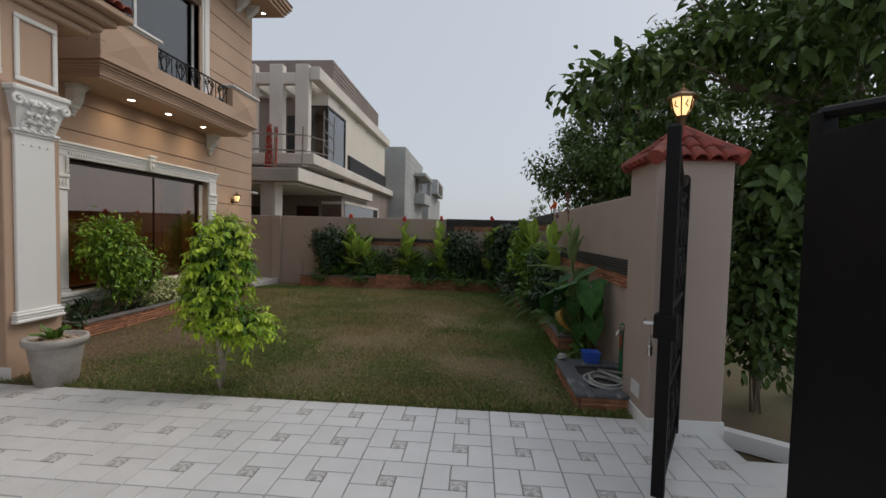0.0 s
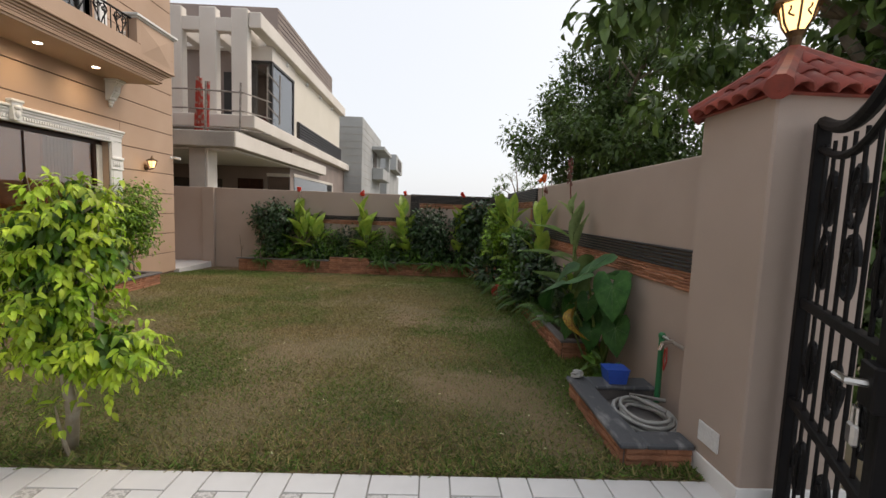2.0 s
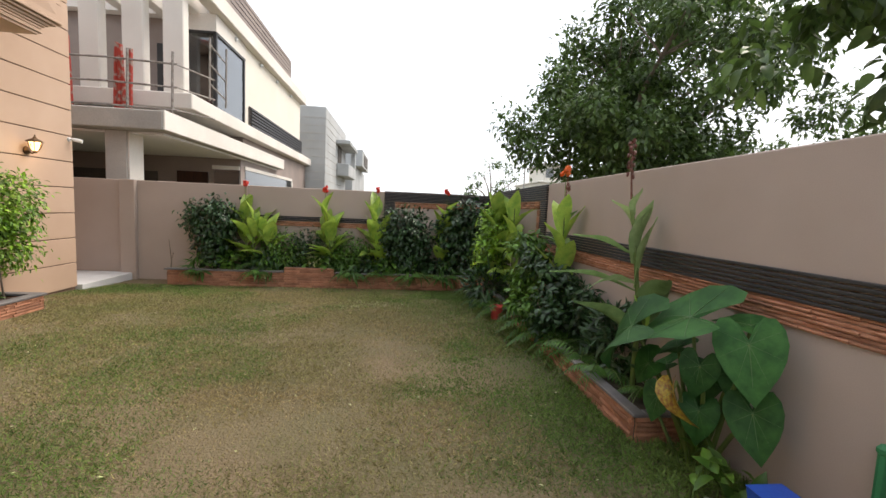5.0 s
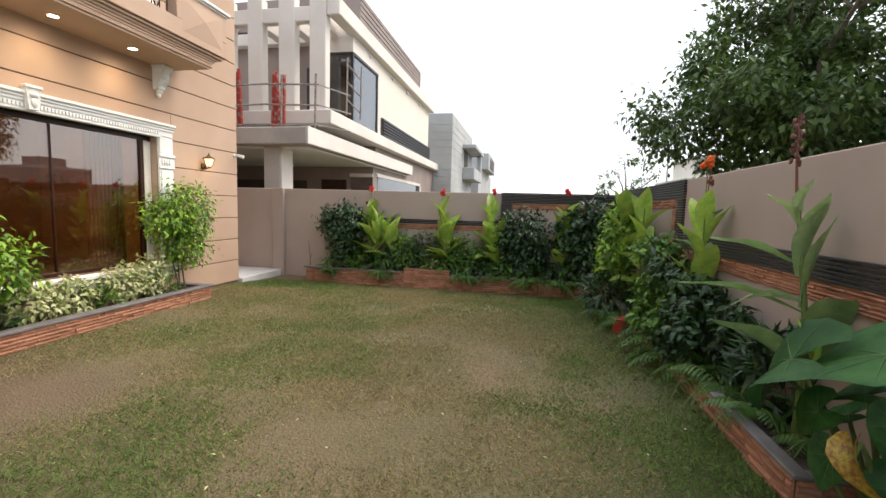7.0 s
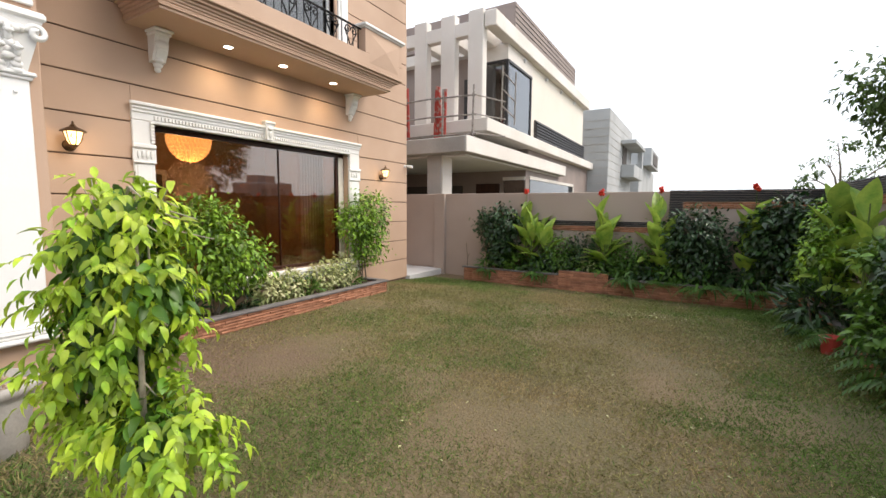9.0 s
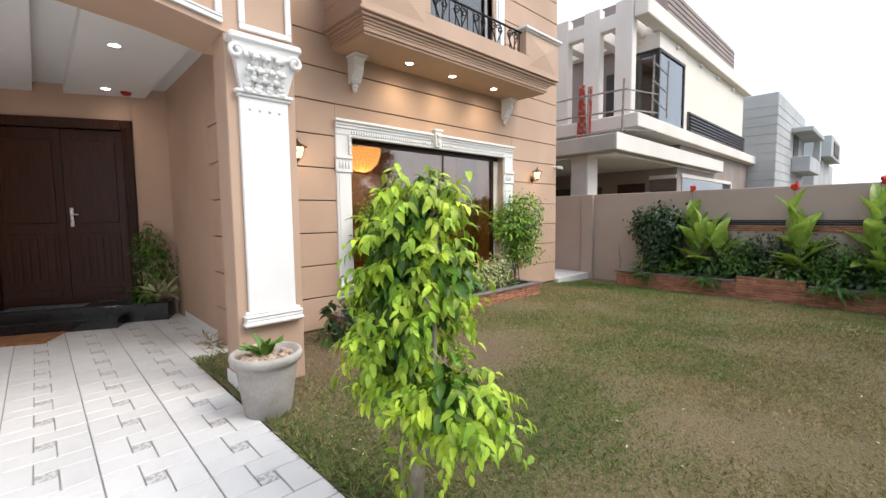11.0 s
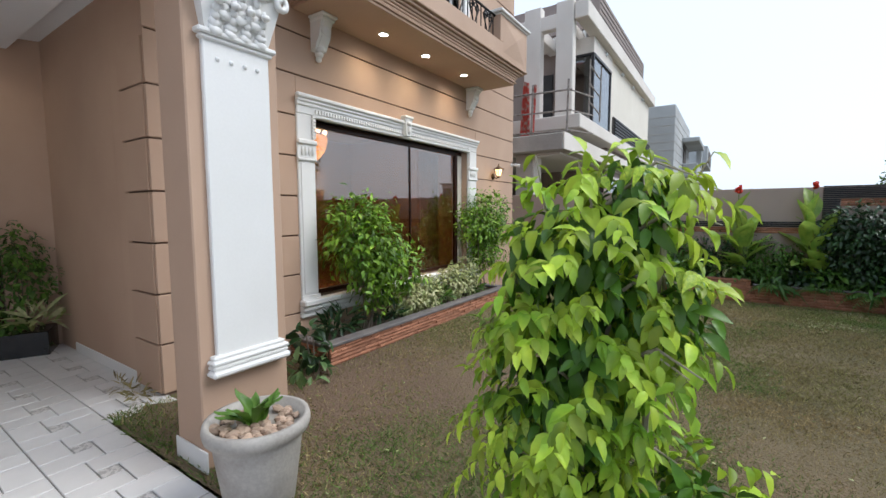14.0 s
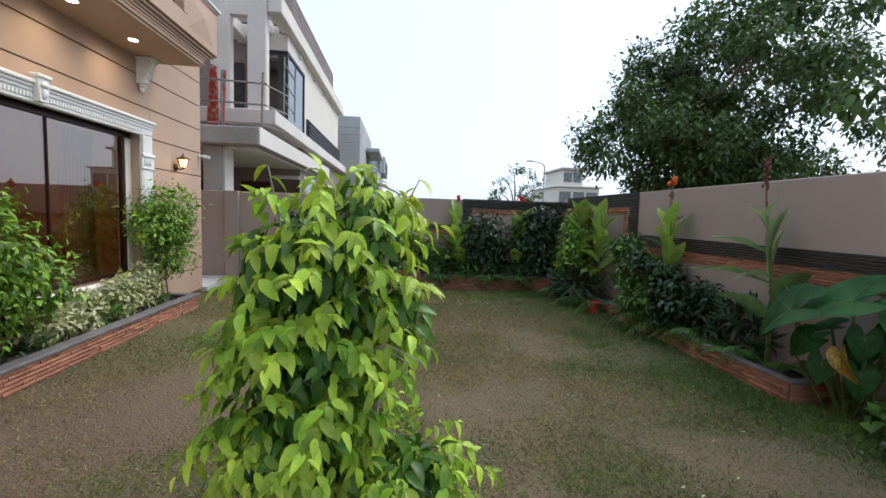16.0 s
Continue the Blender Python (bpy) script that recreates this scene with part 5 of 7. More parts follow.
# ---- lamps ----
def lantern(name, at, s, label, wall=False):
    g = thing(name, at, label, "lantern")
    if wall:
        part("wall_plate", Shape().lathe([(0.06, 0), (0.055, 0.02), (0.02, 0.03)], n=14).mesh("wall_plate", M_BRASS), None, g, at=pose(0, 0, -0.1, 0, 90, 0))
        part("arm", Shape().tube([(0.02, 0, -0.1), (0.08, 0, -0.14), (0.12, 0, -0.10)], 0.012, 6), M_BRASS, g)
        c = (0.12, 0, -0.10)
    else:
        part("post", Shape().lathe([(0.07, 0), (0.06, 0.03), (0.03, 0.06), (0.035, 0.12), (0.05, 0.15)], n=12), M_BRASS, g)
        c = (0, 0, 0.15)
    body = Shape()
    body.lathe([(0.05 * s, 0.0), (0.085 * s, 0.06 * s), (0.115 * s, 0.19 * s), (0.10 * s, 0.19 * s)], c, 6)
    part("glass_body", body, M_BULB, g, "lit amber glass body")
    for k in range(6):
        a = 2 * math.pi * k / 6
        pt = lambda r, z: (c[0] + r * s * math.cos(a), c[1] + r * s * math.sin(a), c[2] + z * s)
        part("rib", Shape().tube([pt(0.055, 0), pt(0.09, 0.06), pt(0.12, 0.195)], 0.008 * s, 5), M_BRASS, g)
        q = []
        for j in range(12):
            t = j / 11
            b = a + 0.52 + (0.2 - 0.2 * t) * math.cos(t * 7)
            rr = 0.097 + 0.02 * t
            q.append((c[0] + rr * s * math.cos(b), c[1] + rr * s * math.sin(b), c[2] + s * (0.08 + 0.07 * t)))
        part("scroll", Shape().tube(q, 0.006 * s, 4), M_BRASS, g)
    part("lid", Shape().lathe([(0.165 * s, 0.185 * s), (0.16 * s, 0.205 * s), (0.09 * s, 0.245 * s), (0.05 * s, 0.26 * s), (0.03 * s, 0.29 * s), (0.012 * s, 0.31 * s), (0.02 * s, 0.325 * s), (0.003, 0.35 * s)], c, 6), M_BRASS, g)
    part("base_cup", Shape().lathe([(0.02 * s, -0.05 * s), (0.05 * s, -0.02 * s), (0.056 * s, 0.0)], c, 6), M_BRASS, g)
    return g


lantern("pillar_lantern", pose(cx, cy, 2.43), 0.78, "lit hexagonal iron lantern on the gate pillar")
lamp("pillar_lantern_light", "POINT", 1.5, (cx, cy, 3.02), size=0.1)
for yy in (10.98, 6.06):
    lantern("wall_lantern", pose(FX + 0.021, yy, 2.24), 0.66, "lit brass wall lantern on the house front", True)
    lamp("wall_lantern_light", "POINT", 1.5, (FX + 0.30, yy, 2.16), size=0.05)
cc = thing("security_camera", pose(FX + 0.02, 11.78, 2.42), "small white bullet security camera", "camera")
part("mount", Shape().lathe([(0.035, 0), (0.03, 0.02)], n=12).mesh("mount", M_PLASTIC), None, cc, at=pose(0, 0, 0, 0, 90))
part("barrel", Shape().tube([(0.02, 0, 0), (0.07, 0.02, 0.0), (0.17, 0.05, -0.02)], [0.012, 0.03, 0.032], 10), M_PLASTIC, cc)

# ---- tap, hose, tub ----
tp = thing("garden_tap", pose(1.54, 5.76, 0.10), "steel garden tap on a green riser pipe", "tap")
part("riser_pipe", Shape().tube([(0.02, 0, -0.03), (0.02, 0, 0.50)], 0.022, 8), M_GREENPIPE, tp)
part("elbow", Shape().blob((0.02, 0, 0.51), (0.03, 0.03, 0.03)), M_GREENPIPE, tp)
part("supply_pipe", Shape().tube([(0.02, -0.01, 0.51), (0.02, -0.40, 0.50)], 0.014, 8), M_STEEL, tp)
part("tap_body", Shape().tube([(0.02, -0.15, 0.51), (-0.07, -0.17, 0.50), (-0.09, -0.17, 0.45)], 0.016, 8).box(-0.045, -0.035, -0.21, -0.12, 0.53, 0.545), M_STEEL, tp)
part("wire_loop", Shape().tube([(-0.05, -0.2, 0.48), (-0.055, -0.22, 0.38), (-0.05, -0.18, 0.30), (-0.045, -0.16, 0.38), (-0.05, -0.18, 0.46)], 0.006, 5), M_REDPROP, tp)
ho = thing("garden_hose", pose(1.34, 5.50, 0.032), "coiled pale grey garden hose in the basin", "hose")
pts, r_ = [], random.Random(5)
for i in range(150):
    a = i / 149 * 5 * 2 * math.pi
    q = 0.17 + 0.03 * math.sin(a * 0.37) + 0.012 * (i % 7) / 7
    pts.append((q * 0.95 * math.cos(a) + 0.01 * math.sin(a * 0.2), q * 1.35 * math.sin(a) + 0.02 * math.sin(a * 0.31), 0.014 + 0.075 * i / 149 + 0.006 * math.sin(a * 1.7)))
pts += [(0.12, -0.05, 0.10), (0.05, 0.12, 0.10), (-0.02, 0.22, 0.11), (0.2, 0.1, 0.12)]
s = Shape()
s.smooth = True
s.tube(pts, 0.014, 7)
part("hose_coil", s, M_HOSE, ho)
tb = thing("plastic_tub", pose(1.30, 5.97, 0.152), "translucent blue plastic food tub on the basin rim", "tub")
s = Shape()
s.prism([(-0.07, 0), (0.07, 0), (0.092, 0.11), (0.1, 0.118), (-0.1, 0.118), (-0.092, 0.11)], lambda u, w, t: (u, t, w), a=-0.08, b=0.08)
part("tub_body", s, M_BLUE, tb)
tb2 = thing("crumpled_bag", pose(1.0, 6.02, 0.152), "small crumpled pale blue plastic bag", "bag")
part("bag_skin", Shape().blob((0, 0, 0.03), (0.06, 0.04, 0.03), 9, 6, 0.35, random.Random(2)), M_HOSE, tb2)

# ---- plants ----
def unit(a):
    return a / np.maximum(np.linalg.norm(a, axis=-1, keepdims=True), 1e-9)


def leaf_base(stations, droop, fold):
    """A folded, drooping leaf along +y: points and quads; stations are (along, half width)."""
    v, f = [], []
    for t, w in stations:
        z = -droop * t * t
        v += [(-w, t, z + fold * w), (0, t, z), (w, t, z + fold * w)]
    for i in range(len(stations) - 1):
        a = i * 3
        f += [(a, a + 1, a + 4, a + 3), (a + 1, a + 2, a + 5, a + 4)]
    return np.array(v), f


OVATE = leaf_base([(0, 0.02), (0.16, 0.17), (0.42, 0.26), (0.76, 0.19), (1.0, 0.01)], 0.55, 0.45)
SIMPLE = leaf_base([(0, 0.03), (0.45, 0.26), (1.0, 0.01)], 0.2, 0.3)
LANCE = leaf_base([(0, 0.02), (0.3, 0.09), (0.65, 0.085), (1.0, 0.005)], 0.25, 0.3)


def leaf_mesh(name, base, pos, tip, nor, size, material):
    """One mesh of many leaves at pos, pointing to tip, faced to nor."""
    bv, bf = base
    tip = unit(tip)
    side = unit(np.cross(tip, nor))
    up = np.cross(side, tip)
    v = pos[:, None, :] + size[:, None, None] * (bv[None, :, 0, None] * side[:, None, :] + bv[None, :, 1, None] * tip[:, None, :] + bv[None, :, 2, None] * up[:, None, :])
    n, k = len(pos), len(bv)
    f = (np.array(bf)[None] + (np.arange(n) * k)[:, None, None]).reshape(-1, 4)
    me = bpy.data.meshes.new(name)
    me.vertices.add(n * k)
    me.vertices.foreach_set("co", v.reshape(-1))
    me.loops.add(f.size)
    me.loops.foreach_set("vertex_index", f.reshape(-1).astype(np.int32))
    me.polygons.add(len(f))
    me.polygons.foreach_set("loop_start", np.arange(0, f.size, 4, dtype=np.int32))
    me.polygons.foreach_set("use_smooth", np.ones(len(f), dtype=bool))
    me.materials.append(material)
    me.update(calc_edges=True)
    return me


def cloud(gen, blobs, count, shell=0.55, clump=0, lumpy=0.25):
    """Leaf places in and near the skin of ellipsoids (x, y, z, rx, ry, rz), gathered in clumps; gives places and outward ways."""
    b = np.array(blobs, dtype=float)
    vol = (b[:, 3] * b[:, 4] * b[:, 5]) ** 0.75
    pick = gen.choice(len(b), count if not clump else max(1, count // clump), p=vol / vol.sum())
    d = unit(gen.normal(size=(len(pick), 3)))
    rad = shell + (1 - shell) * gen.random((len(pick), 1)) ** 0.6
    rad = rad * (1 + lumpy * (gen.random((len(pick), 1)) - 0.6))
    p = b[pick, :3] + d * rad * b[pick, 3:]
    out = unit(d / b[pick, 3:])
    if clump:
        p = np.repeat(p, clump, axis=0)
        out = np.repeat(out, clump, axis=0)
        spread = np.cbrt(vol.mean()) * 0.16
        p = p + gen.normal(size=p.shape) * spread
    return p, out


def droop_ways(gen, out, down, wild):
    tip = unit(out * 0.9 + gen.normal(size=out.shape) * wild + np.array([0, 0, -down]))
    nor = unit(out * 0.7 + np.array([0, 0, 0.8]) + gen.normal(size=out.shape) * 0.35)
    return tip, nor


def bush(name, at, label, category, blobs, count, size, material, base=OVATE, down=0.2, wild=0.5, stems=3, bark=M_BARK, seed=1, clump=0, shell=0.5, group="", stem_r=0.012, foot=0.0):
    gen = np.random.default_rng(seed)
    r = random.Random(seed)
    g = thing(name, pose(*at), label, category, group)
    p, out = cloud(gen, blobs, count, shell, clump)
    p[:, 2] = np.maximum(p[:, 2], 0.03)
    tip, nor = droop_ways(gen, out, down, wild)
    sz = size * gen.uniform(0.65, 1.25, len(p))
    tagged(part("foliage", leaf_mesh("foliage", base, p, tip, nor, sz, material), None, g), kind="stuff")
    for k in range(stems):
        b = blobs[k % len(blobs)]
        a = r.uniform(0, 6.28)
        x0, y0 = 0.04 * math.cos(a), 0.04 * math.sin(a)
        end = (b[0] + r.uniform(-0.4, 0.4) * b[3], b[1] + r.uniform(-0.4, 0.4) * b[4], b[2] + 0.5 * b[5])
        mid = ((x0 + end[0]) / 2 + r.uniform(-0.04, 0.04), (y0 + end[1]) / 2 + r.uniform(-0.04, 0.04), end[2] * 0.5)
        part("stem", Shape().tube([(x0, y0, -0.04 + foot), mid, end], [stem_r, stem_r * 0.8, stem_r * 0.3], 6), bark, g)
    return g


# lime ficus standing at the lawn's edge, its outer leaves single
fic = thing("ficus_tree", pose(-2.42, 5.06, 0), "young lime-green weeping ficus on a pale double stem", "tree")
gen = np.random.default_rng(4)
SLIM = 0.79
FB = [(-0.05, 0, 1.30, 0.31, 0.30, 0.32), (-0.07, 0.02, 1.05, 0.38, 0.38, 0.30), (-0.12, 0, 0.84, 0.34, 0.34, 0.22), (0.08, 0.02, 1.50, 0.20, 0.22, 0.16), (-0.20, 0, 1.36, 0.2, 0.2, 0.18),
      (0.24, -0.02, 0.68, 0.24, 0.24, 0.16), (-0.03, 0, 0.64, 0.27, 0.27, 0.14), (0.16, 0.05, 1.2, 0.22, 0.24, 0.2)]
FB = [(x, y, z, a * SLIM, b * SLIM, c) for x, y, z, a, b, c in FB]
# inner leaves carry the shade inside the crown as a darker green
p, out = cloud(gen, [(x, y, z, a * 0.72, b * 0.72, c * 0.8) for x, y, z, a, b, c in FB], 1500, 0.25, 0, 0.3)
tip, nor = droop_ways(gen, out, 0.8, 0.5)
tagged(part("inner_leaves", leaf_mesh("inner_leaves", OVATE, p, tip, nor, 0.07 * gen.uniform(0.6, 1.2, len(p)), L_LIMEIN), None, fic, "inner leaves coloured darker for the crown's shade"), kind="stuff")


def sprays(gen, blobs, count, each, reach):
    """Leaves set alternately along short arching twigs that start inside a crown; gives places, tips, faces and how far out each sits."""
    p, out = cloud(gen, blobs, count, 0.62, 0, 0.45)
    flat = unit(out * np.array([1, 1, 0.35]) + gen.normal(size=out.shape) * 0.35 + np.array([0, 0, 0.25]))
    side = unit(np.cross(flat, np.array([0, 0, 1.0])))
    long = reach * gen.uniform(0.6, 1.3, (count, 1))
    pos, tips, nors, far = [], [], [], []
    for k in range(each):
        s = (k + 0.4) / each
        pos.append(p + flat * long * s + np.array([0, 0, -1.0]) * long * 0.55 * s * s)
        turn = (1 if k % 2 else -1) * (1.0 - 0.7 * s)
        tips.append(unit(flat * (0.35 + 0.4 * s) + side * turn * 0.85 + np.array([0, 0, -0.5]) + gen.normal(size=p.shape) * 0.22))
        nors.append(unit(np.array([0, 0, 0.9]) + flat * 0.75 + side * turn * 0.35 + gen.normal(size=p.shape) * 0.2))
        far.append(np.full(count, s))
    return [np.stack(a, axis=1).reshape(-1, 3) for a in (pos, tips, nors)] + [np.stack(far, axis=1).reshape(-1)]


kinds = []
for k in range(5):
    st = [(0, 0.02), (0.10, 0.13), (0.32, 0.22 + 0.02 * (k % 3)), (0.62, 0.20), (0.86, 0.09), (1.0, 0.006)]
    bv, bf = leaf_base(st, 0.35 + 0.14 * k, 0.25 + 0.18 * (k % 3))
    q = Shape()
    q.smooth = True
    q.add(bv, bf)
    kinds.append(q.mesh("leaf", L_LIME_OBJ))
CORE = [(x - 0.02, y, z - 0.01, a * 0.86, b * 0.86, c * 0.92) for x, y, z, a, b, c in FB]
CORE += [(0.26, 0.02, 0.62, 0.20, 0.20, 0.15), (0.30, 0.06, 0.50, 0.14, 0.16, 0.10)]
p, tip, nor, far = sprays(gen, CORE, 430, 7, 0.14)
sz = 0.066 * gen.uniform(0.65, 1.15, len(p)) * (1.08 - 0.3 * far)
one = np.arange(len(p)) < 294
crown = tagged(part("crown", leaf_mesh("crown", OVATE, p[~one], tip[~one], nor[~one], sz[~one], L_LIME), None, fic, "lime-green leaves in drooping sprays"), kind="stuff")
for i in np.nonzero(one)[0]:
    t_ = Vector(tip[i]).normalized()
    s_ = t_.cross(Vector(nor[i])).normalized()
    u_ = s_.cross(t_)
    k = float(sz[i])
    m = Matrix(((s_.x * k, t_.x * k, u_.x * k, p[i][0]), (s_.y * k, t_.y * k, u_.y * k, p[i][1]), (s_.z * k, t_.z * k, u_.z * k, p[i][2]), (0, 0, 0, 1)))
    part("leaf", kinds[i % 5], None, crown, at=m)
# young shoots standing above the crown
q, nq = [], []
for bx, by, bz, dx, dy, up in ((-0.16, 0.0, 1.42, -0.05, 0.0, 0.24), (0.06, 0.02, 1.52, 0.03, 0.02, 0.16), (0.16, 0.04, 1.44, 0.10, 0.05, 0.20), (-0.02, -0.05, 1.50, -0.03, -0.04, 0.12)):
    part("twig", Shape().tube([(bx, by, bz - 0.2), (bx, by, bz), (bx + dx, by + dy, bz + up)], [0.005, 0.004, 0.002], 5), M_PALEBARK, fic)
    for k in range(8):
        f = k / 7
        a = k * 2.4 + bx * 9
        q.append((bx + dx * f, by + dy * f, bz + up * f))
        nq.append((0.8 * math.cos(a), 0.8 * math.sin(a), -0.25))
q, nq = np.array(q), np.array(nq)
tagged(part("young_foliage", leaf_mesh("young_foliage", OVATE, q, nq, np.tile(np.array([0, 0, 1.0]), (len(q), 1)), np.full(len(q), 0.062), L_LIME), None, fic, "pale young shoot leaves"), kind="stuff")
s = Shape()
s.smooth = True
s.tube([(-0.03, 0, -0.03), (-0.01, 0.01, 0.22), (-0.05, 0, 0.55), (-0.02, 0, 1.3)], [0.043, 0.034, 0.024, 0.006], 10)
part("trunk", s, M_PALEBARK, fic)
part("trunk", Shape().tube([(0.0, 0, 0.18), (0.06, 0.0, 0.35), (0.12, 0.0, 0.6), (0.16, 0, 1.45)], [0.022, 0.019, 0.015, 0.005], 7), M_PALEBARK, fic)
r_ = random.Random(9)
for k in range(26):
    z = r_.uniform(0.5, 1.5)
    a = r_.uniform(0, 6.28)
    q = r_.uniform(0.2, 0.38)
    part("twig", Shape().tube([(0.0, 0, z), (q * 0.6 * math.cos(a), q * 0.6 * math.sin(a), z + 0.12), (q * math.cos(a), q * math.sin(a), z + 0.08)], [0.007, 0.005, 0.002], 5), M_PALEBARK, fic)
# low sprout at its foot
bush("ficus_sprout", (-2.44, 5.0, 0), "small lime sprout at the foot of the ficus", "shrub", [(0, 0, 0.24, 0.09, 0.09, 0.12)], 26, 0.06, L_LIME, seed=31, stems=1, bark=M_PALEBARK)

# shrubs by the window
bush("ficus_shrub", (-5.58, 7.32, 0.12), "bushy green ficus shrub in the window bed", "shrub", [(0, 0, 1.0, 0.40, 0.48, 0.42), (0.05, -0.12, 1.28, 0.28, 0.34, 0.22), (0.08, 0.32, 0.72, 0.32, 0.40, 0.28), (0.05, 0.1, 0.48, 0.2, 0.3, 0.2)], 3200, 0.07, L_BRIGHT, seed=41, stems=4, clump=4)
bush("ficus_shrub", (-5.62, 10.22, 0.12), "bushy green ficus shrub in the window bed", "shrub", [(0, 0.08, 1.25, 0.34, 0.46, 0.46), (0.02, -0.3, 1.15, 0.28, 0.34, 0.28), (0.02, 0.05, 0.75, 0.28, 0.36, 0.36)], 3200, 0.065, L_BRIGHT, seed=42, stems=3, clump=4)
for k, (yy, h) in enumerate(((9.62, 0.52), (9.2, 0.46), (8.5, 0.40), (8.12, 0.36))):
    bush("variegated_shrub", (-5.62, yy, 0.12), "low cream and green variegated shrub", "shrub", [(0, 0, h * 0.62, 0.2, 0.30, h * 0.62)], 520, 0.062, L_VARIE, seed=50 + k, stems=3, down=0.0, wild=0.6, group="variegated shrubs", stem_r=0.006)
for k, (yy, n, mt) in enumerate(((7.75, 60, L_DARK), (6.95, 70, L_DARK), (8.85, 60, L_MID), (9.85, 50, L_MID))):
    bush("low_foliage", (-5.66, yy, 0.12), "low dark strappy foliage in the window bed", "plant", [(0, 0, 0.14, 0.16, 0.22, 0.15)], n * 2, 0.16, mt, LANCE, down=-0.3, wild=0.5, seed=60 + k, stems=0, group="low bed foliage")
bush("broad_leaf_plant", (-5.35, 6.32, 0.0), "low dark broad-leaved plant beside the bed", "plant", [(0, 0, 0.24, 0.14, 0.16, 0.18)], 40, 0.14, L_DARK, seed=66, stems=2, down=0.2)
bush("broad_leaf_plant", (-5.2, 6.2, 0.0), "low dusty broad-leaved plant beside the bed", "plant", [(0, 0, 0.09, 0.18, 0.18, 0.10)], 30, 0.15, L_CANNAD, seed=67, stems=1, down=0.2)
bush("wall_grass", (-5.75, 5.75, 0.0), "tuft of dark grass by the house wall", "plant", [(0, 0, 0.3, 0.1, 0.15, 0.3)], 26, 0.25, L_MID, LANCE, down=-0.4, wild=0.4, seed=68, stems=0)
bush("wall_grass", (-6.05, 5.12, 0.0), "tuft of dry grass beside the porch wall", "plant", [(0, 0, 0.06, 0.35, 0.06, 0.06)], 60, 0.08, L_GRASS, LANCE, down=-0.4, wild=0.4, seed=69, stems=0)
# door plants
for k, (u, h, n) in enumerate(((0.25, 1.05, 660), (2.6, 1.15, 720))):
    w_ = DM @ Vector((u, 0.22, 0.25))
    bush("ficus_shrub", tuple(w_), "slender dark green ficus in the black entrance planter", "shrub", [(0, 0, h * 0.78, 0.18, 0.2, 0.24), (0.04, 0.03, h * 0.5, 0.24, 0.26, 0.26), (-0.03, 0, h * 0.95, 0.08, 0.08, 0.1)], n, 0.06, L_MID, seed=70 + k, stems=3, stem_r=0.009, clump=3)
    bush("low_foliage", tuple(DM @ Vector((u + 0.12, 0.26, 0.25))), "low green ground foliage in the entrance planter", "plant", [(0, 0, 0.1, 0.24, 0.14, 0.11)], 70, 0.09, L_MID, seed=73 + k, stems=0)
w_ = DM @ Vector((0.12, 0.28, 0.25))
bush("spider_plant", tuple(w_), "spiky cream-striped plant in the entrance planter", "plant", [(0, 0, 0.1, 0.12, 0.12, 0.12)], 40, 0.25, L_VARIE, LANCE, down=-0.5, wild=0.4, seed=76, stems=0)


# canna lilies: upright broad leaves on one stem, each leaf a part
def big_leaf_mesh(name, length, width, bend, fold, material, tipw=0.02):
    st, v, f = 9, [], []
    for i in range(st):
        t = i / (st - 1)
        w = width * (math.sin(math.pi * min(1, t * 0.93 + 0.06)) ** 0.8) * (1 - 0.25 * t) + (tipw if i == st - 1 else 0) * 0
        a = bend * t
        y, z = length * t * math.cos(a * 0.6), -length * t * math.sin(a) * 0.55
        for j in range(5):
            u = (j - 2) / 2
            v.append((u * w, y, z + abs(u) * fold * w + 0.012 * math.sin(9 * t + 3 * u) * abs(u)))
    for i in range(st - 1):
        for j in range(4):
            a = i * 5 + j
            f.append((a, a + 1, a + 6, a + 5))
    q = Shape()
    q.smooth = True
    q.add(v, f)
    return q.mesh(name, material)


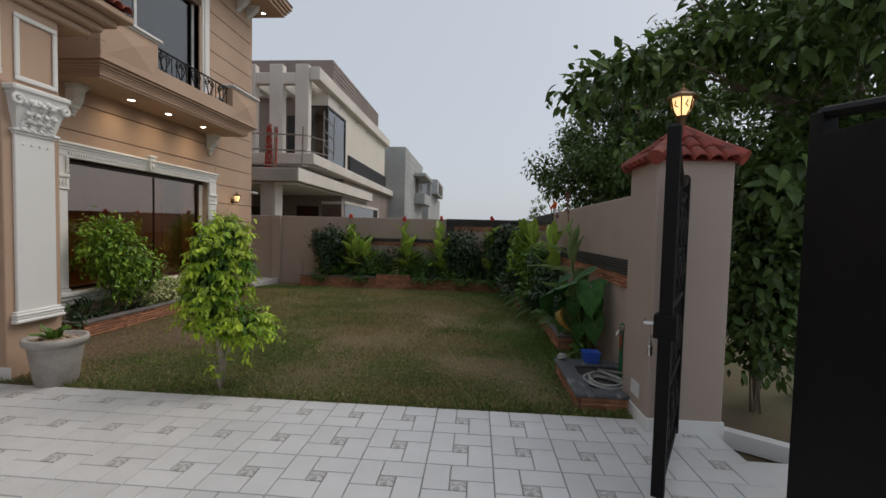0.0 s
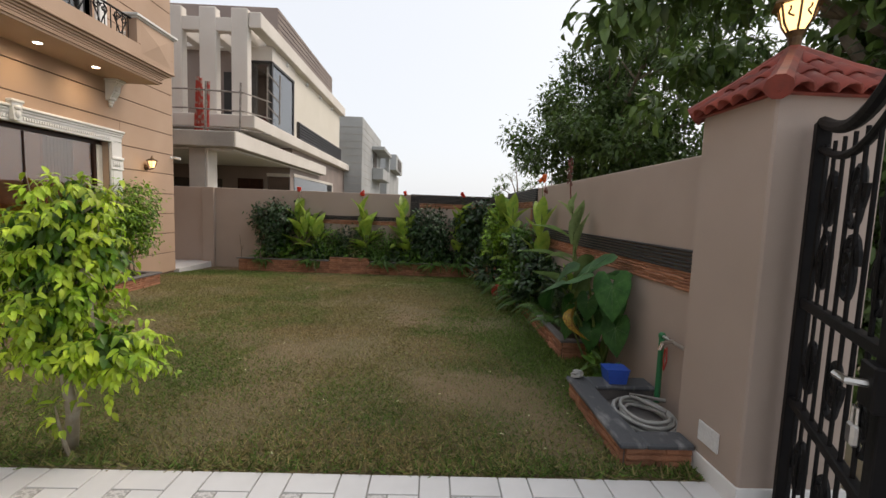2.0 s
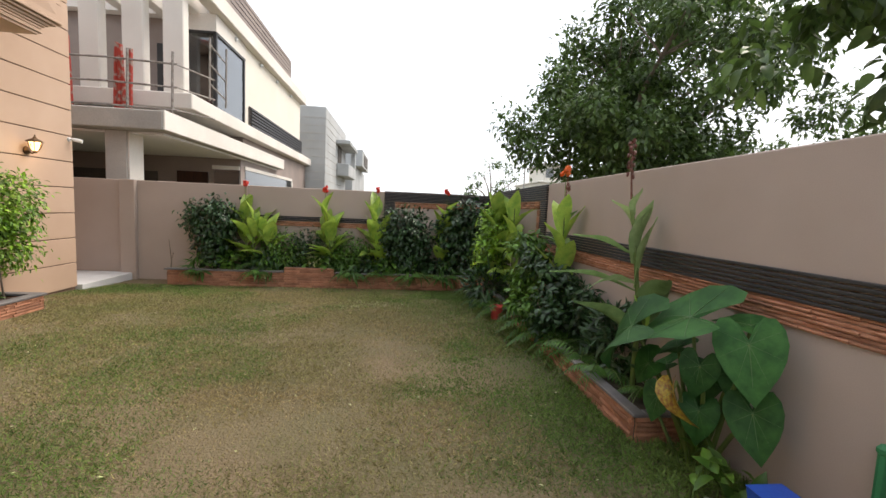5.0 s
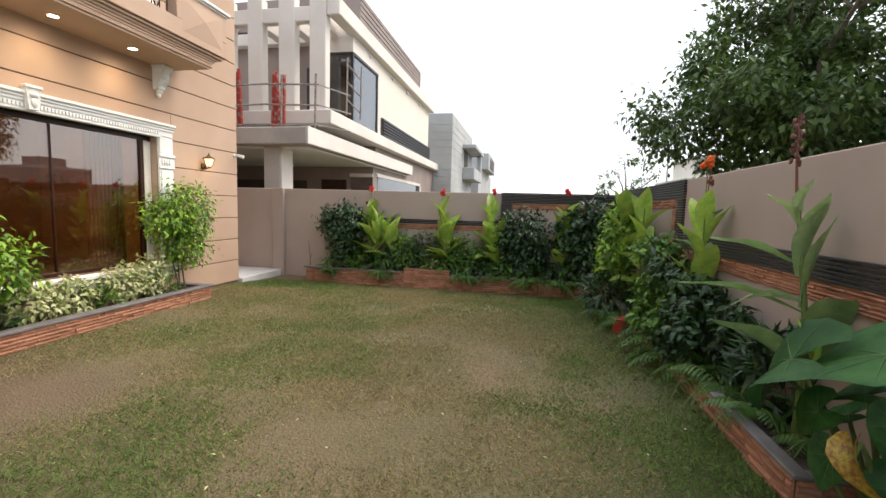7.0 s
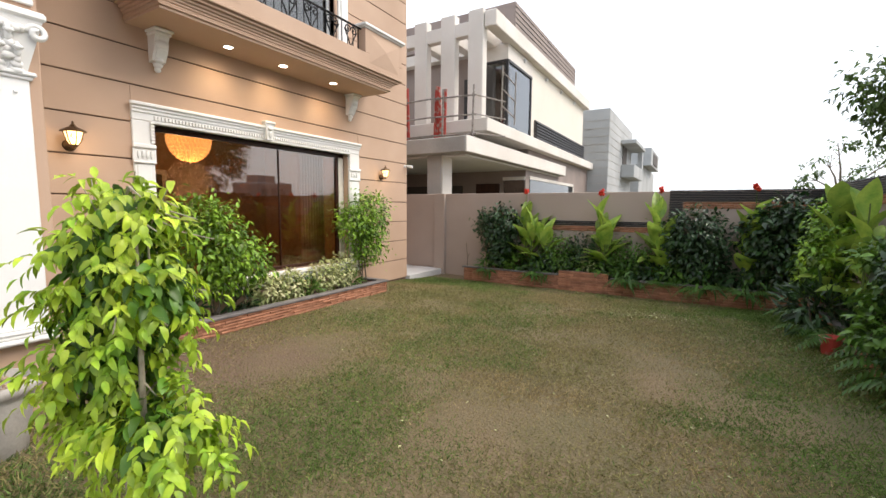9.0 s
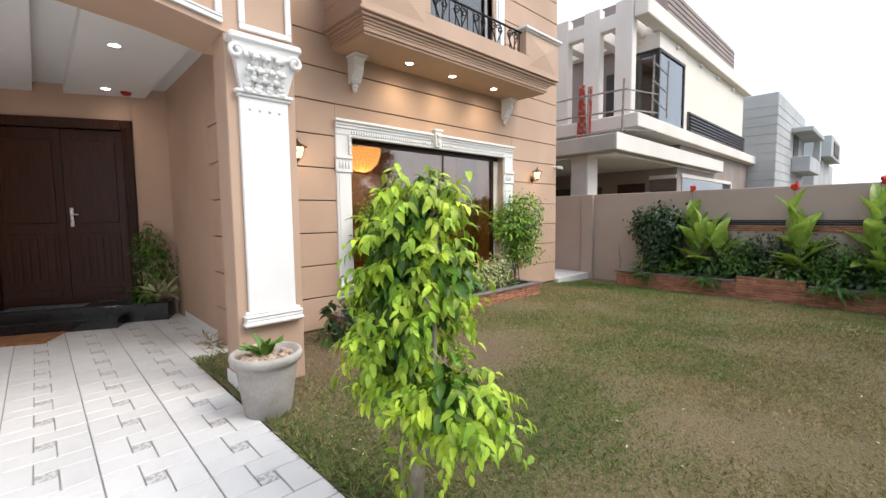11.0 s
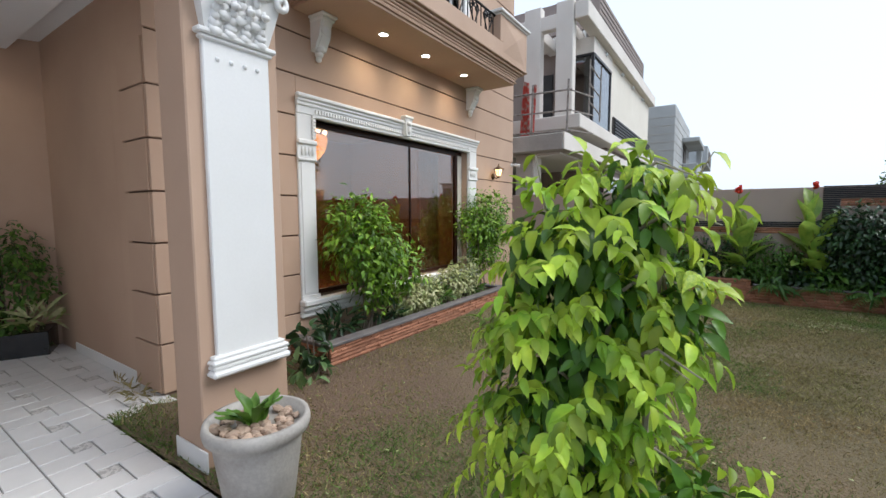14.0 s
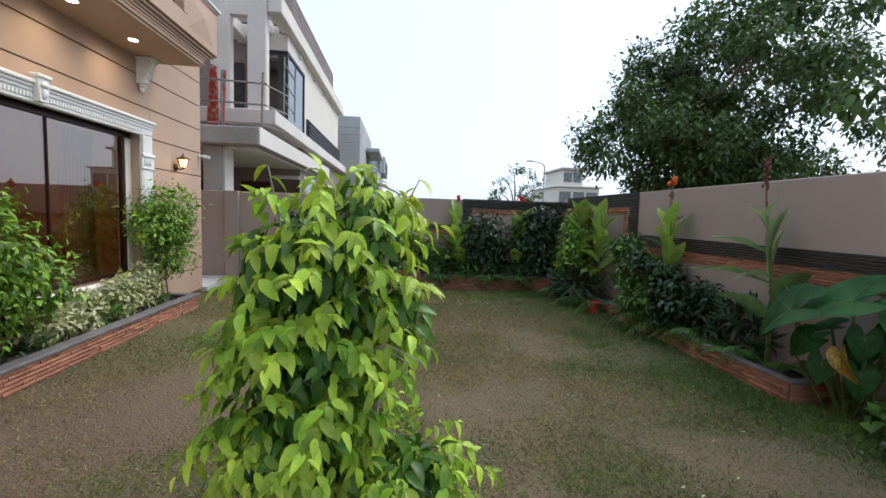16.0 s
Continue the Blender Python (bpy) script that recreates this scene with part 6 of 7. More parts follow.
def canna(at, height, leaves, seed, material, label, flower=None, size=0.60):
    r = random.Random(seed)
    g = thing("canna_lily", pose(*at), label, "plant", "canna lilies")
    lean = (r.uniform(-0.06, 0.06), r.uniform(-0.06, 0.06))
    part("stem", Shape().tube([(0, 0, -0.05), (lean[0] * 0.4, lean[1] * 0.4, height * 0.5), (lean[0], lean[1], height)], [0.016, 0.013, 0.006], 7), L_STEM, g)
    meshes = [big_leaf_mesh("leaf", size * r.uniform(0.85, 1.15), size * (0.235 if material is L_CANNA else 0.16) * r.uniform(0.85, 1.2), r.uniform(0.2, 0.9), r.uniform(0.25, 0.6), material) for _ in range(4)]
    for k in range(leaves):
        t = (k + 0.5) / leaves
        z = height * (0.12 + 0.72 * t)
        a = k * 137.5 + r.uniform(-25, 25)
        m = pose(lean[0] * t, lean[1] * t, z, 0, 0, a) @ pose(0, 0, 0, (34 if material is L_CANNA else 22) + (52 if material is L_CANNA else 58) * t + r.uniform(-12, 12)) @ Matrix.Diagonal((*([1.05 - 0.15 * t] * 3), 1))
        part("leaf", meshes[k % 4], None, g, at=m)
    if flower is not None:
        top = height + r.uniform(0.22, 0.36)
        part("flower_stalk", Shape().tube([(lean[0], lean[1], height - 0.1), (lean[0] * 1.2, lean[1] * 1.2, top)], [0.007, 0.004], 5), L_SEED if flower == "seed" else L_STEM, g)
        s = Shape()
        for k in range(7):
            s.blob((lean[0] * 1.2 + r.uniform(-0.035, 0.035), lean[1] * 1.2 + r.uniform(-0.035, 0.035), top + r.uniform(-0.06 if flower != "seed" else -0.25, 0.05)), ((0.03, 0.03, 0.034) if flower != "seed" else (0.015, 0.015, 0.022)), 6, 4, 0.4, r)
        part("flower_head", s, {"red": L_FLOWER, "orange": L_ORANGE, "seed": L_SEED}[flower], g)
    return g


for x, h, n, fl, sd in ((-3.52, 1.35, 9, "red", 1), (-3.30, 1.05, 6, None, 2), (-3.12, 0.85, 6, None, 22), (-1.98, 1.35, 8, "red", 3), (-1.85, 0.95, 6, None, 4), (-1.02, 1.40, 9, "red", 5), (-0.85, 1.05, 6, None, 6), (0.46, 1.45, 8, "red", 7)):
    canna((x, 13.02 if sd != 2 else 13.1, 0.16), h + 0.08, n, sd, L_CANNA, "light green canna lily with upright broad leaves", fl)
for x, h, sd in ((-3.40, 1.2, 62), (-1.9, 1.15, 64), (-0.92, 1.1, 66), (0.36, 1.3, 67)):
    canna((x, 12.95, 0.16), h, 7, sd, L_CANNA, "light green canna lily with upright broad leaves", None, 0.5)
for k, (x, w) in enumerate(((-3.75, 0.3), (-3.2, 0.35), (-2.1, 0.35), (-1.1, 0.35), (-0.7, 0.3), (0.2, 0.35), (1.0, 0.4))):
    bush("bed_undergrowth", (x, 12.96, 0.16), "dark broad-leaved undergrowth in the far bed", "plant", [(0, 0, 0.2, w, 0.2, 0.2)], 160, 0.13, L_DARK if k % 2 else L_MID, seed=120 + k, stems=1, group="far bed undergrowth", down=0.1)
for k, (x, w) in enumerate(((-4.3, 0.26), (-3.15, 0.30), (-1.45, 0.32), (-0.25, 0.36), (0.45, 0.3))):
    bush("overhanging_plant", (x, 12.84, 0.16), "leafy green plant hanging over the stone bed front", "plant", [(0, -0.04, 0.10, w, 0.18, 0.14), (0, 0, 0.26, w * 0.7, 0.14, 0.10)], 75, 0.22, L_FERN, LANCE, down=0.35, wild=0.45, seed=140 + k, stems=1, group="overhanging bed plants")
canna((1.30, 10.9, 0.14), 1.62, 10, 11, L_CANNA, "light green canna lily with upright broad leaves", None)
canna((1.15, 11.4, 0.14), 1.70, 10, 12, L_CANNA, "light green canna lily with upright broad leaves", None)
canna((1.44, 9.12, 0.13), 1.60, 10, 13, L_CANNA, "tall light green canna lily with an orange flower", "orange", 0.52)
canna((1.42, 9.35, 0.13), 1.6, 5, 15, L_CANNAD, "tall dusty green canna lily gone to seed", "seed", 0.4)
tc = thing("canna_lily", pose(1.46, 7.52, 0.13), "tall dusty green canna lily gone to seed", "plant", "canna lilies")
part("stem", Shape().tube([(0, 0, -0.05), (0.01, 0.0, 0.6), (-0.05, 0.02, 1.1), (-0.11, 0.05, 1.62)], [0.024, 0.021, 0.017, 0.008], 8), L_STEM, tc)
for z, turn, rise, length, half, bend, stuff in ((0.40, -121, 66, 0.72, 0.15, 0.25, L_CANNAD), (0.45, 62, 38, 0.58, 0.12, 0.5, L_CANNAD), (0.50, 165, 55, 0.5, 0.11, 0.5, L_CANNAD), (0.82, 57, 24, 0.72, 0.062, 0.55, L_CANNAD), (0.88, 85, 22, 0.46, 0.07, 1.0, L_CANNAP),
                                                (0.85, -60, 79, 0.62, 0.11, 0.2, L_CANNAP), (1.05, -90, 84, 0.50, 0.105, 0.25, L_CANNAP), (1.12, 60, 28, 0.52, 0.055, 0.4, L_CANNAD), (0.70, -150, 48, 0.45, 0.10, 0.6, L_CANNAD), (1.20, -115, 78, 0.40, 0.06, 0.3, L_CANNAP),
                                                (1.34, 35, 70, 0.30, 0.075, 0.7, L_CANNAP), (1.42, 170, 80, 0.26, 0.06, 0.3, L_CANNAP)):
    d = max(0.0, z - 0.5) * 0.10
    part("leaf", big_leaf_mesh("leaf", length, half, bend, 0.45, stuff), None, tc, at=pose(-d, d * 0.4, z, 0, 0, turn) @ pose(0, 0, 0, rise) @ pose(0, 0, 0, 0, (-62 if turn < 0 else 40) if rise > 30 else 25))
part("flower_stalk", Shape().tube([(-0.11, 0.05, 1.58), (-0.13, 0.05, 1.8), (-0.14, 0.05, 2.06)], [0.009, 0.007, 0.004], 6), L_SEED, tc)
s = Shape()
for k in range(16):
    a = k * 2.4
    s.blob((-0.138 + 0.022 * math.cos(a), 0.05 + 0.022 * math.sin(a), 1.76 + 0.019 * k), (0.014, 0.014, 0.02), 6, 4, 0.4, random.Random(k))
part("flower_head", s, L_SEED, tc, "dark red seed pods")

# taro: huge heart-shaped leaves on long stalks
HEART = [(0.0, -0.05), (0.07, -0.20), (0.15, -0.29), (0.25, -0.28), (0.32, -0.16), (0.335, 0.0), (0.30, 0.16), (0.235, 0.31), (0.15, 0.44), (0.06, 0.56), (0.0, 0.64)]


def taro_mesh(name, material, curl, fold, seed):
    """A leaf one unit long: stalk at the origin, tip along y."""
    r = random.Random(seed)
    edge = HEART + [(-x, y) for x, y in HEART[-2:0:-1]]
    n, rings, v, f = len(edge), 5, [(0, 0, 0)], []
    wave = [r.uniform(-0.012, 0.012) for _ in range(n)]
    for k in range(1, rings + 1):
        q = k / rings
        for i, (x, y) in enumerate(edge):
            lift = fold * abs(x) * q - curl * (q * y) ** 2 * (1 if y > 0 else 1.6) - 0.5 * curl * (x * q) ** 2
            rib = 0.006 * (1 if i % 2 else -1) * math.sin(math.pi * q * 0.8)
            v.append((x * q, y * q, lift + rib + wave[i] * q * q))
    for i in range(n):
        f.append((0, 1 + i, 1 + (i + 1) % n))
        for k in range(rings - 1):
            a, b = 1 + k * n, 1 + (k + 1) * n
            f.append((a + i, b + i, b + (i + 1) % n, a + (i + 1) % n))
    q = Shape()
    q.smooth = True
    q.add(v, f)
    q.slot = 1
    for i in (10, 2, 4, 6, 8, 12, 14, 16, 18):
        line = [v[0]] + [v[1 + k * n + i] for k in range(rings)]
        w = 0.008 if i == 10 else 0.0045
        q.tube([(x * 0.94, y * 0.94, z + 0.002) for x, y, z in line], [w * (1 - 0.16 * k) for k in range(rings + 1)], 4, cap=False)
    return q.mesh(name, material, L_VEIN)


def leaf_way(stalk, tip, facing):
    """Lays a unit taro leaf from its stalk's end to its tip, its upper face turned to a direction."""
    a = Vector(tip) - Vector(stalk)
    y = a.normalized()
    x = y.cross(Vector(facing)).normalized()
    z = x.cross(y)
    k = a.length / 0.70
    return Matrix.Translation(stalk) @ Matrix((x, y, z)).transposed().to_4x4() @ Matrix.Diagonal((k, k, k, 1))


TARO_FOOT = Vector((1.42, 6.72, 0.0))
ta = thing("taro_plant", pose(*TARO_FOOT), "elephant-ear taro with huge heart-shaped leaves and one withered", "plant")
TL = [taro_mesh("leaf", L_TARO, 0.35, 0.22, 1), taro_mesh("leaf", L_TARO, 0.7, 0.30, 2), taro_mesh("leaf", L_TARO, 0.2, 0.15, 3)]
UP, OUT = (-0.15, -0.35, 1.0), (-0.75, -0.85, 0.45)
for k, (stalk, tip, facing) in enumerate((
        ((1.24, 6.60, 0.97), (1.09, 7.16, 0.76), (-0.45, -0.30, 1.0)),
        ((1.06, 6.92, 0.82), (0.94, 7.36, 0.50), (-0.55, -0.30, 1.0)),
        ((1.37, 6.30, 0.90), (1.33, 6.17, 0.57), OUT),
        ((1.22, 6.46, 0.72), (1.19, 6.45, 0.50), OUT),
        ((1.29, 6.52, 0.42), (1.24, 6.46, 0.20), OUT),
        ((1.42, 6.28, 0.52), (1.38, 6.15, 0.26), (-0.85, -0.65, 0.4)),
        ((1.46, 6.40, 0.98), (1.36, 6.62, 1.00), UP),
        ((1.14, 6.82, 0.60), (1.06, 6.98, 0.42), (-0.6, -0.5, 0.8)),
        ((1.12, 6.66, 0.46), (1.06, 6.64, 0.27), (-0.8, -0.5, 0.3)),
        ((1.32, 6.80, 0.72), (1.22, 7.02, 0.62), UP),
        ((1.40, 6.62, 0.60), (1.28, 6.56, 0.40), OUT),
        ((1.36, 6.95, 0.55), (1.26, 7.15, 0.40), UP),
        ((1.44, 6.42, 0.72), (1.40, 6.34, 0.46), OUT))):
    part("leaf", TL[k % 3], None, ta, at=Matrix.Translation(-TARO_FOOT) @ leaf_way(stalk, tip, facing))
    e = Vector(stalk) - TARO_FOOT
    part("stalk", Shape().tube([(0.02 * (k % 3), 0.25 * e.y, 0), (e.x * 0.45, e.y * 0.7, e.z * 0.6), (e.x * 0.85, e.y, e.z * 0.93), (e.x, e.y, e.z - 0.004)], [0.018, 0.014, 0.010, 0.007], 6), L_STEM, ta)
part("withered_leaf", taro_mesh("withered_leaf", L_YELLOW, 1.3, 0.95, 7), None, ta, "yellow-brown withered leaf", at=Matrix.Translation(-TARO_FOOT) @ leaf_way((1.10, 6.50, 0.55), (1.10, 6.40, 0.33), (-0.95, -0.25, 0.2)) @ Matrix.Diagonal((0.55, 0.95, 0.9, 1)))
part("stalk", Shape().tube([(-0.05, -0.05, 0), (-0.22, -0.15, 0.50), (-0.29, -0.2, 0.60), (-0.32, -0.22, 0.55)], [0.014, 0.011, 0.008, 0.006], 6), L_STEM, ta)
part("young_leaf", big_leaf_mesh("young_leaf", 0.30, 0.055, 0.2, 0.8, L_CANNA), None, ta, "pale upright young leaf", at=pose(-0.20, 0.30, 0.72, 0, 0, 40) @ pose(0, 0, 0, 78))
part("stalk", Shape().tube([(-0.05, 0.1, 0), (-0.18, 0.28, 0.4), (-0.20, 0.30, 0.73)], [0.012, 0.009, 0.006], 6), L_STEM, ta)
bush("low_foliage", (1.35, 6.35, 0), "low green leaves at the foot of the taro", "plant", [(0, 0, 0.12, 0.16, 0.25, 0.12)], 30, 0.12, L_MID, seed=90, stems=0)

# shrubs and ferns of the far and side beds
bush("dark_shrub", (-4.15, 13.02, 0.16), "dark glossy round shrub by the far wall", "shrub", [(0, 0, 1.02, 0.52, 0.28, 0.40), (0.02, 0, 0.5, 0.36, 0.25, 0.36)], 2400, 0.085, L_DARK, seed=81, stems=3, clump=4)
bush("dark_shrub", (-0.42, 13.0, 0.16), "dark glossy round shrub by the far wall", "shrub", [(0, 0, 0.95, 0.5, 0.28, 0.44), (0.1, 0, 0.5, 0.45, 0.28, 0.36)], 2400, 0.085, L_DARK, seed=82, stems=3, clump=4)
bush("dark_shrub", (0.70, 12.95, 0.16), "dark broad shrub in the far corner", "shrub", [(0, 0, 1.0, 0.45, 0.3, 0.45), (0.3, -0.1, 1.25, 0.3, 0.25, 0.3), (0.2, 0, 0.5, 0.5, 0.3, 0.36)], 2400, 0.11, L_DARK, seed=83, stems=3, clump=4)
for k, (x, w) in enumerate(((-2.85, 0.35), (-2.35, 0.38), (-1.5, 0.4))):
    bush("hedge_shrub", (x, 13.06, 0.16), "low dense green shrub in the far bed", "shrub", [(0, 0.05, 0.48, w * 1.15, 0.16, 0.38), (0.1, 0, 0.25, w * 1.2, 0.2, 0.25)], 1500, 0.06, L_MID if k != 1 else L_DARK, seed=84 + k, stems=2, clump=3, group="low bed shrubs")
bush("variegated_shrub", (-2.18, 12.95, 0.16), "small white-flowering variegated plant", "plant", [(0, 0, 0.28, 0.17, 0.14, 0.14)], 160, 0.06, L_VARIE, seed=88, stems=1)
bush("bright_shrub", (1.22, 11.6, 0.14), "bright yellow-green shrub in the corner bed", "shrub", [(0, 0, 1.02, 0.34, 0.42, 0.40), (-0.02, 0.05, 1.34, 0.24, 0.30, 0.24), (-0.2, -0.2, 0.85, 0.22, 0.28, 0.20), (-0.08, 0.1, 0.6, 0.34, 0.42, 0.32)], 2700, 0.075, L_BRIGHT, seed=91, stems=4, clump=4)
def lobes(seed, n, wide, along, low, high, size, out=-0.2):
    """Uneven small lobes of a loose shrub, thinning towards the top."""
    r = random.Random(seed)
    q = []
    for k in range(n):
        t = (k + 0.5) / n
        q.append((out + r.uniform(-wide, wide) * (1.1 - 0.5 * t), r.uniform(-along, along) * (1.1 - 0.6 * t), low + (high - low) * t, size * r.uniform(0.7, 1.3), size * r.uniform(0.8, 1.5), size * r.uniform(0.5, 1.0)))
    return q


bush("side_shrub", (1.48, 9.65, 0.13), "mid-green leafy shrub leaning over the side bed", "shrub", lobes(31, 15, 0.30, 0.6, 0.3, 1.08, 0.17), 1700, 0.085, L_MID, seed=92, stems=6, clump=4, shell=0.2, wild=0.7)
bush("side_shrub", (1.48, 9.05, 0.13), "dark leafy shrub leaning over the side bed", "shrub", lobes(32, 13, 0.24, 0.5, 0.2, 0.88, 0.16), 1200, 0.085, L_DARK, seed=93, stems=5, clump=4, shell=0.2, wild=0.7)
bush("side_shrub", (1.50, 8.40, 0.13), "dark fine-leaved shrub against the side wall", "shrub", lobes(33, 11, 0.14, 0.4, 0.15, 0.68, 0.14, -0.06), 900, 0.075, L_DARK, seed=95, stems=4, clump=4, shell=0.2, wild=0.7)
bush("side_shrub", (1.50, 7.88, 0.13), "low dark strappy plant behind the bed edge", "shrub", lobes(34, 8, 0.16, 0.3, 0.12, 0.5, 0.15, -0.05), 330, 0.17, L_DARK, LANCE, down=-0.2, seed=96, stems=2)
bush("side_shrub", (0.95, 11.0, 0.0), "dark strappy undergrowth spilling on the lawn", "shrub", [(0, 0, 0.35, 0.4, 0.5, 0.3), (0.1, 0.6, 0.3, 0.35, 0.5, 0.28)], 500, 0.2, L_DARK, LANCE, down=-0.1, seed=94, stems=1)
s = thing("red_pot", pose(0.93, 10.25, -0.01), "small dark red pot half hidden by foliage", "pot")
part("pot_body", Shape().lathe([(0.07, 0), (0.10, 0.17), (0.11, 0.2), (0.095, 0.2), (0.08, 0.15)], n=16), M_REDPROP, s)


def fern(at, n, length, seed, label="arching green fern spilling from the bed", material=None):
    gen = np.random.default_rng(seed)
    r = random.Random(seed)
    g = thing("fern", pose(*at), label, "fern", "bed ferns")
    pos, tips, nors, sizes = [], [], [], []
    for k in range(n):
        a = 2 * math.pi * k / n + r.uniform(-0.3, 0.3)
        L, rise = length * r.uniform(0.7, 1.15), r.uniform(0.5, 1.1)
        d = Vector((math.cos(a), math.sin(a), 0))
        pts = []
        for j in range(15):
            t = j / 14
            q = d * (L * t * 0.9) + Vector((0, 0, 0.04 + L * (rise * t - 1.05 * t * t)))
            pts.append(q)
            if j > 1:
                w = Vector((-d.y, d.x, 0))
                for f in (1, -1):
                    pos.append(q)
                    tips.append(w * f + d * 0.45 + Vector((0, 0, -0.25)))
                    nors.append((0, 0, 1))
                    sizes.append(L * 0.26 * math.sin(math.pi * min(0.97, 0.18 + 0.8 * t)))
        part("rachis", Shape().tube(pts[::2], 0.004, 4), L_STEM, g)
    me = leaf_mesh("fronds", LANCE, np.array(pos, dtype=float), np.array(tips, dtype=float), np.array(nors, dtype=float), np.array(sizes), material or L_FERN)
    tagged(part("fronds", me, None, g), kind="stuff")


for k, (x, y, z, L) in enumerate(((-4.35, 12.75, 0.1, 0.4), (-3.2, 12.8, 0.12, 0.48), (-1.45, 12.75, 0.14, 0.5), (-0.9, 12.8, 0.14, 0.45), (-0.25, 12.7, 0.12, 0.55), (0.35, 12.6, 0.1, 0.5), (1.28, 8.55, 0.14, 0.55), (1.28, 8.15, 0.14, 0.5), (1.48, 7.3, 0.14, 0.3), (1.25, 9.5, 0.13, 0.6), (1.30, 7.75, 0.12, 0.46), (0.95, 11.9, 0.05, 0.5), (1.25, 8.85, 0.13, 0.6), (1.24, 9.2, 0.13, 0.6), (1.0, 10.4, 0.05, 0.5), (0.9, 10.8, 0.02, 0.45))):
    fern((x, y, z), 11, L, 100 + k)
st_ = thing("plant_stake", pose(-4.95, 13.0, 0), "bare dry twig standing by the far wall", "twig")
part("dry_twig", Shape().tube([(0, 0, -0.02), (0.02, 0, 0.35), (-0.02, 0, 0.75)], [0.012, 0.01, 0.006], 6).tube([(0.02, 0, 0.35), (0.06, 0, 0.5)], 0.006, 5), M_BARK, st_)

# potted succulent by the porch pillar
pt_ = thing("flower_pot", pose(-4.06, 4.97, -0.03), "round cement pot with pebbles and a small succulent", "flower pot")
s = Shape()
s.smooth = True
s.lathe([(0.15, 0), (0.165, 0.02), (0.215, 0.38), (0.222, 0.41), (0.25, 0.42), (0.257, 0.455), (0.25, 0.485), (0.225, 0.485), (0.215, 0.43), (0.02, 0.42)], n=32)
part("pot_body", s, M_POT, pt_)
r_ = random.Random(77)
pk = [Shape().blob((0, 0, 0), (0.03, 0.022, 0.016), 8, 5, 0.18, random.Random(k)).mesh("pebble", M_PEBBLE) for k in range(4)]
for k in range(85):
    a, q = r_.uniform(0, 6.28), 0.205 * math.sqrt(r_.random())
    part("pebble", pk[k % 4], None, pt_, at=pose(q * math.cos(a), q * math.sin(a), 0.437 + r_.uniform(0, 0.018), r_.uniform(-25, 25), r_.uniform(-25, 25), r_.uniform(0, 360)) @ Matrix.Diagonal((*([r_.uniform(0.7, 1.25)] * 3), 1)))
sm = big_leaf_mesh("succulent_leaf", 0.2, 0.035, 0.3, 0.5, L_MID)
for k in range(11):
    part("succulent_leaf", sm, None, pt_, at=pose(r_.uniform(-0.04, 0.04), r_.uniform(-0.03, 0.03), 0.44, 0, 0, k * 137) @ pose(0, 0, 0, r_.uniform(35, 70)))


# street trees
def tree(name, at, label, trunk, limbs, blobs, count, size, material, seed, base=SIMPLE, down=0.35, clump=5, shell=0.35):
    gen = np.random.default_rng(seed)
    g = thing(name, pose(*at), label, "tree")
    s = Shape()
    s.smooth = True
    s.tube(trunk[0], trunk[1], 9)
    part("trunk", s, M_BARK, g)
    top = Vector(trunk[0][-1])
    r = random.Random(seed)
    for b in limbs:
        e = Vector(b[:3])
        mid = top.lerp(e, 0.5) + Vector((r.uniform(-0.2, 0.2), r.uniform(-0.2, 0.2), 0.15))
        part("limb", Shape().tube([top - Vector((0, 0, 0.2)), mid, e], [0.07, 0.045, 0.012], 7), M_BARK, g)
        for k in range(4):
            f = e + Vector((r.uniform(-0.7, 0.7), r.uniform(-0.7, 0.7), r.uniform(-0.3, 0.6)))
            part("branch", Shape().tube([mid.lerp(e, 0.5), f], [0.02, 0.006], 5), M_BARK, g)
    p, out = cloud(gen, blobs, count, shell, clump, 0.5)
    tip, nor = droop_ways(gen, out, down, 0.6)
    tagged(part("crown", leaf_mesh("crown", base, p, tip, nor, size * gen.uniform(0.6, 1.3, len(p)), material), None, g, "dense dark green foliage"), kind="stuff")
    return g


r_ = random.Random(55)
BL = []
for k in range(84):
    a, q = r_.uniform(0, 6.28), math.sqrt(r_.random())
    z = r_.uniform(-1, 1)
    w = math.sqrt(max(0.05, 1 - z * z))
    bx, bz = 0.3 + 2.65 * q * w * math.cos(a), 4.1 + 2.1 * z
    if bz > 5.3 + 0.8 * bx:
        bz = 5.3 + 0.8 * bx - r_.uniform(-0.7, 2.0)
    BL.append((bx, 2.4 * q * w * math.sin(a), bz, r_.uniform(0.35, 0.62), r_.uniform(0.35, 0.62), r_.uniform(0.25, 0.42)))
for k in range(16):
    BL.append((r_.uniform(0.6, 3.6), r_.uniform(-1.8, 1.2), r_.uniform(2.3, 3.7), r_.uniform(0.35, 0.6), r_.uniform(0.35, 0.6), r_.uniform(0.25, 0.4)))
tree("street_tree", (3.75, 12.0, -0.1), "large round dark green tree behind the garden wall", ([(0, 0, 0), (0.05, 0, 1.2), (0, 0.05, 2.6)], [0.2, 0.16, 0.13]), [b for b in BL if b[2] > 3.4][:14], BL, 46000, 0.115, L_TREE, 56)
BL2 = []
for k in range(30):
    BL2.append((r_.uniform(-1.1, 1.8), r_.uniform(-1.5, 1.6), r_.uniform(2.7, 5.2), r_.uniform(0.35, 0.6), r_.uniform(0.35, 0.6), r_.uniform(0.22, 0.4)))
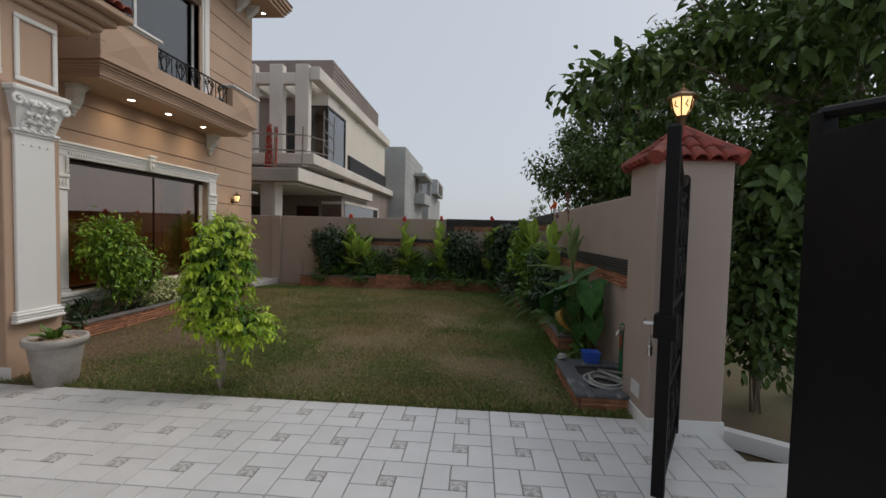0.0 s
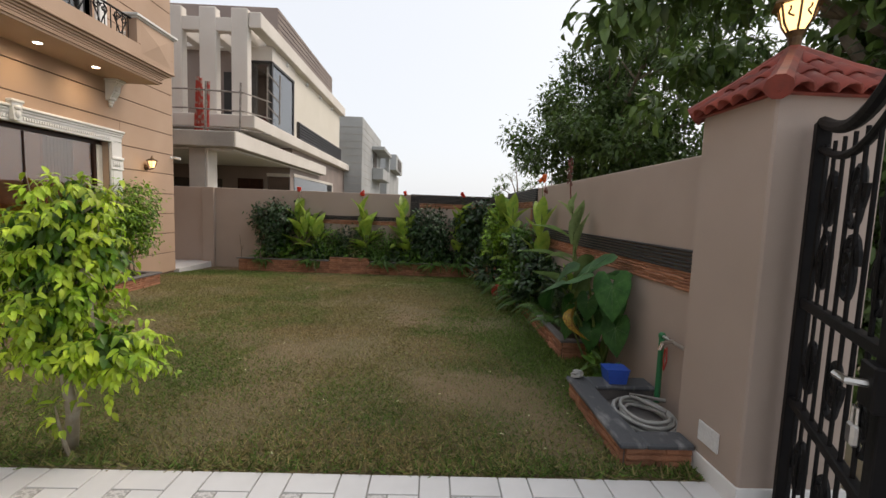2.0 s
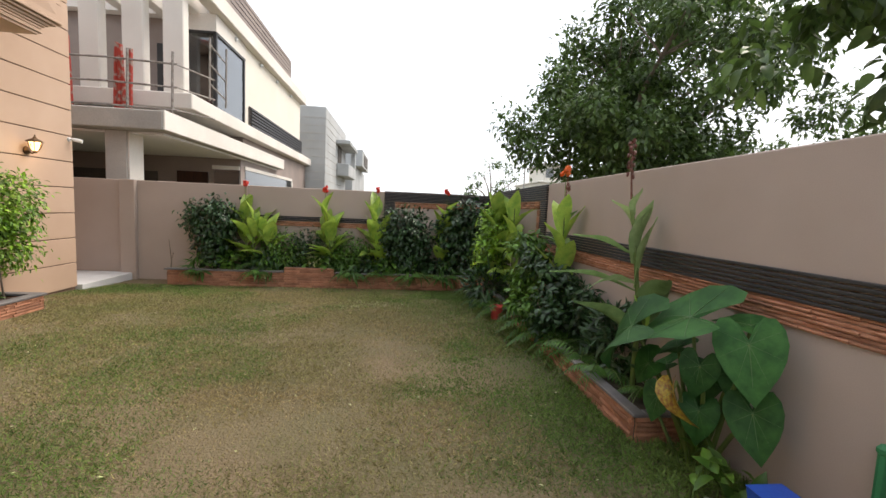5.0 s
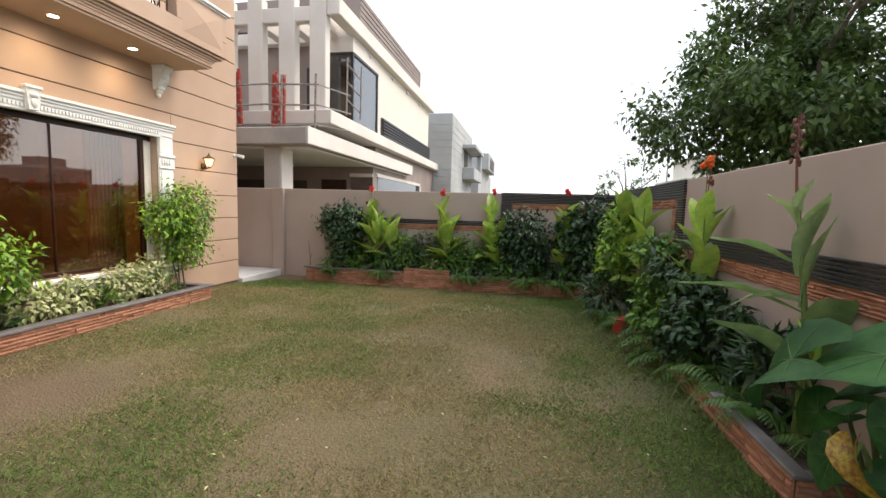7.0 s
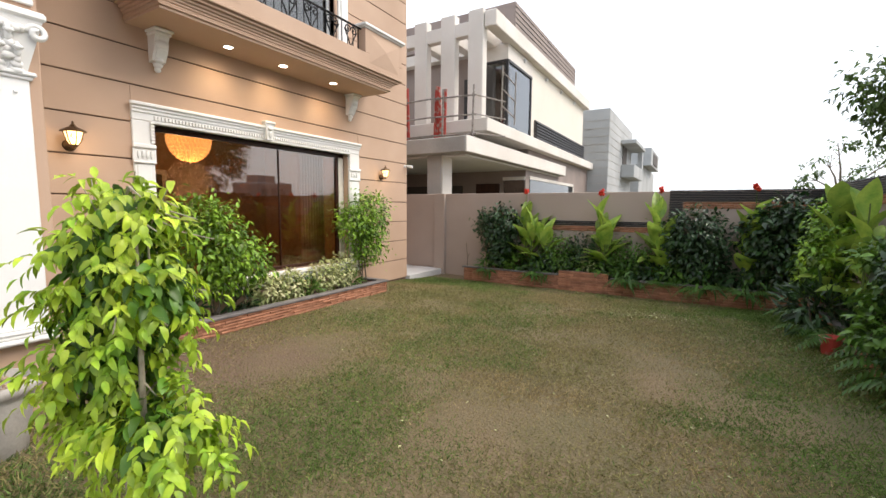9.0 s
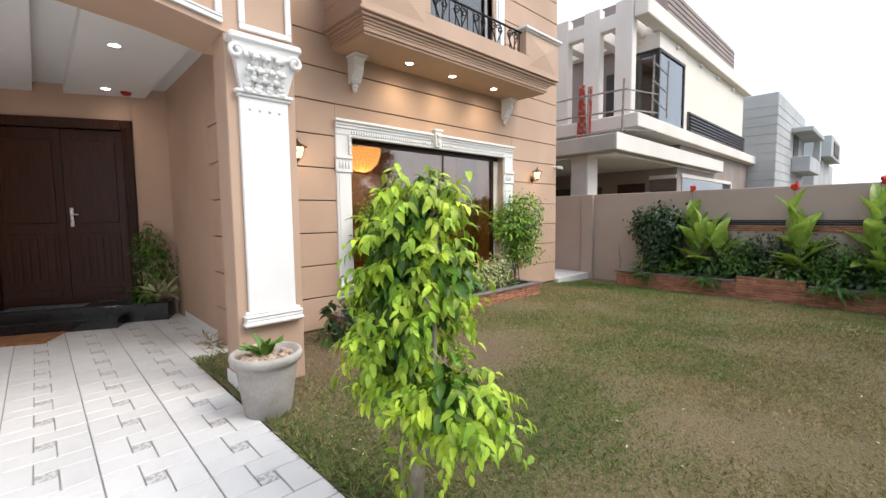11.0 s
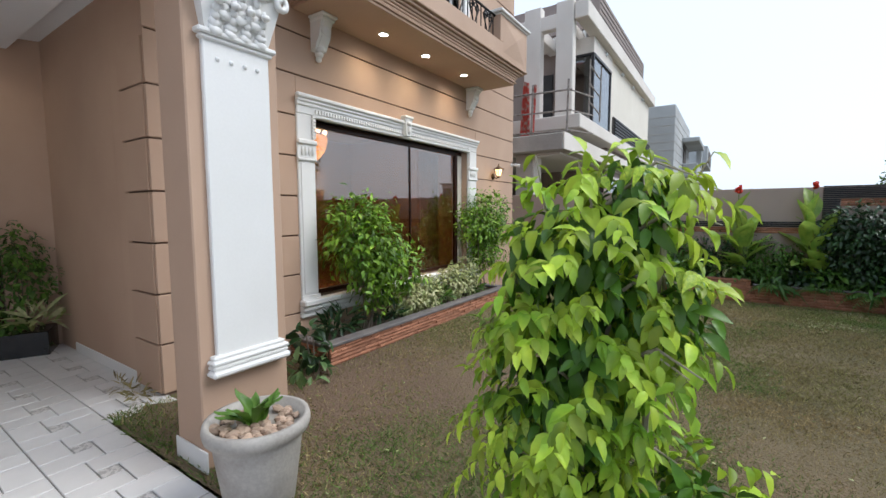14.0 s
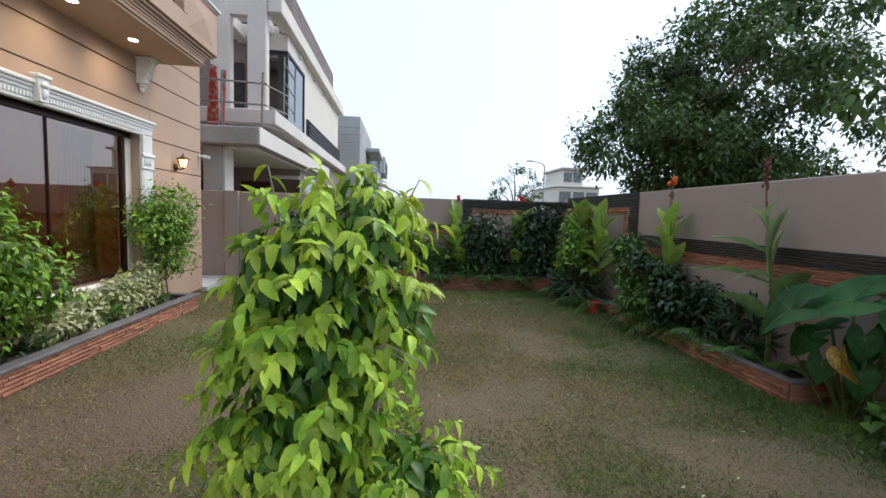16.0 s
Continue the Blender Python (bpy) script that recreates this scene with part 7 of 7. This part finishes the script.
for k in range(14):
    BL2.append((r_.uniform(-0.9, 0.9), r_.uniform(-0.8, 0.9), r_.uniform(0.9, 2.8), r_.uniform(0.25, 0.42), r_.uniform(0.25, 0.42), r_.uniform(0.3, 0.45)))
for x, y, z in ((-1.6, -0.2, 3.3), (-2.0, 0.0, 3.35), (-2.4, 0.15, 3.2), (-1.2, -0.3, 3.55), (-1.1, 1.0, 3.2), (-1.3, 1.5, 2.9), (-0.8, -0.3, 3.6), (-1.4, -0.25, 3.6), (-1.8, -0.1, 3.5), (-2.2, 0.1, 3.4), (-0.6, -0.2, 3.4)):
    BL2.append((x, y, z, 0.32, 0.3, 0.14))
tree("gate_tree", (3.55, 5.95, -0.1), "leafy roadside tree overhanging the gate pillar", ([(0.0, 0, 0), (0.05, -0.03, 0.9), (0.25, 0.05, 2.4)], [0.10, 0.085, 0.06]), [b for b in BL2[:44] if b[2] > 2.6][:12] + [(-1.3, -0.2, 3.3)], BL2, 15000, 0.13, L_TREE, 57, OVATE, 0.4)
part("second_stem", Shape().tube([(2.95, 5.75, -0.1), (2.9, 5.8, 0.6), (3.1, 5.85, 1.5)], [0.035, 0.03, 0.02], 7), M_BARK, bpy.data.objects["gate_tree"]).matrix_parent_inverse = pose(-3.55, -5.95, 0.1)
BL3 = [(r_.uniform(-1.7, 1.7), r_.uniform(-1.0, 1.0), r_.uniform(2.8, 4.3) + (k % 4 == 0) * 0.9, 0.5, 0.45, 0.25) for k in range(18)]
tree("distant_tree", (5.9, 34.0, -0.1), "small sparse tree on the open ground", ([(0, 0, 0), (0, 0, 2.2)], [0.12, 0.07]), BL3[:7], BL3, 900, 0.2, L_TREE, 58)
bush("verge_shrub", (2.75, 5.45, -0.1), "dark leafy roadside shrub against the pillar", "shrub", [(0, 0, 1.3, 0.35, 0.4, 0.7), (0.1, 0.1, 2.2, 0.4, 0.4, 0.6), (0, 0, 0.75, 0.34, 0.38, 0.3), (0.5, 0.2, 1.6, 0.4, 0.4, 0.8)], 4200, 0.10, L_TREE, seed=97, stems=5, clump=4)

# ---- drive tiles and grass, last ----
TS, A_ = 0.45, 0.62
q = Shape()
gp_ = 0.008
a, b = TS * A_, TS * (1 - A_)
e = 0.004
for x0, x1, y0, y1 in ((e, a, e, b), (a, TS - e, e, a), (b, TS - e, a, TS - e), (e, b, b, TS - e)):
    q.box(x0 + (gp_ / 2 if x0 > e else 0), x1 - (gp_ / 2 if x1 < TS - e else 0), y0 + (gp_ / 2 if y0 > e else 0), y1 - (gp_ / 2 if y1 < TS - e else 0), -0.012, 0.0, c=0.0025)
q.slot = 1
q.box(b + gp_ / 2, a - gp_ / 2, b + gp_ / 2, a - gp_ / 2, -0.012, -0.0005, c=0.0025)
tile = q.mesh("tile", M_TILE, M_MOTIF)
floor_ = bpy.data.objects["floor"]
rows = []
for j in range(18):
    for i in range(32):
        x, y = 1.95 - (i + 1) * TS, LAWN_Y - 0.01 - (j + 1) * TS
        if x > -12.5 and y > -3.0:
            rows.append((x, y))
rows += [(1.95 - (i + 1) * TS, LAWN_Y - 0.01) for i in range(17, 26)]
near = [r for r in rows if r[1] > 0.2 and r[0] > -10.4]
for x, y in near[:300]:
    part("tile", tile, None, floor_, at=pose(x, y, 0.0))
rest = Shape()
vs = [tuple(v.co) for v in tile.vertices]
fs = [(tuple(p.vertices), p.material_index) for p in tile.polygons]
for x, y in near[300:] + [r for r in rows if r not in set(near)]:
    o = len(rest.v)
    rest.v.extend((vx + x, vy + y, vz) for vx, vy, vz in vs)
    for f, k in fs:
        rest.f.append(tuple(i + o for i in f))
        rest.s.append(False)
        rest.k.append(k)
tagged(part("tiles_rest", rest, (M_TILE, M_MOTIF), floor_), kind="stuff")

# grass blades: denser on green patches, longer along the beds
gen = np.random.default_rng(7)
n = 520000
p = np.stack([gen.uniform(FX + 0.05, SIDE_X - 0.03, n), gen.uniform(LAWN_Y + 0.01, 12.70, n), np.zeros(n)], axis=1)
patch = np.array([noise.noise((x * 0.55 + 3, y * 0.55, 1.0)) + 0.5 * noise.noise((x * 1.9, y * 1.9, 4.0)) for x, y in p[:, :2]])
edge = np.maximum(np.exp(-(p[:, 1] - LAWN_Y) / 0.25), np.exp(-np.maximum(1.3 - p[:, 0], 0) / 0.35))
keep = (gen.random(n) < np.clip(0.82 + 0.4 * patch + 0.5 * edge, 0.74, 1.0) * (1 - 0.88 * np.exp(-((p[:, 0] + 4.8) / 1.0) ** 2 - ((p[:, 1] - 6.3) / 1.3) ** 2))) & ~((p[:, 0] < -5.24) & (p[:, 1] > 6.45) & (p[:, 1] < 10.45)) & ~((p[:, 0] > 1.13) & (p[:, 1] > 6.9)) & ~((p[:, 0] > 1.06) & (p[:, 1] > 10.36)) & ~((p[:, 0] > 0.94) & (p[:, 1] > 5.0) & (p[:, 1] < 6.06))
p = p[keep]
edge = edge[keep]
tip = unit(gen.normal(size=p.shape) * np.array([1, 1, 0.2]) + np.array([0, 0, 0.75]))
nor = unit(gen.normal(size=p.shape))
p[:, 2] = np.array([fall(y) for y in p[:, 1]]) - 0.012
BLADE = (np.array([(-0.09, 0, 0), (0.09, 0, 0), (0.02, 1.0, -0.2), (-0.02, 1.0, -0.2)]), [(0, 1, 2, 3)])
tall = gen.uniform(0.015, 0.040, len(p)) * (1 + 1.0 * edge)
lush = 0.75 / (1 + np.exp(-(p[:, 0] - 0.05) / 0.28)) * np.clip((p[:, 1] - 4.9) / 1.2, 0.3, 1) + 0.75 * np.exp(-((p[:, 0] + 3.1) / 1.0) ** 2 - ((p[:, 1] - 5.9) / 0.8) ** 2) + 0.62 * np.clip(2.4 * patch[keep] - 0.12, 0, 1) + 0.45 * np.exp(-(p[:, 1] - LAWN_Y) / 0.7) + 0.3 * np.clip((p[:, 1] - 11.2) / 1.2, 0, 1) + 0.6 * np.exp(-((p[:, 0] + 4.3) / 0.9) ** 2 - ((p[:, 1] - 8.6) / 0.9) ** 2)
green = gen.random(len(p)) < lush
for which, stuff, words in ((~green, L_GRASS, "short patchy green and straw-coloured lawn grass"), (green, L_GRASSG, "short green lawn grass along the side bed")):
    tagged(part("grass", leaf_mesh("grass", BLADE, p[which], tip[which], nor[which], tall[which], stuff), None), words, "grass", kind="stuff")
# fallen leaves and chips on the lawn
m = 420
p = np.stack([gen.uniform(-5.3, 1.2, m), gen.uniform(5.0, 12.6, m), np.full(m, 0.012)], axis=1)
p[:160, 0], p[:160, 1] = gen.normal(-1.0, 0.35, 160), gen.normal(10.95, 0.16, 160)
p[:, 2] += np.array([fall(y) for y in p[:, 1]])
tagged(part("litter", leaf_mesh("litter", SIMPLE, p, gen.normal(size=(m, 3)) * np.array([1, 1, 0.1]), np.tile(np.array([0, 0, 1.0]), (m, 1)), gen.uniform(0.015, 0.035, m), L_VARIE), None), "small pale dry leaves scattered on the lawn", "leaf litter", kind="stuff")
